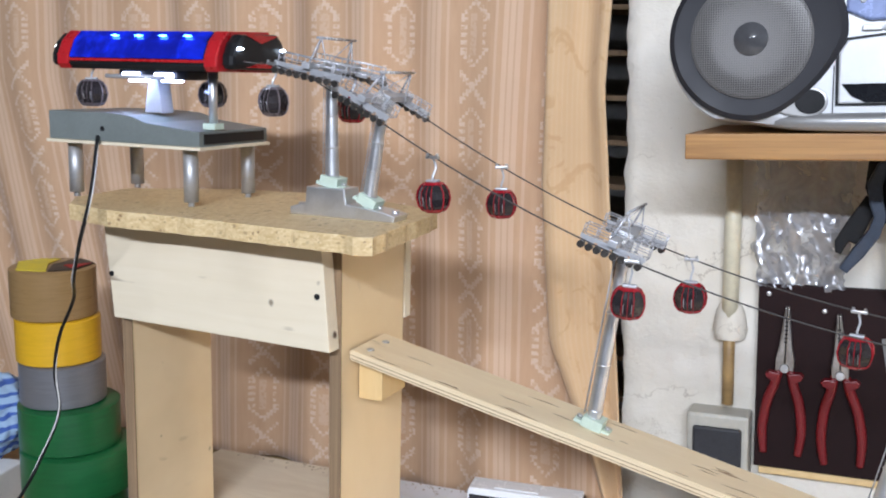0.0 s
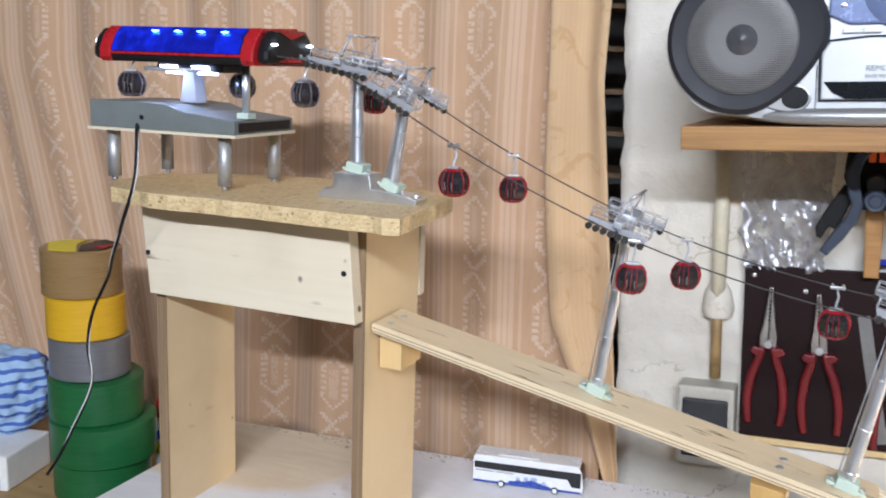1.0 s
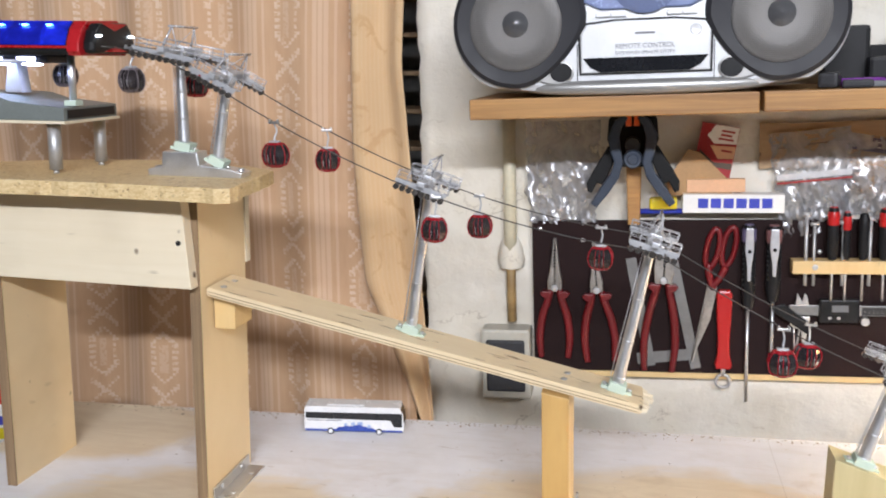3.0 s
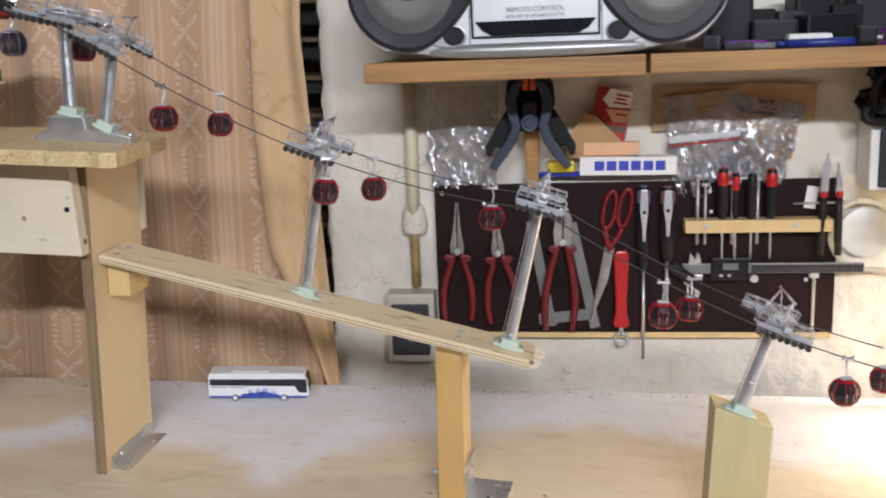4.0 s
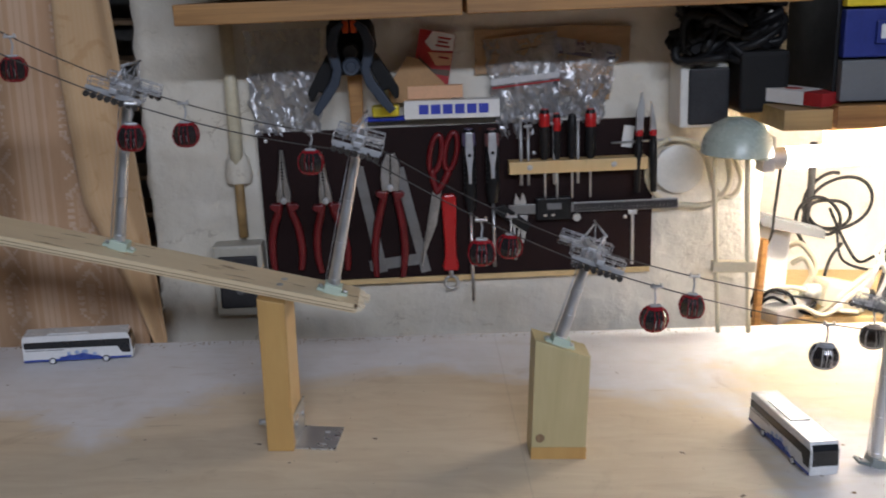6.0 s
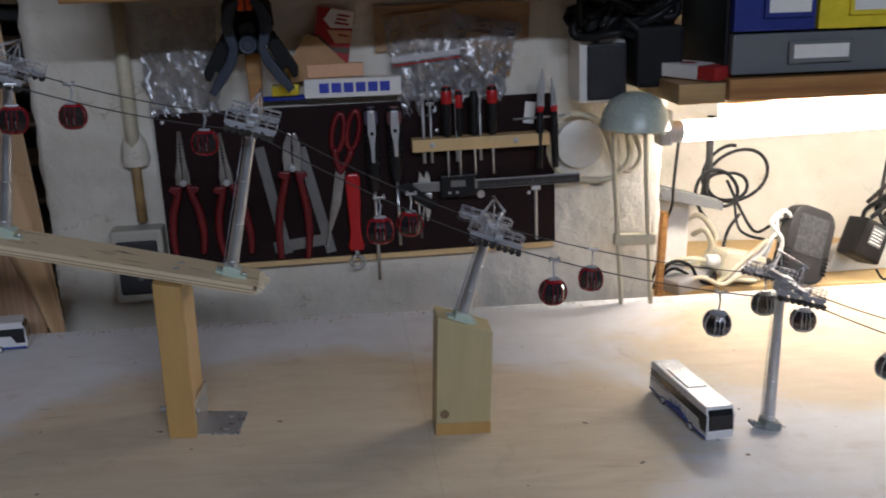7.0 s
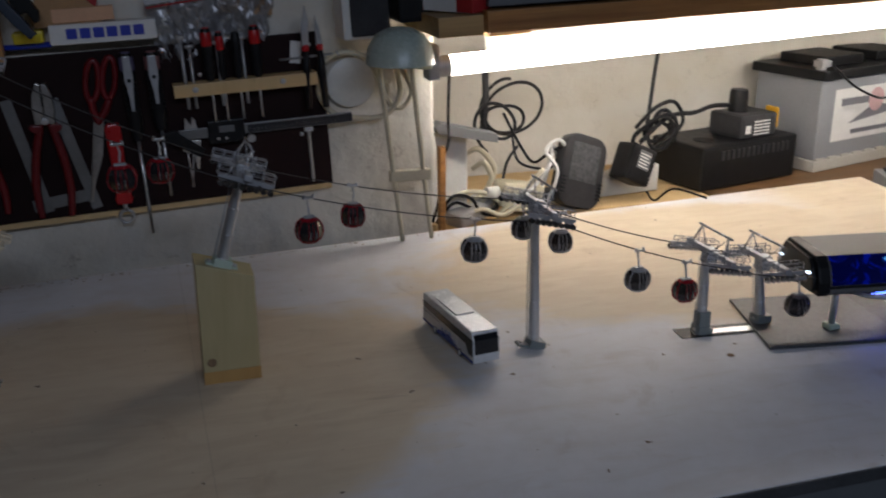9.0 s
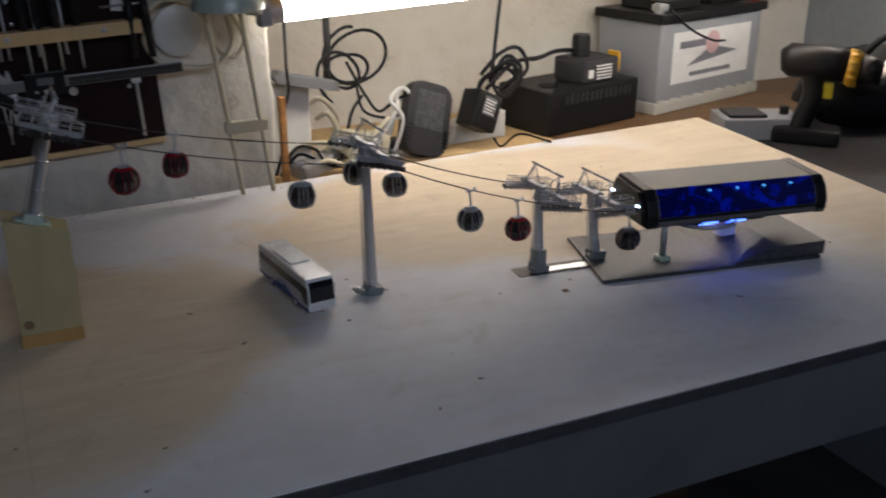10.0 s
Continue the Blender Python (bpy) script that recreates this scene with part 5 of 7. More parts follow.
bm = B(); prism(bm, [(-0.0095, 0.045), (-0.006, 0.05), (0.007, 0.05), (0.0098, 0.045), (0.0088, 0.012), (0.0072, -0.015), (0.0076, -0.034), (0.0108, -0.047), (0.0085, -0.053), (-0.0085, -0.053), (-0.0108, -0.047), (-0.0076, -0.034), (-0.0072, -0.015), (-0.0088, 0.012)], -0.006, 0.006, "y", 0.0026)
part("handle", bm, BRIGHT_RED, knife)
bm = B(); lathe(bm, [(0.0, -0.0056), (0.0028, -0.0056), (0.0028, -0.005), (0.0, -0.005)], 12, (0.0, 0, 0.038), "y")
part("hole", bm, BLACK, knife)
bm = B(); rod(bm, (0, 0, -0.05), (0, 0, -0.062), 0.003, seg=10)
sweep(bm, [(0.0085 * math.cos(a), 0, -0.07 + 0.0085 * math.sin(a)) for a in (2 * math.pi * i / 24 for i in range(24))], 0.0022, 8, closed=True)
part("ring", bm, STEEL, knife)


def screwdriver(m, label, grip_m, cap_m, gl, sl, gr=0.0075, sr=0.0022, panel=True):
    ob = thing("screwdriver", m, label, "screwdriver", "screwdrivers on the tool board")
    bm = B(); lathe(bm, [(0.0, gl), (gr * 0.8, gl - 0.001), (gr, gl - 0.008), (gr * 0.92, gl * 0.5), (gr, gl * 0.2), (gr * 0.7, 0.002), (0.0, 0.0)], 16)
    grip = part("grip", bm, grip_m, ob)
    bm = B(); lathe(bm, [(0.0, gl + 0.0008), (gr * 0.6, gl + 0.0003), (gr * 1.02, gl - 0.007), (gr * 1.03, gl - 0.02), (gr * 0.98, gl - 0.022)], 16)
    part("cap", bm, cap_m, ob)
    if panel:
        bm = B(); prism(bm, [(-gr * 0.5, gl - 0.004), (gr * 0.5, gl - 0.004), (gr * 0.62, gl * 0.72), (gr * 0.3, gl * 0.52), (gr * 0.22, gl * 0.36), (-gr * 0.22, gl * 0.36), (-gr * 0.3, gl * 0.52), (-gr * 0.62, gl * 0.72)], -gr * 1.14, -gr * 0.6, "y", 0.001)
        inlay = part("grip_panel", bm, SILVER_PLASTIC, ob, "pale grey grip inlay")
        bm = B(); lathe(bm, [(0.0, -gr * 1.2), (0.0022, -gr * 1.2), (0.0026, -gr * 1.1), (0.0, -gr * 1.1)], 12, (0, 0, gl * 0.7), "y")
        part("hang_hole", bm, BLACK, inlay)
        for k in range(7):
            for q in (-1, 1):
                bm = B(); box(bm, q * gr * 0.82 - 0.0012, q * gr * 0.82 + 0.0012, -gr * 0.75, gr * 0.2, gl * (0.3 + 0.06 * k), gl * (0.3 + 0.06 * k) + 0.0026, 0.0005)
                part("grip_rib", bm, RUBBER, ob)
    bm = B(); rod(bm, (0, 0, 0.001), (0, 0, -sl), sr, seg=10)
    part("shank", bm, STEEL, ob)
    return ob


screwdriver(on_wall(0.3535, 1.326, 1.006), "black and grey screwdriver with purple end and a long steel shank", BLACK, mat("dull_purple", (0.13, 0.11, 0.19), 0.45), 0.11, 0.12, 0.0085)
screwdriver(on_wall(0.3825, 1.326, 1.018), "black and grey screwdriver with red end and a steel shank", BLACK, mat("dull_red_grey", (0.22, 0.1, 0.1), 0.45), 0.098, 0.085, 0.0092)

holder = thing("screwdriver_rack", on_wall(0.4885, 1.325, 1.0715), "narrow pine rack strip screwed to the tool board", "tool rack")
bm = B(); box(bm, -0.088, 0.09, -0.014, 0.0095, -0.0085, 0.0075, 0.0012)
part("strip", bm, PINE_SIDE, holder)
for x in (-0.062, 0.046):
    bm = B(); lathe(bm, [(0.0, -0.0152), (0.0032, -0.0148), (0.0036, -0.014), (0.0, -0.014)], 12, (x, 0, 0), "y")
    part("screw", bm, DULL_STEEL, holder)
for k, (x, h, cap, gr) in enumerate(((0.416, 0.062, None, 0.0022), (0.4255, 0.05, None, 0.0018), (0.4465, 0.066, BRIGHT_RED, 0.0068), (0.462, 0.06, BRIGHT_RED, 0.005), (0.4585, 0.052, None, 0.002), (0.4815, 0.058, BLACK, 0.006), (0.489, 0.056, None, 0.002), (0.505, 0.064, BRIGHT_RED, 0.007))):
    z = 1.0775 + 0.049 * (x - 0.4885)
    if cap is None:
        ob = thing("driver_bit", on_wall(x, 1.318, z), "thin steel driver standing in the rack strip", "driver", "drivers in the rack")
        bm = B(); rod(bm, (0, 0, -0.03), (0, 0, h - 0.006), gr, seg=8); rod(bm, (-0.005, 0, h - 0.004), (0.005, 0, h - 0.004), gr * 1.3, seg=8)
        part("shaft", bm, DULL_STEEL, ob)
    else:
        ob = screwdriver(on_wall(x, 1.318, z + 0.001), "small black and red screwdriver standing in the rack strip", BLACK, cap, h, 0.05, gr, 0.0016, False)

caliper = thing("vernier_caliper", on_wall(0.488, 1.328, 1.0135, 0.0), "steel and black digital caliper hanging on the tool board", "caliper")
bm = B(); box(bm, -0.085, 0.137, -0.0025, 0.0015, -0.0062, 0.0066, 0.0006)
part("beam", bm, RULE_STEEL, caliper)
bm = B(); box(bm, 0.0, 0.136, -0.003, -0.0026, -0.0052, 0.0048)
part("scale", bm, DARK_GREY, caliper, "dark engraved scale")
bm = B()
for k in range(26):
    box(bm, 0.003 + k * 0.005, 0.0034 + k * 0.005, -0.0034, -0.0031, -0.003, 0.0 if k % 2 else 0.001)
part("scale_marks", bm, RULE_STEEL, caliper)
bm = B(); box(bm, -0.05, -0.004, -0.0085, 0.002, -0.014, 0.0155, 0.002)
slider = part("slider", bm, BLACK, caliper)
bm = B(); box(bm, -0.036, -0.017, -0.0089, -0.0086, 0.0, 0.0085)
part("display", bm, DRAWER_GREY, slider)
bm = B(); box(bm, -0.04, -0.036, -0.0092, -0.0087, -0.009, -0.006); box(bm, -0.03, -0.026, -0.0092, -0.0087, -0.009, -0.006)
part("button", bm, STEEL, slider)
bm = B()
prism(bm, [(-0.085, -0.008), (-0.06, -0.008), (-0.062, -0.026), (-0.066, -0.045), (-0.0685, -0.045), (-0.07, -0.026), (-0.083, -0.02)], -0.002, 0.001, "y", 0.0005)
prism(bm, [(-0.078, 0.007), (-0.062, 0.007), (-0.064, 0.018), (-0.067, 0.022), (-0.07, 0.012), (-0.076, 0.022)], -0.002, 0.001, "y", 0.0004)
part("jaws", bm, STEEL, caliper)
bm = B(); lathe(bm, [(0.0, -0.009), (0.005, -0.009), (0.0055, -0.005), (0.0, -0.005)], 16, (0.003, 0, -0.012), "y")
part("thumb_wheel", bm, STEEL, caliper)
bm = B(); prism(bm, [(-0.105, 0.012), (-0.09, 0.016), (-0.055, -0.012), (-0.062, -0.022), (-0.1, 0.004)], -0.006, -0.001, "y", 0.001)
solid("cutter_knife", bm, BLACK, "black cutter knife hanging beside the caliper", "cutter", m=on_wall(0.487, 1.327, 1.006))
bm = B(); rod(bm, (0, 0, 0.0), (0, 0, -0.07), 0.0024, seg=8); box(bm, -0.006, 0.006, -0.002, 0.002, -0.002, 0.004, 0.0008)
solid("hex_key", bm, ALU, "long steel key hanging under the caliper", "hex key", m=on_wall(0.5675, 1.334, 1.005))
for x in (0.41, 0.42):
    bm = B(); rod(bm, (0, 0, 0.0), (0, 0, -0.06), 0.0012, seg=8)
    solid("scriber", bm, STEEL, "thin steel scriber hanging on the tool board", "scriber", m=on_wall(x, 1.334, 1.0, 8 if x > 0.415 else -3), group="scribers")

cutters = thing("small_pliers", on_wall(0.574, 1.315, 1.115), "small pliers with dark handles hanging over the rack", "pliers")
for s, l in ((-1, 0.05), (1, 0.038)):
    bm = B(); prism(bm, [(s * 0.009 - 0.0045, 0.0), (s * 0.009 + 0.0045, 0.0), (s * 0.009 + 0.003 - s * 0.003, l * 0.7), (s * 0.006, l), (s * 0.009 - 0.004, l * 0.5)], -0.003, 0.003, "y", 0.0008)
    part("jaw", bm, STEEL, cutters)
    bm = B(); lathe(bm, [(0.0044, 0.003), (0.0052, 0.0), (0.0044, -0.005)], 10, (s * 0.009, 0, 0))
    part("collar", bm, RED, cutters)
    bm = B(); sweep(bm, [(s * 0.009, 0, 0.0), (s * 0.0095, 0, -0.03), (s * 0.011, 0, -0.078)], [0.004, 0.0052, 0.0042], 8)
    part("handle", bm, BLACK, cutters)
bm = B(); box(bm, -0.007, 0.007, -0.0006, 0.0006, -0.014, 0.014)
solid("price_tag", bm, PAPER, "small white tag on the tool board", "tag", m=on_wall(0.5555, 1.335, 1.106, 8))
bm = B(); rod(bm, (-0.028, 0, 0), (0.052, 0, 0.002), 0.0016, seg=8); rod(bm, (0.046, 0, 0.0018), (0.052, 0, 0.002), 0.0034, seg=8)
solid("long_bolt", bm, DULL_STEEL, "long bolt lying across the corner of the tool board", "bolt", m=on_wall(0.562, 1.334, 1.0985))

# ---- things above the tool board ----
def ribbon(pts, widths):
    """Outline of a bent flat bar along (a, b) points."""
    left, right = [], []
    for i, p in enumerate(pts):
        p0, p1 = Vector(pts[max(i - 1, 0)]), Vector(pts[min(i + 1, len(pts) - 1)])
        d = (p1 - p0).normalized()
        n = Vector((-d.y, d.x)) * widths[i]
        left.append(tuple(Vector(p) + n))
        right.append(tuple(Vector(p) - n))
    return left + right[::-1]


clamp = thing("spring_clamp", on_wall(0.203, 1.3, 1.196), "large black and grey-blue plastic spring clamp hung under the shelf", "spring clamp")
bm = B(); prism(bm, [(-0.02, 0.062), (0.02, 0.062), (0.029, 0.046), (0.031, 0.022), (0.024, 0.002), (0.014, -0.012), (-0.014, -0.012), (-0.024, 0.002), (-0.031, 0.022), (-0.029, 0.046)], 0.0, 0.016, "y", 0.003)
part("back_body", bm, RUBBER, clamp, "black back half")
for s in (-1, 1):
    line = [(s * x, z) for x, z in ((0.0075, 0.051), (0.0165, 0.043), (0.0225, 0.027), (0.0205, 0.011), (0.0165, -0.004), (0.0215, -0.02), (0.034, -0.038), (0.047, -0.056))]
    bm = B(); prism(bm, ribbon(line, (0.003, 0.0052, 0.0066, 0.0062, 0.0056, 0.006, 0.0062, 0.0044)), -0.022, -0.006, "y", 0.0022)
    part("arm", bm, TEAL, clamp, "grey-blue front arm")
    bm = B(); prism(bm, [(s * x, z) for x, z in ((0.016, 0.01), (0.03, 0.014), (0.046, -0.012), (0.056, -0.03), (0.055, -0.041), (0.05, -0.043), (0.043, -0.03), (0.036, -0.033), (0.03, -0.022))], -0.005, 0.011, "y", 0.0022)
    part("back_handle", bm, RUBBER, clamp)
    bm = B(); box(bm, s * 0.0048 - 0.0034, s * 0.0048 + 0.0034, -0.0165, -0.0012, 0.039, 0.0535, 0.0012)
    part("jaw_pad", bm, ORANGE, clamp)
bm = B(); lathe(bm, [(0.0, -0.0262), (0.0055, -0.0262), (0.0068, -0.0248), (0.0098, -0.0252), (0.0112, -0.0225), (0.0112, 0.0), (0.0, 0.0)], 22, (0, 0, 0.0), "y")
part("pivot", bm, TEAL, clamp)
bm = B(); lathe(bm, [(0.0, -0.019), (0.0085, -0.019), (0.0095, -0.017), (0.0095, 0.0), (0.0, 0.0)], 20, (0, 0, 0.0165), "y")
part("spring_housing", bm, DARK_GREY, clamp)
bm = B(); prism(bm, [(-0.0095, 0.03), (0.0095, 0.03), (0.0075, -0.045), (-0.0075, -0.045)], -0.006, 0.006, "y", 0.002)
solid("hammer_handle", bm, SHELF_WOOD, "brown wooden handle hanging behind the clamp", "handle", m=on_wall(0.206, 1.322, 1.155))
bm = B(); box(bm, -0.017, 0.017, -0.01, 0.01, -0.007, 0.007, 0.003)
solid("tape_measure", bm, YELLOW, "yellow plastic tape measure on top of the tool board", "tape measure", m=on_wall(0.243, 1.332, 1.137))
bm = B(); rod(bm, (-0.03, 0, 0), (0.03, 0, 0), 0.0035, seg=10)
solid("blue_marker", bm, BLUE, "blue marker lying on the tool board's edge", "marker", m=on_wall(0.238, 1.335, 1.126))

box_upm = thing("white_carton", on_wall(0.327, 1.336, 1.1405, 0.6), "narrow white carton with blue block print", "carton")
bm = B(); box(bm, -0.0605, 0.0605, -0.012, 0.012, -0.0115, 0.0115, 0.0008)
part("sleeve", bm, PAPER, box_upm)
for k in range(6):
    bm = B()
    x = -0.042 + k * 0.0152
    box(bm, x, x + 0.0122, -0.0125, -0.0122, -0.0055, 0.0065)
    part("print_block", bm, BLUE_INK, box_upm)
bm = B(); box(bm, -0.036, 0.034, -0.006, 0.006, 0.0, 0.016, 0.0005)
solid("peach_card_box", bm, PEACH, "peach-coloured flat card box behind the carton", "card box", m=on_wall(0.307, 1.338, 1.153))
bm = B(); prism(bm, [(-0.036, -0.03), (0.04, -0.03), (0.036, -0.012), (0.0, 0.024), (-0.014, 0.028), (-0.04, -0.012)], -0.002, 0.002, "y", 0.0004)
solid("cardboard_piece", bm, CARDBOARD, "torn brown cardboard piece leaning on the wall", "cardboard", m=on_wall(0.285, 1.3365, 1.178))
packet = thing("red_packet", on_wall(0.3035, 1.343, 1.203, 11), "red and white printed blister packet", "packet")
bm = B(); box(bm, -0.023, 0.023, -0.0015, 0.0015, -0.034, 0.033, 0.0005)
part("card", bm, RED_INK, packet)
bm = B(); prism(bm, [(-0.006, 0.0325), (0.0225, 0.0325), (0.0225, 0.012), (-0.004, 0.009), (-0.014, 0.018)], -0.0021, -0.0018, "y")
part("white_print", bm, PAPER, packet)
bm = B(); prism(bm, [(-0.008, 0.006), (0.0225, 0.009), (0.0225, -0.006), (0.004, -0.009)], -0.0021, -0.0018, "y")
part("tan_print", bm, PEACH, packet)
bm = B(); prism(bm, [(-0.02, 0.0), (0.0, -0.014), (0.0225, -0.012), (0.0225, -0.02), (-0.012, -0.02)], -0.0021, -0.0018, "y")
part("dark_print", bm, DARK_WOOD, packet)
bm = B()
for x, z, w in ((0.002, 0.026, 0.016), (0.002, 0.021, 0.013), (0.0, 0.016, 0.018), (0.006, 0.002, 0.013), (-0.018, 0.024, 0.008)):
    box(bm, x, x + w, -0.0026, -0.0022, z - 0.0012, z + 0.0012)
part("print_bar", bm, RED_INK, packet)


BAG_CARD = wood("bagged_brown_card", (0.5, 0.34, 0.19), (0.3, 0.18, 0.09), (6, 40, 40))


def bag(m, w, h, label, header=None, stripe=None, seed=0, crush=1.0):
    """A thin polythene bag with sharp creases, mostly running down from its mouth."""
    ob = thing("plastic_bag", m, label, "plastic bag", "plastic bags on the wall")
    bm = B()
    nu, nv = 24, 28
    rnd = random.Random(seed)
    rows = []
    for j in range(nv + 1):
        row = []
        for i in range(nu + 1):
            u, v = i / nu - 0.5, j / nv
            low = min(1.0, max(0.12, (v - 0.25) * 2.2))
            puff = math.sin(math.pi * (u + 0.5)) * math.sin(math.pi * min(1, v * 1.1 + 0.05))
            fold = abs(noise.noise((u * 11 + 1.5 * noise.noise((v * 3, seed, 1)), v * 2.2, seed + 3)))
            y = -0.005 - 0.009 * puff + low * crush * (0.02 * (fold - 0.2) + 0.004 * noise.noise((u * 9, v * 9, seed)) + rnd.uniform(-0.0012, 0.0012))
            dx = 0.0016 * rnd.uniform(-1, 1) + 0.006 * noise.noise((v * 5, 3.0 * (1 if u > 0 else -1), seed)) * abs(2 * u)
            dz = 0.008 * noise.noise((u * 5, seed, 4)) * v
            row.append(bm.verts.new((u * w * (1 - 0.1 * v) + dx, y, -v * h + dz)))
        rows.append(row)
    for j, (a, b) in enumerate(zip(rows, rows[1:])):
        for i in range(nu):
            if rnd.random() < 0.5:
                tris = ((a[i], b[i], b[i + 1]), (a[i], b[i + 1], a[i + 1]))
            else:
                tris = ((a[i], b[i], a[i + 1]), (a[i + 1], b[i], b[i + 1]))
            for tri in tris:
                bm.faces.new(tri).smooth = rnd.random() < 0.7
    # extra metallic layer that stands in for glints on the lit lower film
    low = B()
    pts = {}
    for j in range(int(nv * 0.42), nv + 1):
        for i in range(nu + 1):
            c = rows[j][i].co
            pts[i, j] = low.verts.new((c.x * 0.97, c.y - 0.0016 - 0.002 * rnd.random(), c.z - 0.001))
    for j in range(int(nv * 0.42), nv):
        for i in range(nu):
            if noise.noise((i * 0.35 + seed, j * 0.3, seed)) > -0.22:
                q = (pts[i, j], pts[i, j + 1], pts[i + 1, j + 1], pts[i + 1, j])
                flat = rnd.random() < 0.25
                low.faces.new(q[:3]).smooth = not flat
                low.faces.new((q[0], q[2], q[3])).smooth = not flat
    part("film", bm, BAG, ob, "crinkled clear film")
    part("crumpled_base", low, GLINT_FILM, ob, "crumpled metallic layer for glints on the lower film")
    if header:
        bm = B(); box(bm, -w * 0.46, w * 0.46, -0.0015, -0.0006, -h * header[1], -h * header[0])
        card = part("header_card", bm, header[2], ob)
        for k in range(2):
            bm = B(); prism(bm, [(-w * 0.44, -h * header[1] * (0.4 + 0.3 * k)), (w * 0.44, -h * header[1] * (0.34 + 0.3 * k)), (w * 0.44, -h * header[1] * (0.35 + 0.3 * k) - 0.0012), (-w * 0.44, -h * header[1] * (0.41 + 0.3 * k) - 0.0006)], -0.0022, -0.0018, "y")
            part("fold_line", bm, DARK_WOOD if header[1] > 0.3 else PAPER, card)
    if stripe:
        bm = B()
        box(bm, -w * 0.46, w * 0.46, -0.0192, -0.0185, -h * stripe - 0.0011, -h * stripe + 0.0011)
        part("seal_stripe", bm, RED_INK, ob, "red seal stripe")
        bm = B()
        box(bm, -w * 0.46, w * 0.46, -0.0185, -0.0178, -h * stripe + 0.003, -h * stripe + 0.0105)
        part("seal_band", bm, MILKY, ob, "milky write-on band")
    return ob


# metallic copy of the clear film, only to imitate its glints
GLINT_FILM = mat("glint_polythene", (0.5, 0.5, 0.52), 0.36, 0.75, 0.1, 40, 200, 0.2, alpha=0.62)
MILKY = mat("milky_film", (0.72, 0.72, 0.73), 0.25, 0, 0.1, 60, 300, 0.2, alpha=0.65)
bag(on_wall(0.112, 1.347, 1.236), 0.098, 0.13, "crumpled clear plastic bag hung on the wall", None, None, 1, 1.25)
bag(on_wall(0.412, 1.347, 1.232, -5), 0.094, 0.128, "clear zip bag with brown contents and red stripe", (0.0, 0.36, BAG_CARD), 0.47, 4)
bag(on_wall(0.497, 1.347, 1.226, 10), 0.088, 0.1, "clear zip bag with a printed paper header", (0.03, 0.2, mat("dark_header", (0.05, 0.045, 0.12), 0.5)), None, 9, 1.15)
bm = B(); prism(bm, [(-0.1, -0.036), (-0.04, -0.03), (0.02, -0.036), (0.098, -0.026), (0.1, 0.018), (0.03, 0.022), (-0.06, 0.02), (-0.1, 0.022)], -0.0006, 0.0006, "y")
solid("brown_paper_sheet", bm, BAG_CARD, "creased brown paper sheet hung behind the bags", "paper", m=on_wall(0.455, 1.3495, 1.222))
bm = B(); box(bm, -0.036, 0.036, -0.001, 0.001, -0.03, 0.012)
solid("paper_slip", bm, CARDBOARD, "brown paper slip inside a bag on the wall", "paper", m=on_wall(0.497, 1.347, 1.185, 8))

# conduit and switch
conduit = thing("conduit", on_wall(0.049, 1.347, 1.09), "painted conduit pipe running down to the wall switch", "conduit")
bm = B(); rod(bm, (0.002, -0.003, 0.17), (0.0, -0.003, -0.035), 0.0085, seg=16)
part("pipe", bm, CREAM, conduit)
bm = B(); rod(bm, (0.0, -0.003, -0.03), (0.0, -0.003, -0.122), 0.0062, seg=14)
part("bare_pipe", bm, LEDGE_WOOD, conduit, "rusty bare lower end")
bm = B()
lathe(bm, [(0.016, -0.05), (0.0185, -0.04), (0.015, -0.02), (0.0095, -0.01)], 14, (0, 0.004, 0))
part("mortar", bm, WHITE_WALL, conduit)
switch = thing("wall_switch", on_wall(0.051, 1.342, 0.914), "grey surface-mounted switch with a dark rocker", "switch")
bm = B(); box(bm, -0.0325, 0.0325, -0.022, 0.012, -0.048, 0.048, 0.004)
part("housing", bm, mat("aged_grey_plastic", (0.42, 0.4, 0.34), 0.45, 0, 0.12, 30, 200, 0.1), switch)
bm = B(); box(bm, -0.0255, 0.0255, -0.026, -0.0225, -0.036, 0.034, 0.003)
rocker = part("rocker", bm, DARK_GREY, switch)
bm = B(); lathe(bm, [(0.0, -0.0275), (0.005, -0.027), (0.006, -0.026), (0.0, -0.026)], 14, (0.001, 0, -0.012), "y")
part("pilot_lens", bm, DRAWER_GREY, rocker)

# ---- shelf and radio ----
for x0, x1, label in ((0.027, 0.3285, "brown stained wooden shelf board under the radio"), (0.3325, 0.7, "brown wooden shelf board with small parts on it")):
    xm = (x0 + x1) / 2
    zm = 1.2645 + 0.0485 * (xm - 0.18)
    bm = B(); box(bm, -(x1 - x0) / 2, (x1 - x0) / 2, 1.14, 1.352, -0.0095 if x0 > 0.2 else -0.0105, 0.0115, 0.0015)
    solid("shelf_board", bm, SHELF_WOOD, label, "shelf", group="wall shelves", m=pose(xm, 0, zm, 0, LEAN_WALL, 0))

RADIO = on_wall(0.2125, 1.15, 1.2815)
radio = thing("portable_radio", RADIO, "silver portable radio cassette player on the shelf", "radio")


def radio_outline(k=0.0):
    pts = []
    for i in range(22):
        a = math.radians(250 - 160 * i / 21)
        pts.append((-0.129 + (0.0735 + k) * math.cos(a), 0.0725 + (0.0735 + k) * math.sin(a)))
    left = pts
    right = [(-x, z) for x, z in reversed(left)]
    return [(-0.1, 0.0 - k)] + left[1:] + [(-0.07, 0.15 + k), (0.07, 0.15 + k)] + right[:-1] + [(0.1, 0.0 - k)]


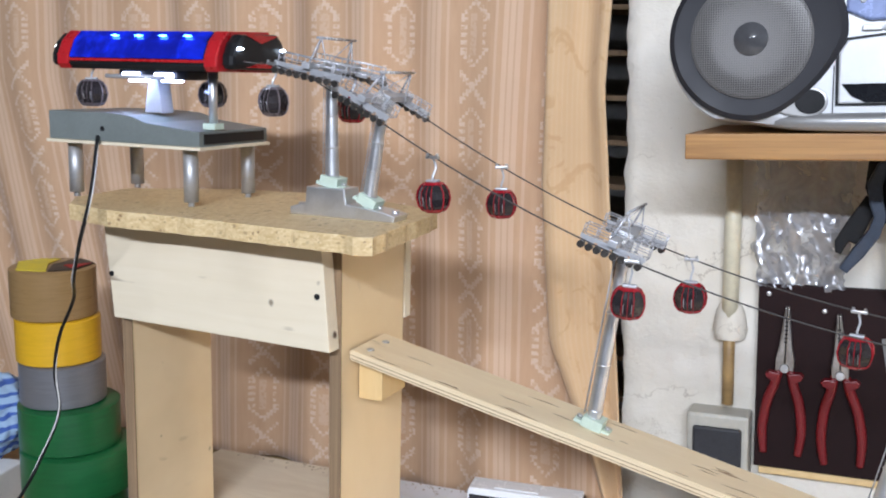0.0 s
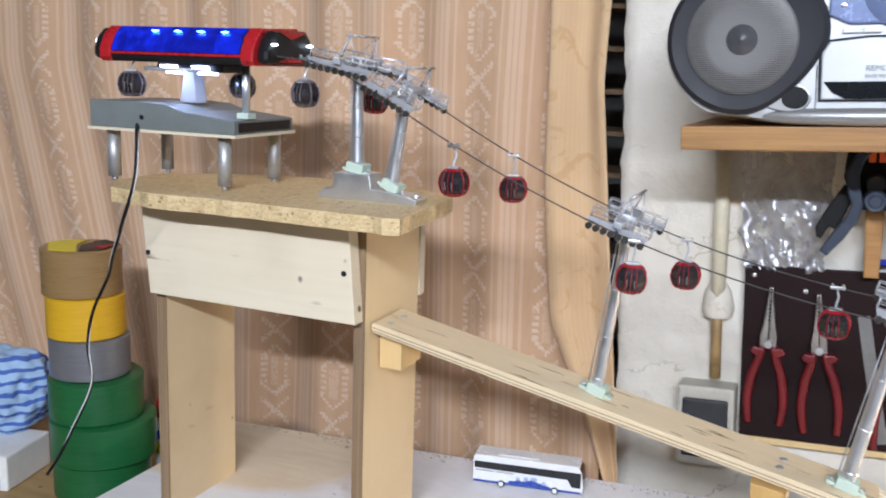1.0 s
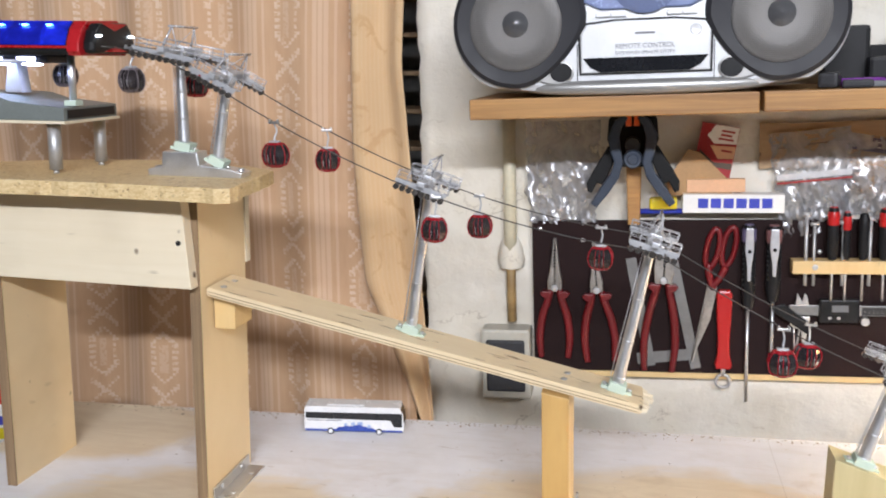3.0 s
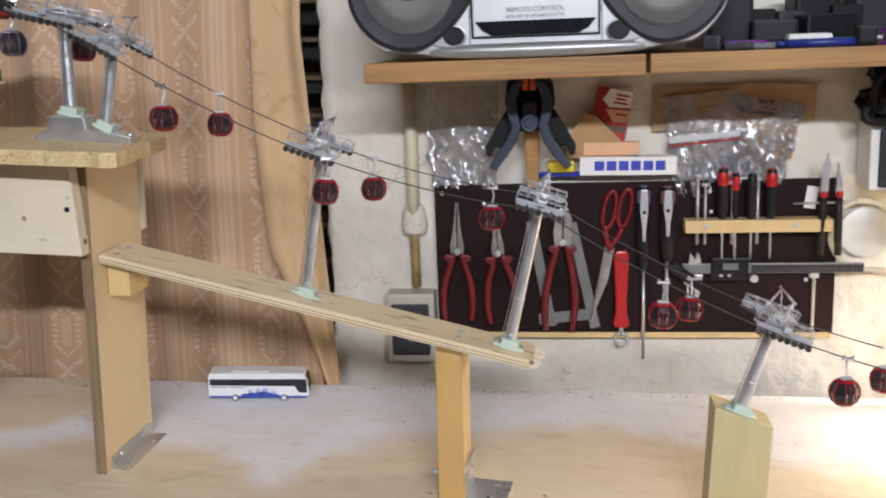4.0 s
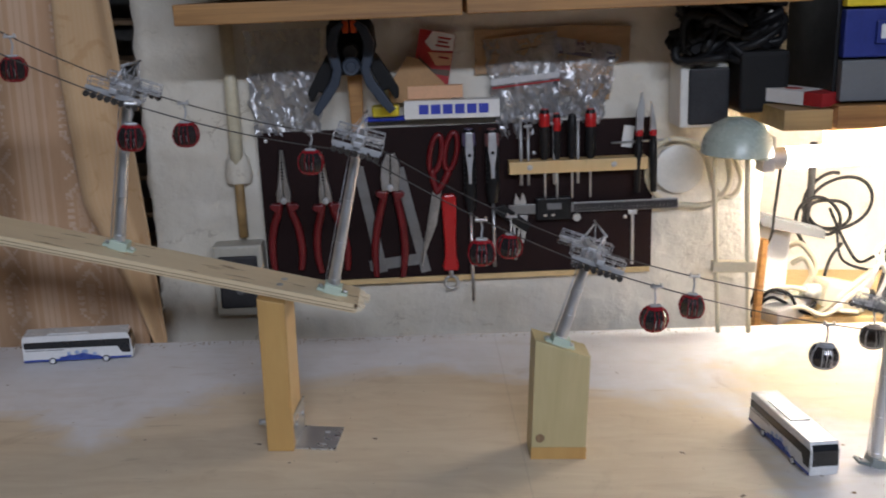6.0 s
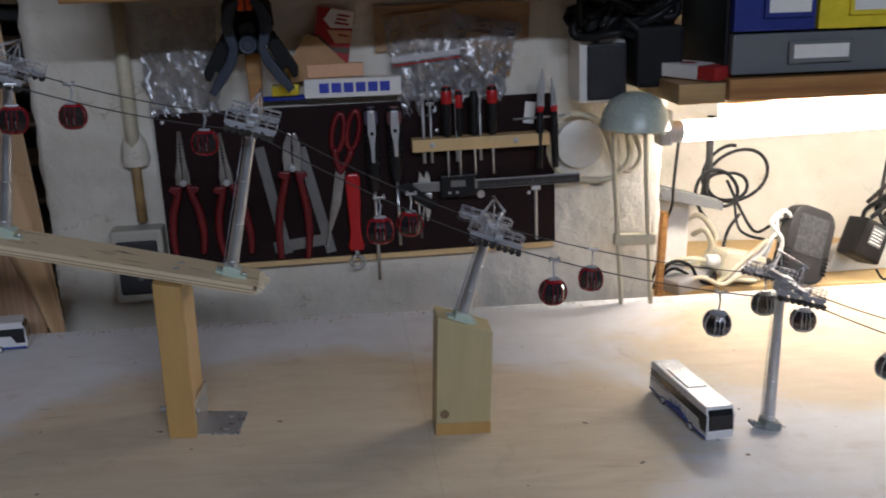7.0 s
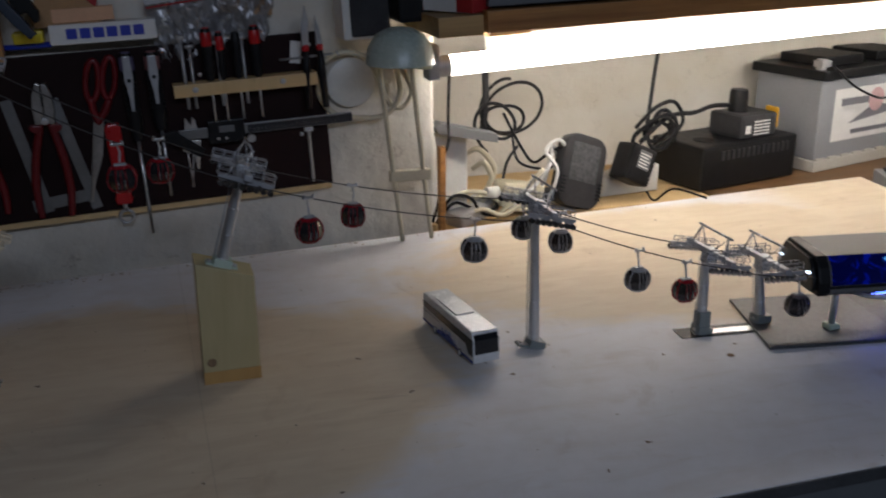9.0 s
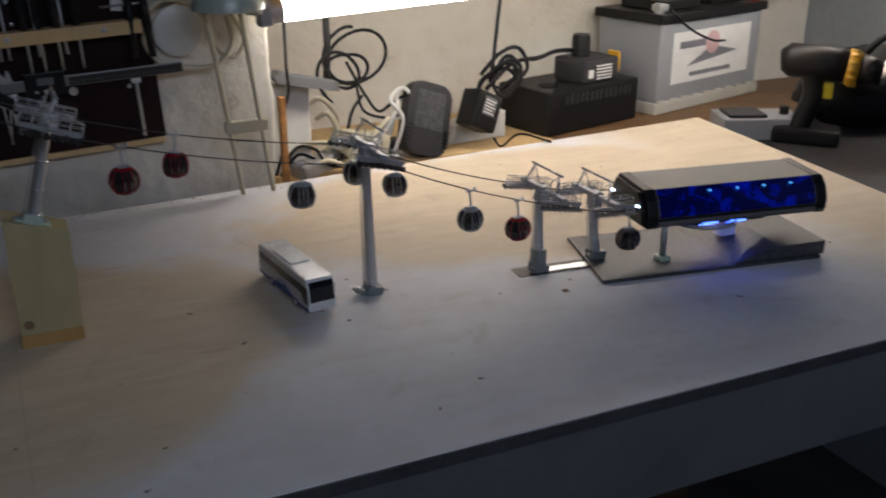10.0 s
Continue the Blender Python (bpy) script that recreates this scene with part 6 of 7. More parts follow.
bm = B(); prism(bm, radio_outline(), -0.01, 0.17, "y", 0.008)
part("case", bm, RADIO_SILVER, radio)
for s in (-1, 1):
    c = (s * 0.1335, 0, 0.0735)
    bm = B(); lathe(bm, [(0.0, -0.0135), (0.05, -0.0145), (0.062, -0.0165), (0.0665, -0.0135), (0.067, -0.009)], 48, c, "y")
    for v in bm.verts:
        d = v.co.x - c[0]
        if d * s < 0:
            h = (v.co.z - c[2]) / 0.067
            v.co.x = c[0] + d * (1.1 + (0.1 * h if h > 0 else 0.32 * h))
    ring = part("speaker_surround", bm, RADIO_DARK, radio, "dark grey speaker surround")
    bm = B(); lathe(bm, [(0.0, -0.0165), (0.03, -0.0168), (0.046, -0.0178), (0.0485, -0.0165), (0.0487, -0.0146)], 48, c, "y")
    part("grille", bm, RADIO_CONE, ring, "fine metal speaker grille")
    bm = B(); lathe(bm, [(0.0, -0.0235), (0.006, -0.0225), (0.0105, -0.0195), (0.0135, -0.0178), (0.0138, -0.016)], 32, c, "y")
    part("dome", bm, DOME_GLOSS, ring, "shiny speaker dome")
    pts = [(s * (0.0885 + k * math.cos(q)), 0.0215 + 0.0125 * math.sin(q)) for q, k in ((2 * math.pi * i / 28, 0.0155 if math.cos(2 * math.pi * i / 28) < 0 else 0.029) for i in range(28))]
    bm = B(); prism(bm, pts, -0.0128, -0.009, "y", 0.0016)
    port = part("bass_port", bm, RADIO_CHIN, radio, "satin teardrop port surround")
    bm = B(); lathe(bm, [(0.0, -0.0136), (0.0098, -0.0136), (0.0098, -0.0129), (0.0, -0.0129)], 28, (s * 0.0865, 0, 0.0218), "y")
    for v in bm.verts:
        v.co.x = s * 0.0865 + (v.co.x - s * 0.0865) * 1.18
    part("port_hole", bm, BLACK, port)
    bm = B(); box(bm, s * 0.0695 - 0.0004, s * 0.0695 + 0.0004, -0.0112, -0.0095, 0.0, 0.05)
    part("seam", bm, BLACK, radio)
bm = B(); prism(bm, [(-0.0655, 0.02), (0.0655, 0.02), (0.066, 0.06), (0.06, 0.0695), (0.03, 0.0725), (-0.03, 0.0725), (-0.06, 0.0695), (-0.066, 0.06)], -0.0145, -0.009, "y", 0.0015)
door = part("cassette_door", bm, RADIO_SILVER, radio)
bm = B(); prism(bm, [(-0.0675, 0.0185), (0.0675, 0.0185), (0.0685, 0.06), (0.062, 0.0715), (0.03, 0.0745), (-0.03, 0.0745), (-0.062, 0.0715), (-0.0685, 0.06)], -0.0125, -0.009, "y")
part("door_gap", bm, BLACK, radio)
bm = B(); prism(bm, [(-0.0635, 0.0355), (0.0635, 0.0355), (0.056, 0.026), (0.045, 0.0205), (-0.045, 0.0205), (-0.056, 0.026)], -0.0162, -0.0148, "y", 0.0006)
part("door_window", bm, BUS_GLASS, door, "glossy dark cassette window")
bm = B(); lathe(bm, [(0.0, -0.0162), (0.005, -0.0165), (0.0058, -0.0148)], 20, (0.051, 0, 0.061), "y")
part("door_button", bm, RADIO_SILVER, door)
bm = B(); box(bm, -0.01, 0.01, -0.0152, -0.0148, 0.0585, 0.0605)
part("maker_mark", bm, INK, door)
writing("REMOTE CONTROL", 0.0068, INK, door, pose(0, -0.0152, 0.0445))
writing("BASS REFLEX SPEAKER SYSTEM", 0.0045, INK, door, pose(0, -0.0152, 0.0385))
lip = smooth_path([(-0.132, 0.002, 0.0075), (-0.1, -0.006, 0.0055), (-0.06, -0.0105, 0.0052), (0.0, -0.012, 0.005), (0.06, -0.0105, 0.0052), (0.1, -0.006, 0.0055), (0.132, 0.002, 0.0075)], 6)
bm = B(); sweep(bm, lip, [0.0035 + 0.0045 * math.sin(math.pi * i / (len(lip) - 1)) ** 0.6 for i in range(len(lip))], 14)
part("front_roll", bm, RADIO_CHIN, radio, "satin rounded lower lip")
bm = B(); prism(bm, [(-0.062, 0.092), (-0.045, 0.084), (0.045, 0.084), (0.062, 0.092), (0.062, 0.14), (-0.062, 0.14)], -0.0145, -0.009, "y", 0.002)
panel = part("control_panel", bm, RADIO_BLUE, radio, "pale blue control panel")
bm = B(); lathe(bm, [(0.0, -0.017), (0.03, -0.0165), (0.036, -0.0148)], 32, (0, 0, 0.115), "y")
part("display_ring", bm, RADIO_BLUE, panel)
bm = B(); box(bm, -0.0175, 0.0175, -0.0185, -0.0172, 0.101, 0.121, 0.001)
part("display", bm, LCD, panel)
for k in range(4):
    x = (-0.05, -0.034, 0.022, 0.038)[k]
    bm = B(); box(bm, x, x + 0.015, -0.0135, -0.0105, 0.0765, 0.081, 0.001)
    part("key", bm, RADIO_SILVER, radio)
for x, z in ((0.046, 0.103), (0.041, 0.096), (0.052, 0.108), (-0.05, 0.1), (-0.046, 0.106)):
    bm = B(); lathe(bm, [(0.0, -0.0168), (0.002, -0.0165), (0.0025, -0.0148)], 12, (x, 0, z), "y")
    part("small_button", bm, STEEL, panel)

# small parts on the shelf
rng = random.Random(4)
for k, (x, w, h, c, label) in enumerate(((0.425, 0.03, 0.008, DARK_GREY, "flat dark tool lying on the shelf"), (0.45, 0.05, 0.006, DRAWER_GREY, "flat grey metal piece on the shelf"), (0.50, 0.045, 0.014, PAPER, "white rounded plastic case on the shelf"), (0.552, 0.02, 0.02, BLACK, "black plastic part on the shelf"), (0.40, 0.02, 0.016, DARK_GREY, "dark plastic part on the shelf"), (0.475, 0.05, 0.03, BLACK, "black box at the back of the shelf"), (0.53, 0.06, 0.034, BLACK, "black case at the back of the shelf"))):
    bm = B(); box(bm, -w / 2, w / 2, -0.016, 0.016, 0, h, min(0.004, h * 0.3))
    y = 1.16 + 0.012 * (k % 3) if k < 5 else 1.24
    solid("shelf_clutter", bm, c, label, "small part", m=pose(x, y, 1.2765 + 0.0485 * (x - 0.18), 0, LEAN_WALL, rng.uniform(-20, 20)), group="small parts on the shelf")
bm = B(); rod(bm, (-0.045, 0, 0.0045), (0.045, 0, 0.0045), 0.0045, seg=12); rod(bm, (-0.055, 0, 0.0045), (-0.045, 0, 0.0045), 0.003, seg=12)
solid("blue_pen", bm, DEEP_BLUE, "thick blue marker pen on the shelf", "marker", m=pose(0.515, 1.152, 1.2765 + 0.0485 * 0.335, 0, LEAN_WALL, 4))
for k in range(9):
    w, h = rng.uniform(0.03, 0.055), rng.uniform(0.03, 0.075)
    bm = B(); box(bm, -w / 2, w / 2, -0.022, 0.022, 0, h, 0.005)
    x = 0.432 + k * 0.031
    solid("dark_box", bm, (BLACK, RUBBER, DARK_GREY)[k % 3], "dark plastic box in the row at the back of the shelf", "small box", m=pose(x, 1.272 + 0.01 * (k % 2), 1.2765 + 0.0485 * (x - 0.18), 0, LEAN_WALL, rng.uniform(-12, 12)), group="dark boxes on the shelf")
for k in range(7):
    x = 0.43 + 0.036 * k
    bm = B(); rod(bm, (-0.03, 0, 0.0045), (0.028, 0, 0.0045), 0.0045, seg=10); rod(bm, (0.028, 0, 0.0045), (0.036, 0, 0.0045), 0.003, 0.001, seg=10)
    solid("loose_pen", bm, (PURPLE, BLACK, DRAWER_GREY, DEEP_BLUE, PAPER, BLACK, DRAWER_GREY)[k], "loose pen lying among the small parts on the shelf", "pen", m=pose(x, 1.195 + 0.014 * (k % 3), 1.2765 + 0.0485 * (x - 0.18), 0, LEAN_WALL, rng.uniform(-40, 40)), group="pens on the shelf")
for x, c, label in ((0.615, BRIGHT_RED, "small red bobbin on the shelf"), (0.582, PURPLE, "small purple bobbin on the shelf"), (0.645, DRAWER_GREY, "small grey bobbin on the shelf")):
    bm = B(); lathe(bm, [(0.0, 0.0), (0.014, 0.0), (0.014, 0.003), (0.009, 0.004), (0.009, 0.012), (0.014, 0.013), (0.014, 0.016), (0.0, 0.016)], 20)
    solid("bobbin", bm, c, label, "bobbin", m=pose(x, 1.165, 1.2765 + 0.0485 * (x - 0.18), 0, LEAN_WALL, 0), group="bobbins on the shelf")

# ---- corner beside the drawers ----
junction = thing("wall_box", on_wall(0.64, 1.318, 1.163), "pale wall box with a dark grey lid", "wall box")
bm = B(); box(bm, -0.03, 0.03, -0.018, 0.036, -0.04, 0.04, 0.003)
part("housing", bm, WHITE_PLASTIC, junction)
bm = B(); box(bm, -0.02, 0.03, -0.0225, -0.0185, -0.036, 0.034, 0.003)
part("lid", bm, DARK_GREY, junction)
bm = B(); box(bm, -0.026, 0.034, -0.02, 0.05, -0.045, 0.03, 0.006)
solid("dark_pouch", bm, RUBBER, "dark soft pouch hanging beside the wall box", "pouch", m=on_wall(0.7, 1.29, 1.19))
bundle = thing("cord_loop", on_wall(0.655, 1.3, 1.225), "tangled black cords heaped beside the drawers", "cords")
for k in range(20):
    r = random.Random(k)
    pts = [(r.uniform(-0.06, 0.07), r.uniform(-0.03, 0.02), r.uniform(-0.02, 0.06)) for _ in range(5)]
    bm = B(); sweep(bm, smooth_path(pts, 5), 0.006, 6)
    part("cord", bm, BLACK, bundle)
bm = B(); lathe(bm, [(0.0, -0.003), (0.03, -0.003), (0.0325, -0.0015), (0.0325, 0.004), (0.0, 0.004)], 40, axis="y")
solid("round_cover", bm, WHITE_PLASTIC, "white round cover plate on the plaster wall", "cover plate", m=on_wall(0.628, 1.346, 1.062))
bm = B()
sweep(bm, smooth_path([(-0.036, 0.0, 0.03), (-0.014, -0.004, 0.042), (0.018, -0.006, 0.034), (0.034, -0.006, 0.008), (0.046, -0.004, -0.028), (0.066, -0.004, -0.038), (0.08, -0.004, -0.018), (0.07, -0.004, 0.01), (0.055, 0.0, 0.03)], 8), 0.0036, 8)
sweep(bm, smooth_path([(-0.036, 0.002, 0.024), (-0.045, -0.004, -0.008), (-0.028, -0.006, -0.036), (0.008, -0.006, -0.046), (0.04, -0.01, -0.044), (0.062, -0.01, -0.02), (0.06, -0.006, 0.014)], 8), 0.0036, 8)
solid("hose_coil", bm, CREAM, "cream hose looped round the cover plate on the wall", "hose", m=on_wall(0.628, 1.338, 1.062))

lamp = thing("desk_lamp", pose(0.672, 1.255, 1.098), "pale green dome lamp on two thin rods", "lamp")
bm = B(); lathe(bm, [(0.0, 0.045), (0.016, 0.0425), (0.03, 0.035), (0.04, 0.02), (0.0435, 0.0), (0.0425, -0.001), (0.038, 0.018), (0.0, 0.04)], 36)
part("shade", bm, LAMP_GREEN, lamp)
for x in (-0.027, 0.014):
    bm = B(); sweep(bm, smooth_path([(x, 0, 0.004), (x + 0.013, 0.018, -0.08), (x + 0.039, 0.045, -0.2475)], 6), 0.003, 10)
    part("rod", bm, CREAM, lamp)
bm = B(); box(bm, -0.008, 0.048, 0.026, 0.038, -0.16, -0.145, 0.002)
part("clip", bm, CREAM, lamp)
bm = B(); lathe(bm, [(0.0, -0.014), (0.01, -0.012), (0.014, 0.0), (0.012, 0.01)], 16, (0.034, 0.012, 0.002))
part("socket", bm, LAMP_GREEN, lamp)

# ---- shelf with drawers, and the fluorescent tube under it ----
bm = B(); box(bm, 0, 1.26, 1.195, 1.562, -0.013, 0.013, 0.0015)
solid("shelf_board", bm, SHELF_WOOD, "brown wooden shelf board under the drawer unit", "shelf", group="wall shelves", m=pose(0.765, 0, 1.15, 0, -2.2, 0))
DRAW = pose(0.77, 1.21, 1.1637, 0, -2.2, 0)
unit = thing("drawer_unit", DRAW, "black drawer unit with grey, blue and yellow drawers", "drawer unit")
bm = B(); box(bm, -0.004, 0.43, 0.01, 0.16, 0, 0.3, 0.002)
part("carcass", bm, BLACK, unit)
for x0, x1, z0, z1, c in ((0.0, 0.205, 0.003, 0.05, DRAWER_GREY), (0.0, 0.1, 0.053, 0.107, DEEP_BLUE), (0.104, 0.205, 0.053, 0.107, YELLOW), (0.0, 0.1, 0.11, 0.16, YELLOW), (0.104, 0.205, 0.11, 0.16, DEEP_BLUE)):
    bm = B(); box(bm, x0, x1, -0.004, 0.0095, z0, z1, 0.002)
    d = part("drawer", bm, c, unit)
    xm, zm = (x0 + x1) / 2 + (0.005 if x1 > 0.15 and x0 < 0.05 else 0.015), (z0 + z1) / 2
    w = 0.04 if x1 - x0 > 0.15 else 0.03
    bm = B(); box(bm, xm - w, xm + w, -0.009, -0.004, zm - 0.012, zm + 0.014, 0.0015)
    g = part("label_frame", bm, c, d)
    bm = B(); box(bm, xm - w * 0.85, xm + w * 0.85, -0.0096, -0.0091, zm - 0.006, zm + 0.01)
    part("label_card", bm, PAPER, g)
carton = thing("small_carton", pose(0.738, 1.262, 1.1605, 0, -2.2, 32), "small white carton with a red end", "carton")
bm = B(); box(bm, -0.022, 0.022, -0.055, 0.05, 0.0, 0.016, 0.001)
part("sleeve", bm, PAPER, carton)
bm = B(); box(bm, -0.0223, 0.0223, -0.0556, -0.03, 0.0005, 0.0164, 0.0005)
part("end_flap", bm, RED_INK, carton)
bm = B(); lathe(bm, [(0.0, 0.0001), (0.01, 0.0001), (0.009, 0.0006), (0.0, 0.0006)], 16, (0.0, 0.0, 0.0162))
part("print_spot", bm, RED_INK, carton)
bm = B(); box(bm, -0.06, -0.003, 0, 0.19, -0.012, 0.012, 0.001)
solid("shelf_block", bm, LEDGE_WOOD, "short wooden block at the end of the shelf", "wooden block", m=pose(0.765, 1.16 + 0.04, 1.147, 0, -2.2, 0))
TUBE = pose(0.748, 1.312, 1.083, 0, -3.2, 0)
tube = thing("tube_lamp", TUBE, "long lit fluorescent tube under the shelf", "tube lamp")
bm = B(); rod(bm, (0.006, 0, 0), (1.2, 0, 0), 0.0135, seg=24)
part("tube", bm, TUBE_GLOW, tube, "glowing white tube")
bm = B(); rod(bm, (-0.014, 0, 0), (0.006, 0, 0), 0.0142, seg=20); box(bm, -0.026, -0.01, -0.014, 0.016, -0.016, 0.03, 0.003)
part("holder", bm, SILVER_PLASTIC, tube)
bm = B(); box(bm, 0.075, 1.22, 0.0165, 0.05, 0.004, 0.032, 0.002)
part("batten", bm, WHITE_PLASTIC, tube)
bm = B(); box(bm, 0.06, 0.12, -0.01, 0.05, 0.0325, 0.0445, 0.001)
part("mounting_block", bm, PINE_SIDE, tube, "raw wooden mounting block")

# ---- ledge in the recess ----
ledge = thing("recess_ledge", pose(0, 0, 0), "raw wooden ledge along the recess, shade coloured into its far end", "ledge")
bm = B(); box(bm, 0.748, 1.249, 1.425, 1.675, 0.7905, 0.828, 0.002)
part("plank", bm, PINE_SIDE, ledge, "pale raw plank")
# same ledge, darkened in colour where shade falls beyond x = 1.25
bm = B(); box(bm, 1.2515, 2.028, 1.425, 1.675, 0.7905, 0.828, 0.002)
part("plank", bm, SHADED_LEDGE, ledge, "plank coloured dark for shade")
bm = B(); box(bm, 0.764, 0.773, 1.384, 1.398, 0.7905, 0.955, 0.0015)
solid("wood_slat", bm, SHELF_WOOD, "upright brown wooden slat beside the power box", "slat")
power = thing("power_box", pose(0.793, 1.455, 0.8285), "white mains adapter box standing on the ledge", "power box")
bm = B(); box(bm, -0.032, 0.03, -0.024, 0.03, 0.0, 0.135, 0.004)
part("case", bm, WHITE_PLASTIC, power)
bm = B(); prism(bm, [(-0.03, 0.152), (-0.022, 0.158), (0.066, 0.136), (0.066, 0.124), (-0.026, 0.142)], -0.055, -0.026, "y", 0.001)
part("top_plate", bm, DRAWER_GREY, power, "dark slanting plate on the box")


def cord(name, pts, r, material, label, n=8):
    bm = B(); sweep(bm, smooth_path(pts, n), r, 8)
    return solid(name, bm, material, label, "cable", group="loose cables in the recess")


coil = []
for i in range(84):
    a = 2 * math.pi * i / 24 + 1.2
    turn = i / 24
    rr = 0.036 + 0.013 * math.sin(turn * 2.1) + 0.004 * math.sin(a * 2 + turn)
    coil.append((0.918 + 0.016 * math.sin(turn * 1.7) + rr * math.cos(a), 1.54 - 0.006 * turn, 0.985 - 0.012 * turn + rr * math.sin(a)))
cord("cable_coil", coil, 0.0028, BLACK, "coiled black cable hanging on the recess wall", 3)
bm = B(); sweep(bm, [(0.885, 1.535, 1.07), (0.886, 1.53, 1.0), (0.882, 1.53, 0.94)], 0.006, 8)
solid("cable_tail", bm, DARK_GREY, "thick dark cable hanging behind the coil", "cable", group="loose cables in the recess")
cord("black_cord", [(0.77, 1.36, 1.07), (0.775, 1.38, 1.0), (0.782, 1.4, 0.96), (0.774, 1.41, 0.92), (0.77, 1.41, 0.87), (0.76, 1.41, 0.835)], 0.0022, BLACK, "thin black cord hanging from the tube")
cord("black_cord", [(0.92, 1.5, 0.94), (0.925, 1.48, 0.9), (0.96, 1.46, 0.89), (0.985, 1.45, 0.9), (1.0, 1.45, 0.88)], 0.0022, BLACK, "black cord running to the grey charger")
cord("cream_cord", [(0.84, 1.46, 0.9), (0.855, 1.45, 0.91), (0.868, 1.45, 0.885), (0.855, 1.45, 0.862), (0.835, 1.44, 0.855), (0.82, 1.43, 0.845)], 0.0042, CREAM, "looped cream mains cord")
cord("cream_cord", [(0.83, 1.47, 0.92), (0.85, 1.46, 0.93), (0.874, 1.455, 0.90), (0.862, 1.45, 0.87), (0.84, 1.43, 0.84)], 0.0042, CREAM, "looped cream mains cord")
cord("pale_cable", [(0.885, 1.42, 0.835), (0.91, 1.42, 0.86), (0.94, 1.43, 0.88), (0.965, 1.44, 0.905), (0.98, 1.45, 0.88)], 0.0034, PAPER, "white cord crossing the plugs")
cord("black_cord", [(1.205, 1.54, 1.12), (1.19, 1.535, 1.03), (1.175, 1.52, 0.96), (1.16, 1.5, 0.93)], 0.0034, BLACK, "black cord running up behind the shelf")
cord("black_cord", [(1.15, 1.5, 0.91), (1.2, 1.5, 0.95), (1.25, 1.5, 0.955), (1.3, 1.52, 0.96), (1.36, 1.53, 0.955)], 0.004, BLACK, "black charger cord looped on the ledge")
cord("black_cord", [(1.14, 1.45, 0.84), (1.145, 1.43, 0.83), (1.16, 1.4, 0.856), (1.19, 1.35, 0.852)], 0.0018, BLACK, "thin black cord lying over the board's edge")
cord("cream_cord", [(0.775, 1.43, 0.85), (0.81, 1.425, 0.872), (0.85, 1.43, 0.868), (0.89, 1.425, 0.842), (0.93, 1.42, 0.836)], 0.0036, CREAM, "cream mains cord lying on the ledge")
cord("pale_cable", [(0.935, 1.45, 0.835), (0.95, 1.44, 0.87), (0.962, 1.44, 0.91), (0.975, 1.46, 0.93), (0.99, 1.47, 0.9)], 0.0034, PAPER, "white cord standing in an arc")
cord("black_cord", [(0.78, 1.43, 0.836), (0.8, 1.42, 0.86), (0.84, 1.42, 0.842), (0.87, 1.43, 0.85), (0.9, 1.47, 0.9), (0.93, 1.5, 0.92)], 0.0026, BLACK, "black cord winding between the plugs")
cord("black_cord", [(1.14, 1.5, 0.935), (1.17, 1.49, 0.97), (1.21, 1.5, 0.975), (1.235, 1.51, 0.94), (1.21, 1.5, 0.915), (1.24, 1.53, 0.9)], 0.0034, BLACK, "black charger cord in a loop")
cord("cream_cord", [(0.865, 1.42, 0.83), (0.9, 1.42, 0.862), (0.945, 1.425, 0.9)], 0.0042, CREAM, "stiff cream cord leaning across the plugs")
cord("black_cord", [(0.905, 1.5, 0.975), (0.93, 1.49, 0.925), (0.945, 1.47, 0.9), (0.96, 1.45, 0.915), (0.985, 1.45, 0.925), (1.0, 1.46, 0.9)], 0.0024, BLACK, "black cord dropping from the coil to the cradle")
cord("black_cord", [(0.77, 1.42, 0.83), (0.79, 1.41, 0.872), (0.82, 1.41, 0.868), (0.84, 1.41, 0.842), (0.88, 1.41, 0.836)], 0.0026, BLACK, "black cord lying in front of the power box")
cord("pale_cable", [(0.955, 1.43, 0.84), (0.968, 1.425, 0.895), (0.95, 1.43, 0.925), (0.975, 1.44, 0.94), (1.0, 1.45, 0.915)], 0.003, PAPER, "white cord looped behind the cradle")
cord("pale_cable", [(0.8, 1.41, 0.834), (0.835, 1.405, 0.85), (0.87, 1.405, 0.838), (0.9, 1.41, 0.85)], 0.0036, CREAM, "cream cord lying among the plugs")
knot = []
for i in range(60):
    q = 2 * math.pi * i / 14
    rr = 0.024 + 0.007 * math.sin(i * 0.9)
    knot.append((1.18 + 0.012 * math.sin(i * 0.23) + rr * math.cos(q), 1.5 + 0.012 * math.sin(i * 0.4), 0.925 + 0.01 * math.cos(i * 0.17) + rr * math.sin(q)))
cord("cord_loop", knot, 0.0034, BLACK, "bundled black charger cord tied in loops", 3)
bm = B(); box(bm, -0.022, 0.022, -0.014, 0.014, 0, 0.03, 0.006)
solid("white_plug", bm, WHITE_PLASTIC, "white plug standing among the cords", "plug", m=pose(0.86, 1.46, 0.829, 0, 0, 30))
plug = thing("mains_plug", pose(0.905, 1.44, 0.857, 0, 12, 10), "white mains plug adapter among the cables", "plug")
bm = B(); box(bm, -0.035, 0.04, -0.02, 0.02, -0.018, 0.022, 0.008)
part("body", bm, CREAM, plug)
bm = B(); rod(bm, (-0.055, 0, 0), (-0.035, 0, 0), 0.008, 0.012, seg=14)
part("strain_relief", bm, WHITE_PLASTIC, plug)
bm = B(); box(bm, -0.03, 0.03, -0.018, 0.018, 0, 0.022, 0.005); rod(bm, (0.03, 0, 0.01), (0.05, 0, 0.014), 0.006, seg=10)
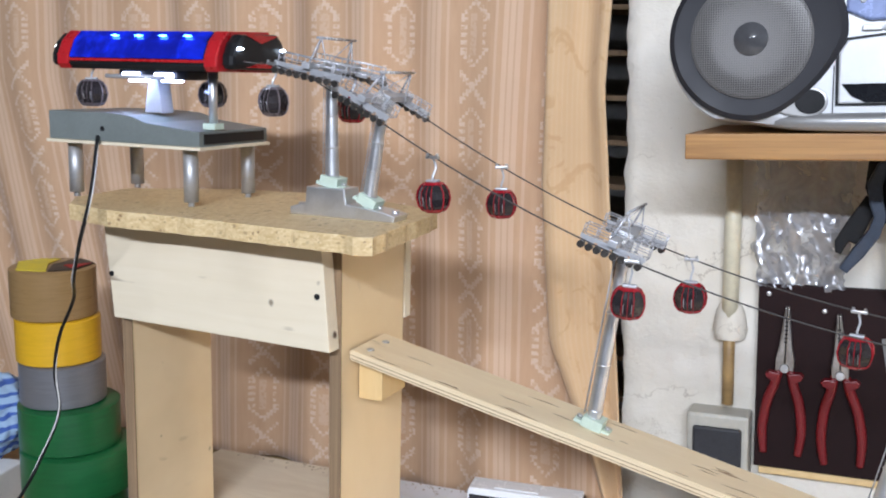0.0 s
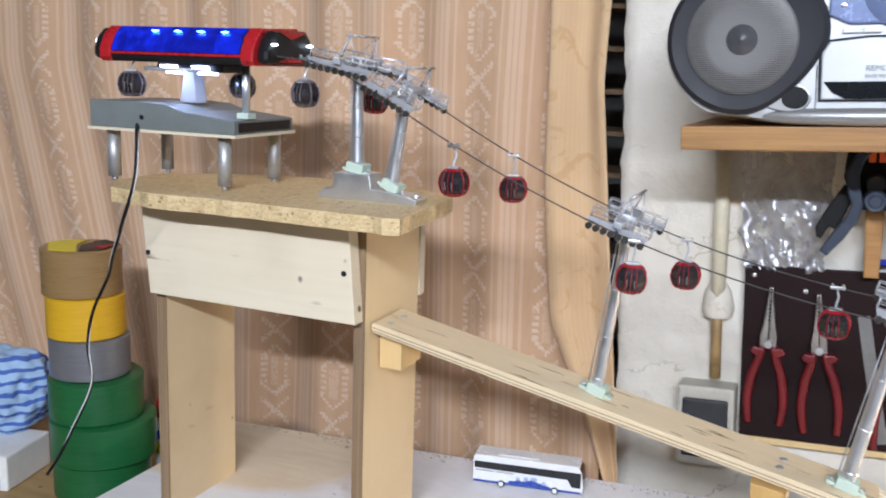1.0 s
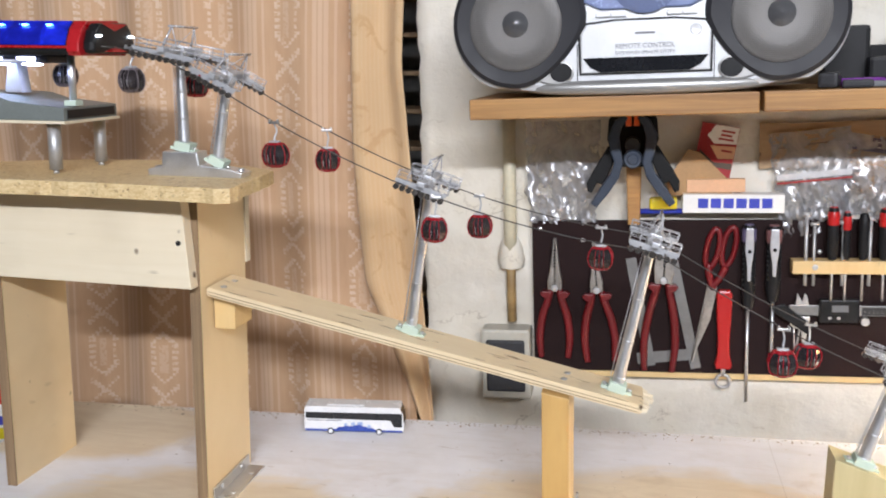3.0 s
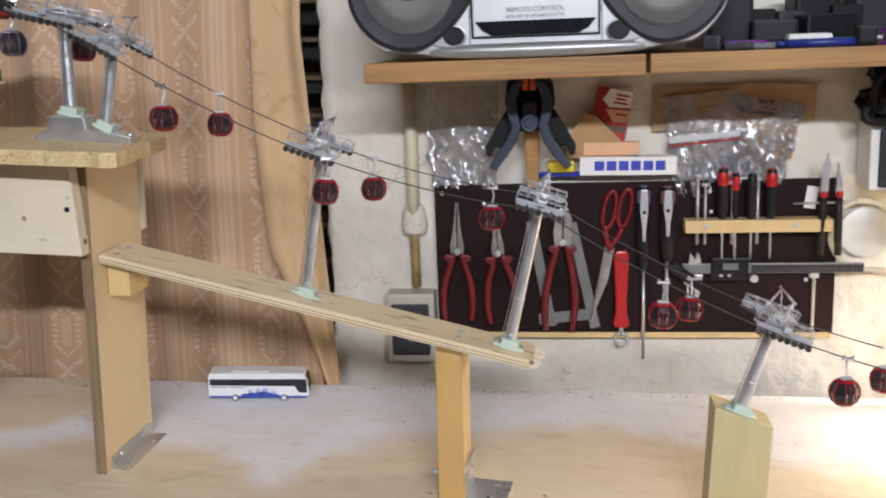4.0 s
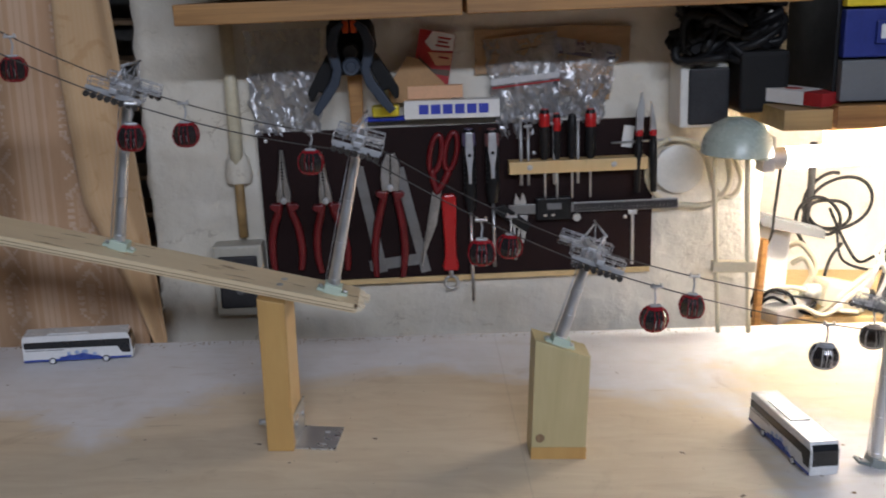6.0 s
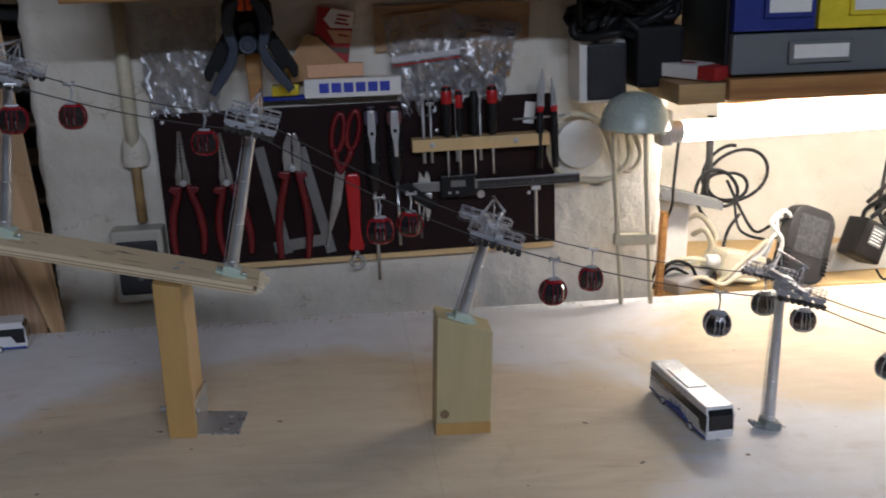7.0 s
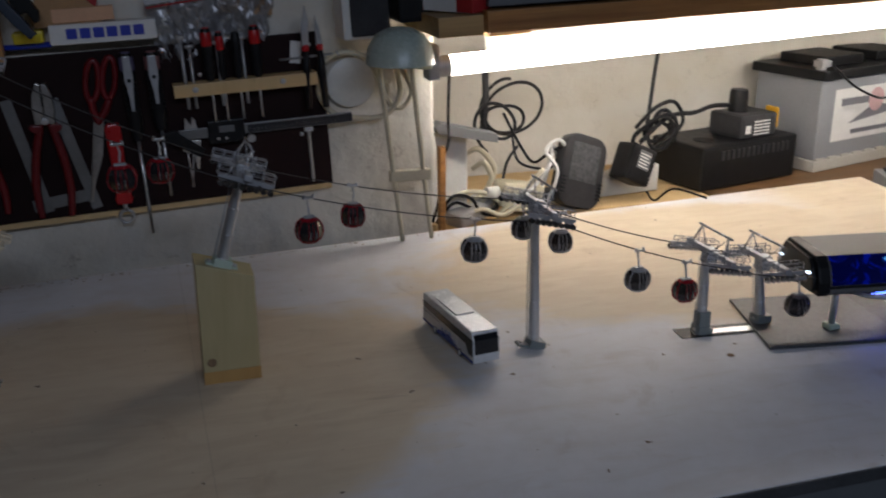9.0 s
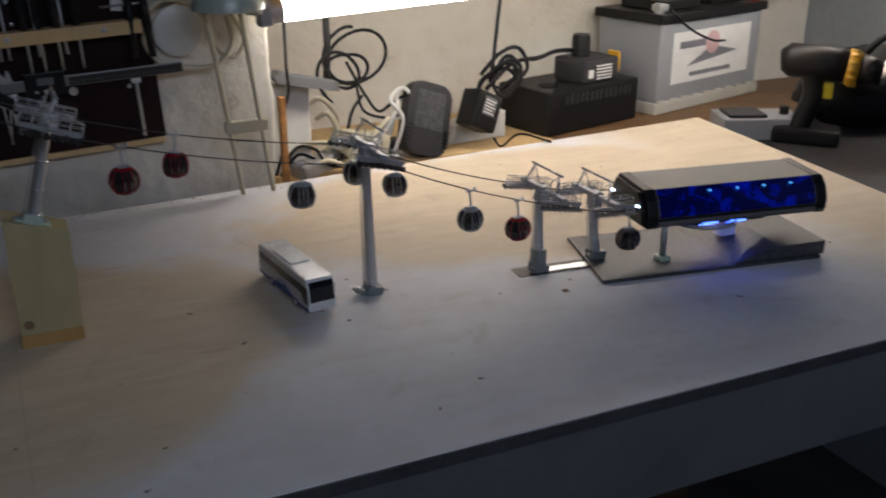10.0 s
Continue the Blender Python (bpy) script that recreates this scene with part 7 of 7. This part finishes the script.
solid("grey_plug", bm, DULL_STEEL, "grey metal clamp piece lying on the ledge", "clamp", m=pose(0.82, 1.42, 0.829, 0, -8, 25))
bm = B(); box(bm, -0.028, 0.028, -0.016, 0.016, 0, 0.02, 0.006)
solid("dark_plug", bm, DARK_GREY, "dark plug lying between the cords", "plug", m=pose(0.955, 1.475, 0.829, 0, -15, -20))
cradle = thing("charger_cradle", pose(0.998, 1.43, 0.831, -14, 19, 8), "dark grey rounded charging cradle leaning on the ledge", "charger")
bm = B(); prism(bm, [(sx * 0.017 + 0.024 * math.cos(math.radians(q)), 0.058 + sz * 0.034 + 0.024 * math.sin(math.radians(q))) for sx, sz, q0 in ((1, 1, 0), (-1, 1, 90), (-1, -1, 180), (1, -1, 270)) for q in range(q0, q0 + 91, 15)], -0.012, 0.012, "y", 0.003)
shell = part("shell", bm, DARK_GREY, cradle)
bm = B(); box(bm, -0.027, 0.027, -0.0132, -0.0122, 0.042, 0.102, 0.0004)
part("hollow", bm, GREY_GRANITE, shell)
for s in (-1, 1):
    for k in range(5):
        bm = B(); box(bm, s * 0.036 - 0.005, s * 0.036 + 0.005, -0.0135, -0.0122, 0.018 + k * 0.006, 0.021 + k * 0.006)
        part("rib", bm, BLACK, shell)
adapter = thing("wall_adapter", pose(1.112, 1.45, 0.887, -10, 26, 10), "black plug-in adapter with a pale label", "adapter")
bm = B(); box(bm, -0.026, 0.026, -0.022, 0.022, -0.03, 0.032, 0.006)
part("case", bm, BLACK, adapter)
bm = B(); box(bm, -0.012, 0.014, -0.0228, -0.0222, -0.006, 0.024)
lab = part("label_card", bm, DRAWER_GREY, adapter)
bm = B()
for k in range(5):
    box(bm, -0.01, 0.012 - 0.004 * (k % 2), -0.0234, -0.023, -0.003 + k * 0.005, -0.001 + k * 0.005)
part("print_block", bm, PAPER, lab)
bm = B(); prism(bm, [(-0.06, 0.0), (0.05, 0.0), (0.05, 0.045), (0.035, 0.05), (-0.05, 0.03)], -0.02, 0.02, "y", 0.004)
solid("socket_strip", bm, WHITE_PLASTIC, "white multi-way socket strip on the ledge", "socket strip", m=pose(1.13, 1.5, 0.829, 0, 0, 6))

charger = thing("tool_charger", pose(1.338, 1.527, 0.829, 0, 0, 13), "black cordless tool charger with a battery pack on it", "charger")
bm = B(); box(bm, -0.114, 0.114, -0.055, 0.07, 0.0, 0.076, 0.006)
case = part("case", bm, BLACK, charger)
for k in range(14):
    bm = B(); box(bm, -0.07 + k * 0.012, -0.064 + k * 0.012, -0.0565, -0.0545, 0.05, 0.066)
    part("vent_rib", bm, DARK_GREY, case)
bm = B(); lathe(bm, [(0.0, 0.0762), (0.016, 0.0762), (0.018, 0.0775), (0.0, 0.0775)], 20, (-0.07, -0.01, 0.0))
part("socket_hole", bm, RUBBER, case)
bm = B(); box(bm, -0.02, 0.07, -0.045, 0.03, 0.0762, 0.118, 0.008)
pack = part("battery_pack", bm, DARK_GREY, charger)
bm = B(); lathe(bm, [(0.017, 0.115), (0.016, 0.15), (0.014, 0.156), (0.0, 0.156)], 20, (0.012, -0.005, 0))
part("pack_stem", bm, BLACK, pack)
bm = B(); box(bm, 0.0705, 0.078, -0.04, -0.014, 0.088, 0.124, 0.003)
part("latch", bm, mat("amber_latch", (0.55, 0.3, 0.02), 0.4), pack)
bm = B()
for k in range(5):
    box(bm, 0.012, 0.05, -0.0462, -0.0456, 0.082 + k * 0.0055, 0.0845 + k * 0.0055)
box(bm, -0.008, 0.004, -0.0462, -0.0456, 0.086, 0.1)
part("print_block", bm, PAPER, pack)

battery = thing("car_battery", pose(1.503, 1.5, 0.829, 0, 0, 15), "grey starter battery with a black top and paper label", "battery")
bm = B(); box(bm, 0.0, 0.33, 0.0, 0.155, 0.0, 0.02, 0.002)
part("base_rim", bm, BATTERY_WHITE, battery)
bm = B(); box(bm, 0.006, 0.324, 0.005, 0.15, 0.02, 0.165, 0.004)
part("case", bm, BATTERY_GREY, battery)
bm = B(); box(bm, -0.002, 0.332, -0.003, 0.158, 0.165, 0.182, 0.003); box(bm, 0.04, 0.15, 0.03, 0.13, 0.182, 0.2, 0.003); box(bm, 0.19, 0.29, 0.03, 0.13, 0.182, 0.2, 0.003)
part("lid", bm, BLACK, battery)
for k in range(9):
    bm = B(); box(bm, 0.008 + k * 0.035, 0.03 + k * 0.035, 0.001, 0.0048, 0.018, 0.024, 0.001)
    part("foot_lug", bm, BATTERY_WHITE, battery)
bm = B(); rod(bm, (0.015, 0.02, 0.182), (0.015, 0.02, 0.2), 0.009, seg=14); box(bm, 0.005, 0.03, 0.01, 0.03, 0.186, 0.198, 0.002)
part("terminal_clamp", bm, DULL_STEEL, battery)
bm = B(); rod(bm, (0.315, 0.02, 0.182), (0.315, 0.02, 0.2), 0.009, seg=14)
part("terminal_cap", bm, BRIGHT_RED, battery)
bm = B(); box(bm, 0.045, 0.29, 0.0042, 0.0048, 0.05, 0.145)
lab = part("paper_label", bm, PAPER, battery)
bm = B(); prism(bm, [(0.09, 0.08), (0.25, 0.095), (0.165, 0.112)], 0.0034, 0.0039, "y")
part("dark_wedge", bm, INK, lab)
bm = B(); lathe(bm, [(0.0, 0.0030), (0.022, 0.0030), (0.022, 0.0033), (0.0, 0.0033)], 20, (0.165, 0, 0.118), "y")
part("pink_disc", bm, mat("faded_pink", (0.62, 0.4, 0.4), 0.6), lab)
bm = B(); box(bm, 0.065, 0.15, 0.0034, 0.0039, 0.114, 0.127); box(bm, 0.1, 0.23, 0.0034, 0.0039, 0.06, 0.068)
part("print_bar", bm, INK, lab)
cord("battery_lead", [(1.52, 1.5, 1.02), (1.56, 1.49, 0.985), (1.62, 1.5, 0.96), (1.68, 1.535, 0.95)], 0.0022, BLACK, "thin dark lead hanging over the battery label")

# ---- drill and small box at the bench's end ----
stand = thing("side_table", pose(1.77, 1.2, 0.7905), "dark topped low table at the end of the board", "side table")
bm = B(); box(bm, -0.25, 0.25, -0.45, 0.2, 0.0, 0.03, 0.003)
part("top", bm, DARK_GREY, stand)
gauge = thing("meter_box", pose(1.597, 1.335, 0.8205, 0, 0, -22), "grey instrument box with a dark meter window", "meter")
bm = B(); box(bm, -0.07, 0.07, -0.035, 0.045, 0, 0.038, 0.003)
part("case", bm, BATTERY_GREY, gauge)
bm = B(); box(bm, -0.06, 0.005, -0.03, 0.03, 0.0382, 0.044, 0.002)
part("meter_window", bm, DARK_GREY, gauge)
bm = B(); rod(bm, (0.045, 0.0, 0.038), (0.045, 0.0, 0.052), 0.008, seg=14)
part("knob", bm, BLACK, gauge)
drill = thing("cordless_drill", pose(1.655, 1.26, 0.8205, 0, 0, -48) @ Matrix.Scale(0.9, 4), "black and yellow cordless drill standing upright", "drill")
bm = B(); sweep(bm, [(-0.075, 0, 0.15), (-0.06, 0, 0.152), (0.0, 0, 0.15), (0.04, 0, 0.146)], [0.02, 0.031, 0.032, 0.03], 18)
part("motor_housing", bm, BLACK, drill)
bm = B(); rod(bm, (0.04, 0, 0.146), (0.06, 0, 0.1435), 0.032, 0.031, 24)
for k in range(14):
    a = 2 * math.pi * k / 14
    rod(bm, (0.042, 0.031 * math.cos(a), 0.1455 + 0.031 * math.sin(a)), (0.058, 0.030 * math.cos(a), 0.1435 + 0.030 * math.sin(a)), 0.004, seg=6)
part("torque_collar", bm, mat("amber_plastic", (0.5, 0.27, 0.015), 0.4), drill)
bm = B(); rod(bm, (0.06, 0, 0.1435), (0.1, 0, 0.139), 0.029, 0.022, 20); rod(bm, (0.112, 0, 0.138), (0.13, 0, 0.136), 0.018, 0.011, 18)
part("chuck_sleeve", bm, BLACK, drill)
bm = B(); rod(bm, (0.1, 0, 0.139), (0.112, 0, 0.138), 0.0225, 0.0185, 18)
part("chuck_ring", bm, STEEL, drill)
bm = B(); sweep(bm, smooth_path([(-0.02, 0, 0.14), (-0.012, 0, 0.09), (-0.024, 0, 0.045), (-0.03, 0, 0.02)], 5), 0.019, 12)
part("grip", bm, BLACK, drill)
bm = B(); box(bm, 0.004, 0.022, -0.007, 0.007, 0.085, 0.115, 0.004)
part("trigger", bm, YELLOW, drill)
bm = B(); box(bm, -0.075, 0.045, -0.035, 0.035, 0.0, 0.03, 0.008)
part("battery_foot", bm, BLACK, drill)

tool_bag = thing("tool_bag", pose(1.85, 1.33, 0.8205), "slumped black cloth tool bag on the side table", "bag")
bm = B(); bmesh.ops.create_icosphere(bm, subdivisions=4, radius=1.0)
for v in bm.verts:
    p = v.co.copy()
    k = 1 + 0.12 * noise.noise(p * 2.2) + 0.06 * noise.noise(p * 6)
    v.co = Vector((0.155 * p.x * k, 0.085 * p.y * k, 0.068 + 0.072 * max(-0.94, p.z * k)))
for f in bm.faces:
    f.smooth = True
part("sack", bm, RUBBER, tool_bag)
bm = B(); sweep(bm, smooth_path([(-0.07, -0.03, 0.125), (-0.05, -0.05, 0.16), (0.0, -0.055, 0.17), (0.05, -0.05, 0.155), (0.07, -0.03, 0.12)], 6), 0.006, 8)
part("carry_handle", bm, BLACK, tool_bag)

# ---- tape rolls and clutter at the left end ----
z = 0.7905
for k, (r, h, dx, dy, c, label) in enumerate(((0.0575, 0.045, 0.012, 0.0, GREEN_TAPE, "wide green adhesive tape roll at the bottom of the stack"), (0.0625, 0.05, 0.014, 0.002, GREEN_TAPE, "large green adhesive tape roll in the stack"), (0.0555, 0.05, 0.006, 0.0, GREEN_TAPE, "green adhesive tape roll in the stack"), (0.047, 0.048, -0.002, 0.0, SILVER_TAPE, "silver fabric tape roll in the stack"), (0.046, 0.05, -0.006, 0.0, YELLOW_TAPE, "yellow adhesive tape roll in the stack"), (0.0465, 0.056, -0.01, 0.0, BROWN_TAPE, "brown parcel tape roll on top of the stack"))):
    ob = thing("tape_roll", pose(-0.647 + dx, 1.09 + dy, z, 0, 0, 20 * k), label, "tape roll", "stack of tape rolls")
    bm = B(); lathe(bm, [(0.032, 0.0), (r - 0.002, 0.0), (r, 0.0015), (r, h - 0.0015), (r - 0.002, h), (0.032, h)], 48)
    part("tape", bm, c, ob)
    bm = B(); lathe(bm, [(0.0315, h - 0.0006), (0.0315, 0.0006), (0.0298, 0.0006), (0.0298, h - 0.0006)], 40)
    part("core", bm, CARDBOARD, ob)
    z += h + 0.0004
label_card = thing("tape_insert", pose(-0.657, 1.09, z - 0.0004, 0, 0, -12), "yellow, red and black paper insert on the top roll", "label")
bm = B(); prism(bm, [(-0.042, -0.016), (0.0, -0.044), (0.028, -0.026), (-0.008, 0.0), (-0.024, 0.026), (-0.04, 0.01)], 0.0004, 0.0012, "z")
part("yellow_sheet", bm, YELLOW, label_card)
bm = B(); prism(bm, [(0.0, 0.0), (0.03, -0.025), (0.043, 0.0), (0.026, 0.036), (-0.01, 0.042)], 0.0004, 0.0012, "z")
part("black_sheet", bm, BLACK, label_card)
bm = B(); prism(bm, [(0.016, 0.004), (0.04, 0.0), (0.026, 0.032)], 0.0014, 0.002, "z")
part("red_sheet", bm, RED_INK, label_card)

can = thing("spray_can", pose(-0.6, 1.17, 0.7905) @ Matrix.Scale(0.72, 4), "small can with a red cap and blue and white label", "can")
bm = B(); lathe(bm, [(0.0, 0.0), (0.022, 0.0), (0.023, 0.002), (0.023, 0.095), (0.02, 0.1), (0.0, 0.1)], 28)
part("body", bm, PAPER, can)
bm = B(); lathe(bm, [(0.0232, 0.062), (0.0234, 0.063), (0.0234, 0.078), (0.0232, 0.079)], 28)
part("blue_band", bm, BLUE_INK, can)
bm = B(); lathe(bm, [(0.0232, 0.035), (0.0234, 0.036), (0.0234, 0.055), (0.0232, 0.056)], 28)
part("yellow_band", bm, YELLOW, can)
bm = B(); lathe(bm, [(0.019, 0.1), (0.019, 0.128), (0.016, 0.134), (0.0, 0.135)], 24)
part("cap", bm, BRIGHT_RED, can)


def striped_cloth():
    m, nt, b = nodes_of("blue_striped_cloth")
    vec, _ = coords(nt, shift=False)
    w = nt.nodes.new("ShaderNodeTexWave")
    w.bands_direction = "Z"
    for k, v in (("Scale", 24.0), ("Distortion", 3.0), ("Detail", 2.0), ("Detail Scale", 1.2)):
        w.inputs[k].default_value = v
    nt.links.new(vec, w.inputs["Vector"])
    nt.links.new(mix(nt, ramp(nt, w.outputs["Fac"], 0.62, 0.82), (0.36, 0.52, 0.72), (0.06, 0.13, 0.42)), b.inputs["Base Color"])
    b.inputs["Roughness"].default_value = 0.9
    return m


bm = B()
bmesh.ops.create_icosphere(bm, subdivisions=5, radius=1)
for v in bm.verts:
    p = v.co.copy()
    k = 1 + 0.25 * noise.noise(p * 1.6) + 0.14 * noise.noise(p * 4) + 0.06 * noise.noise(p * 9)
    v.co = Vector((p.x * 0.075 * k, p.y * 0.06 * k, max(-0.0, 0.05 + p.z * 0.055 * k)))
for f in bm.faces:
    f.smooth = True
solid("cleaning_cloth", bm, striped_cloth(), "crumpled blue and white striped cleaning cloth on a packet", "cloth", m=pose(-0.81, 1.11, 0.835))
packet = thing("sponge_packet", pose(-0.79, 1.05, 0.7905, 0, 0, 12), "white and pale blue packet with red print", "packet")
bm = B(); box(bm, -0.08, 0.06, -0.04, 0.05, 0.0, 0.045, 0.003)
part("box", bm, PAPER, packet)
bm = B(); box(bm, -0.07, 0.05, -0.0408, -0.0402, 0.004, 0.018)
part("blue_print", bm, BUS_PALE, packet)
bm = B(); box(bm, -0.07, 0.03, -0.0408, -0.0402, 0.03, 0.037); box(bm, -0.05, 0.045, -0.0408, -0.0402, 0.022, 0.027)
part("red_print", bm, RED_INK, packet)

# crumbs of plaster and sawdust along the back of the board
crumbs = random.Random(11)
bm = B()
for k in range(420):
    x = crumbs.uniform(-0.5, 0.74) if k < 330 else crumbs.uniform(-0.1, 0.8)
    edge = 1.222 + (x + 0.53) * 0.0813
    y = edge - 0.003 - abs(crumbs.gauss(0, 0.008)) if k < 330 else crumbs.uniform(0.75, edge - 0.02)
    r = crumbs.uniform(0.0005, 0.0017) if k < 330 else crumbs.uniform(0.0004, 0.0009)
    a = [bm.verts.new((x + r * math.cos(t), y + r * math.sin(t), TABLE + 0.0001)) for t in (crumbs.uniform(0, 1), 1.6, 3.1, 4.6)]
    top = bm.verts.new((x + crumbs.uniform(-r, r) * 0.4, y, TABLE + r * crumbs.uniform(0.5, 1.0)))
    for i in range(4):
        bm.faces.new((a[i], a[(i + 1) % 4], top))
solid("crumbs", bm, mat("brown_crumbs", (0.34, 0.24, 0.15), 0.9, 0, 0.5, 200, 600, 0), "small brown crumbs of plaster along the board's back edge", "crumbs", "stuff")
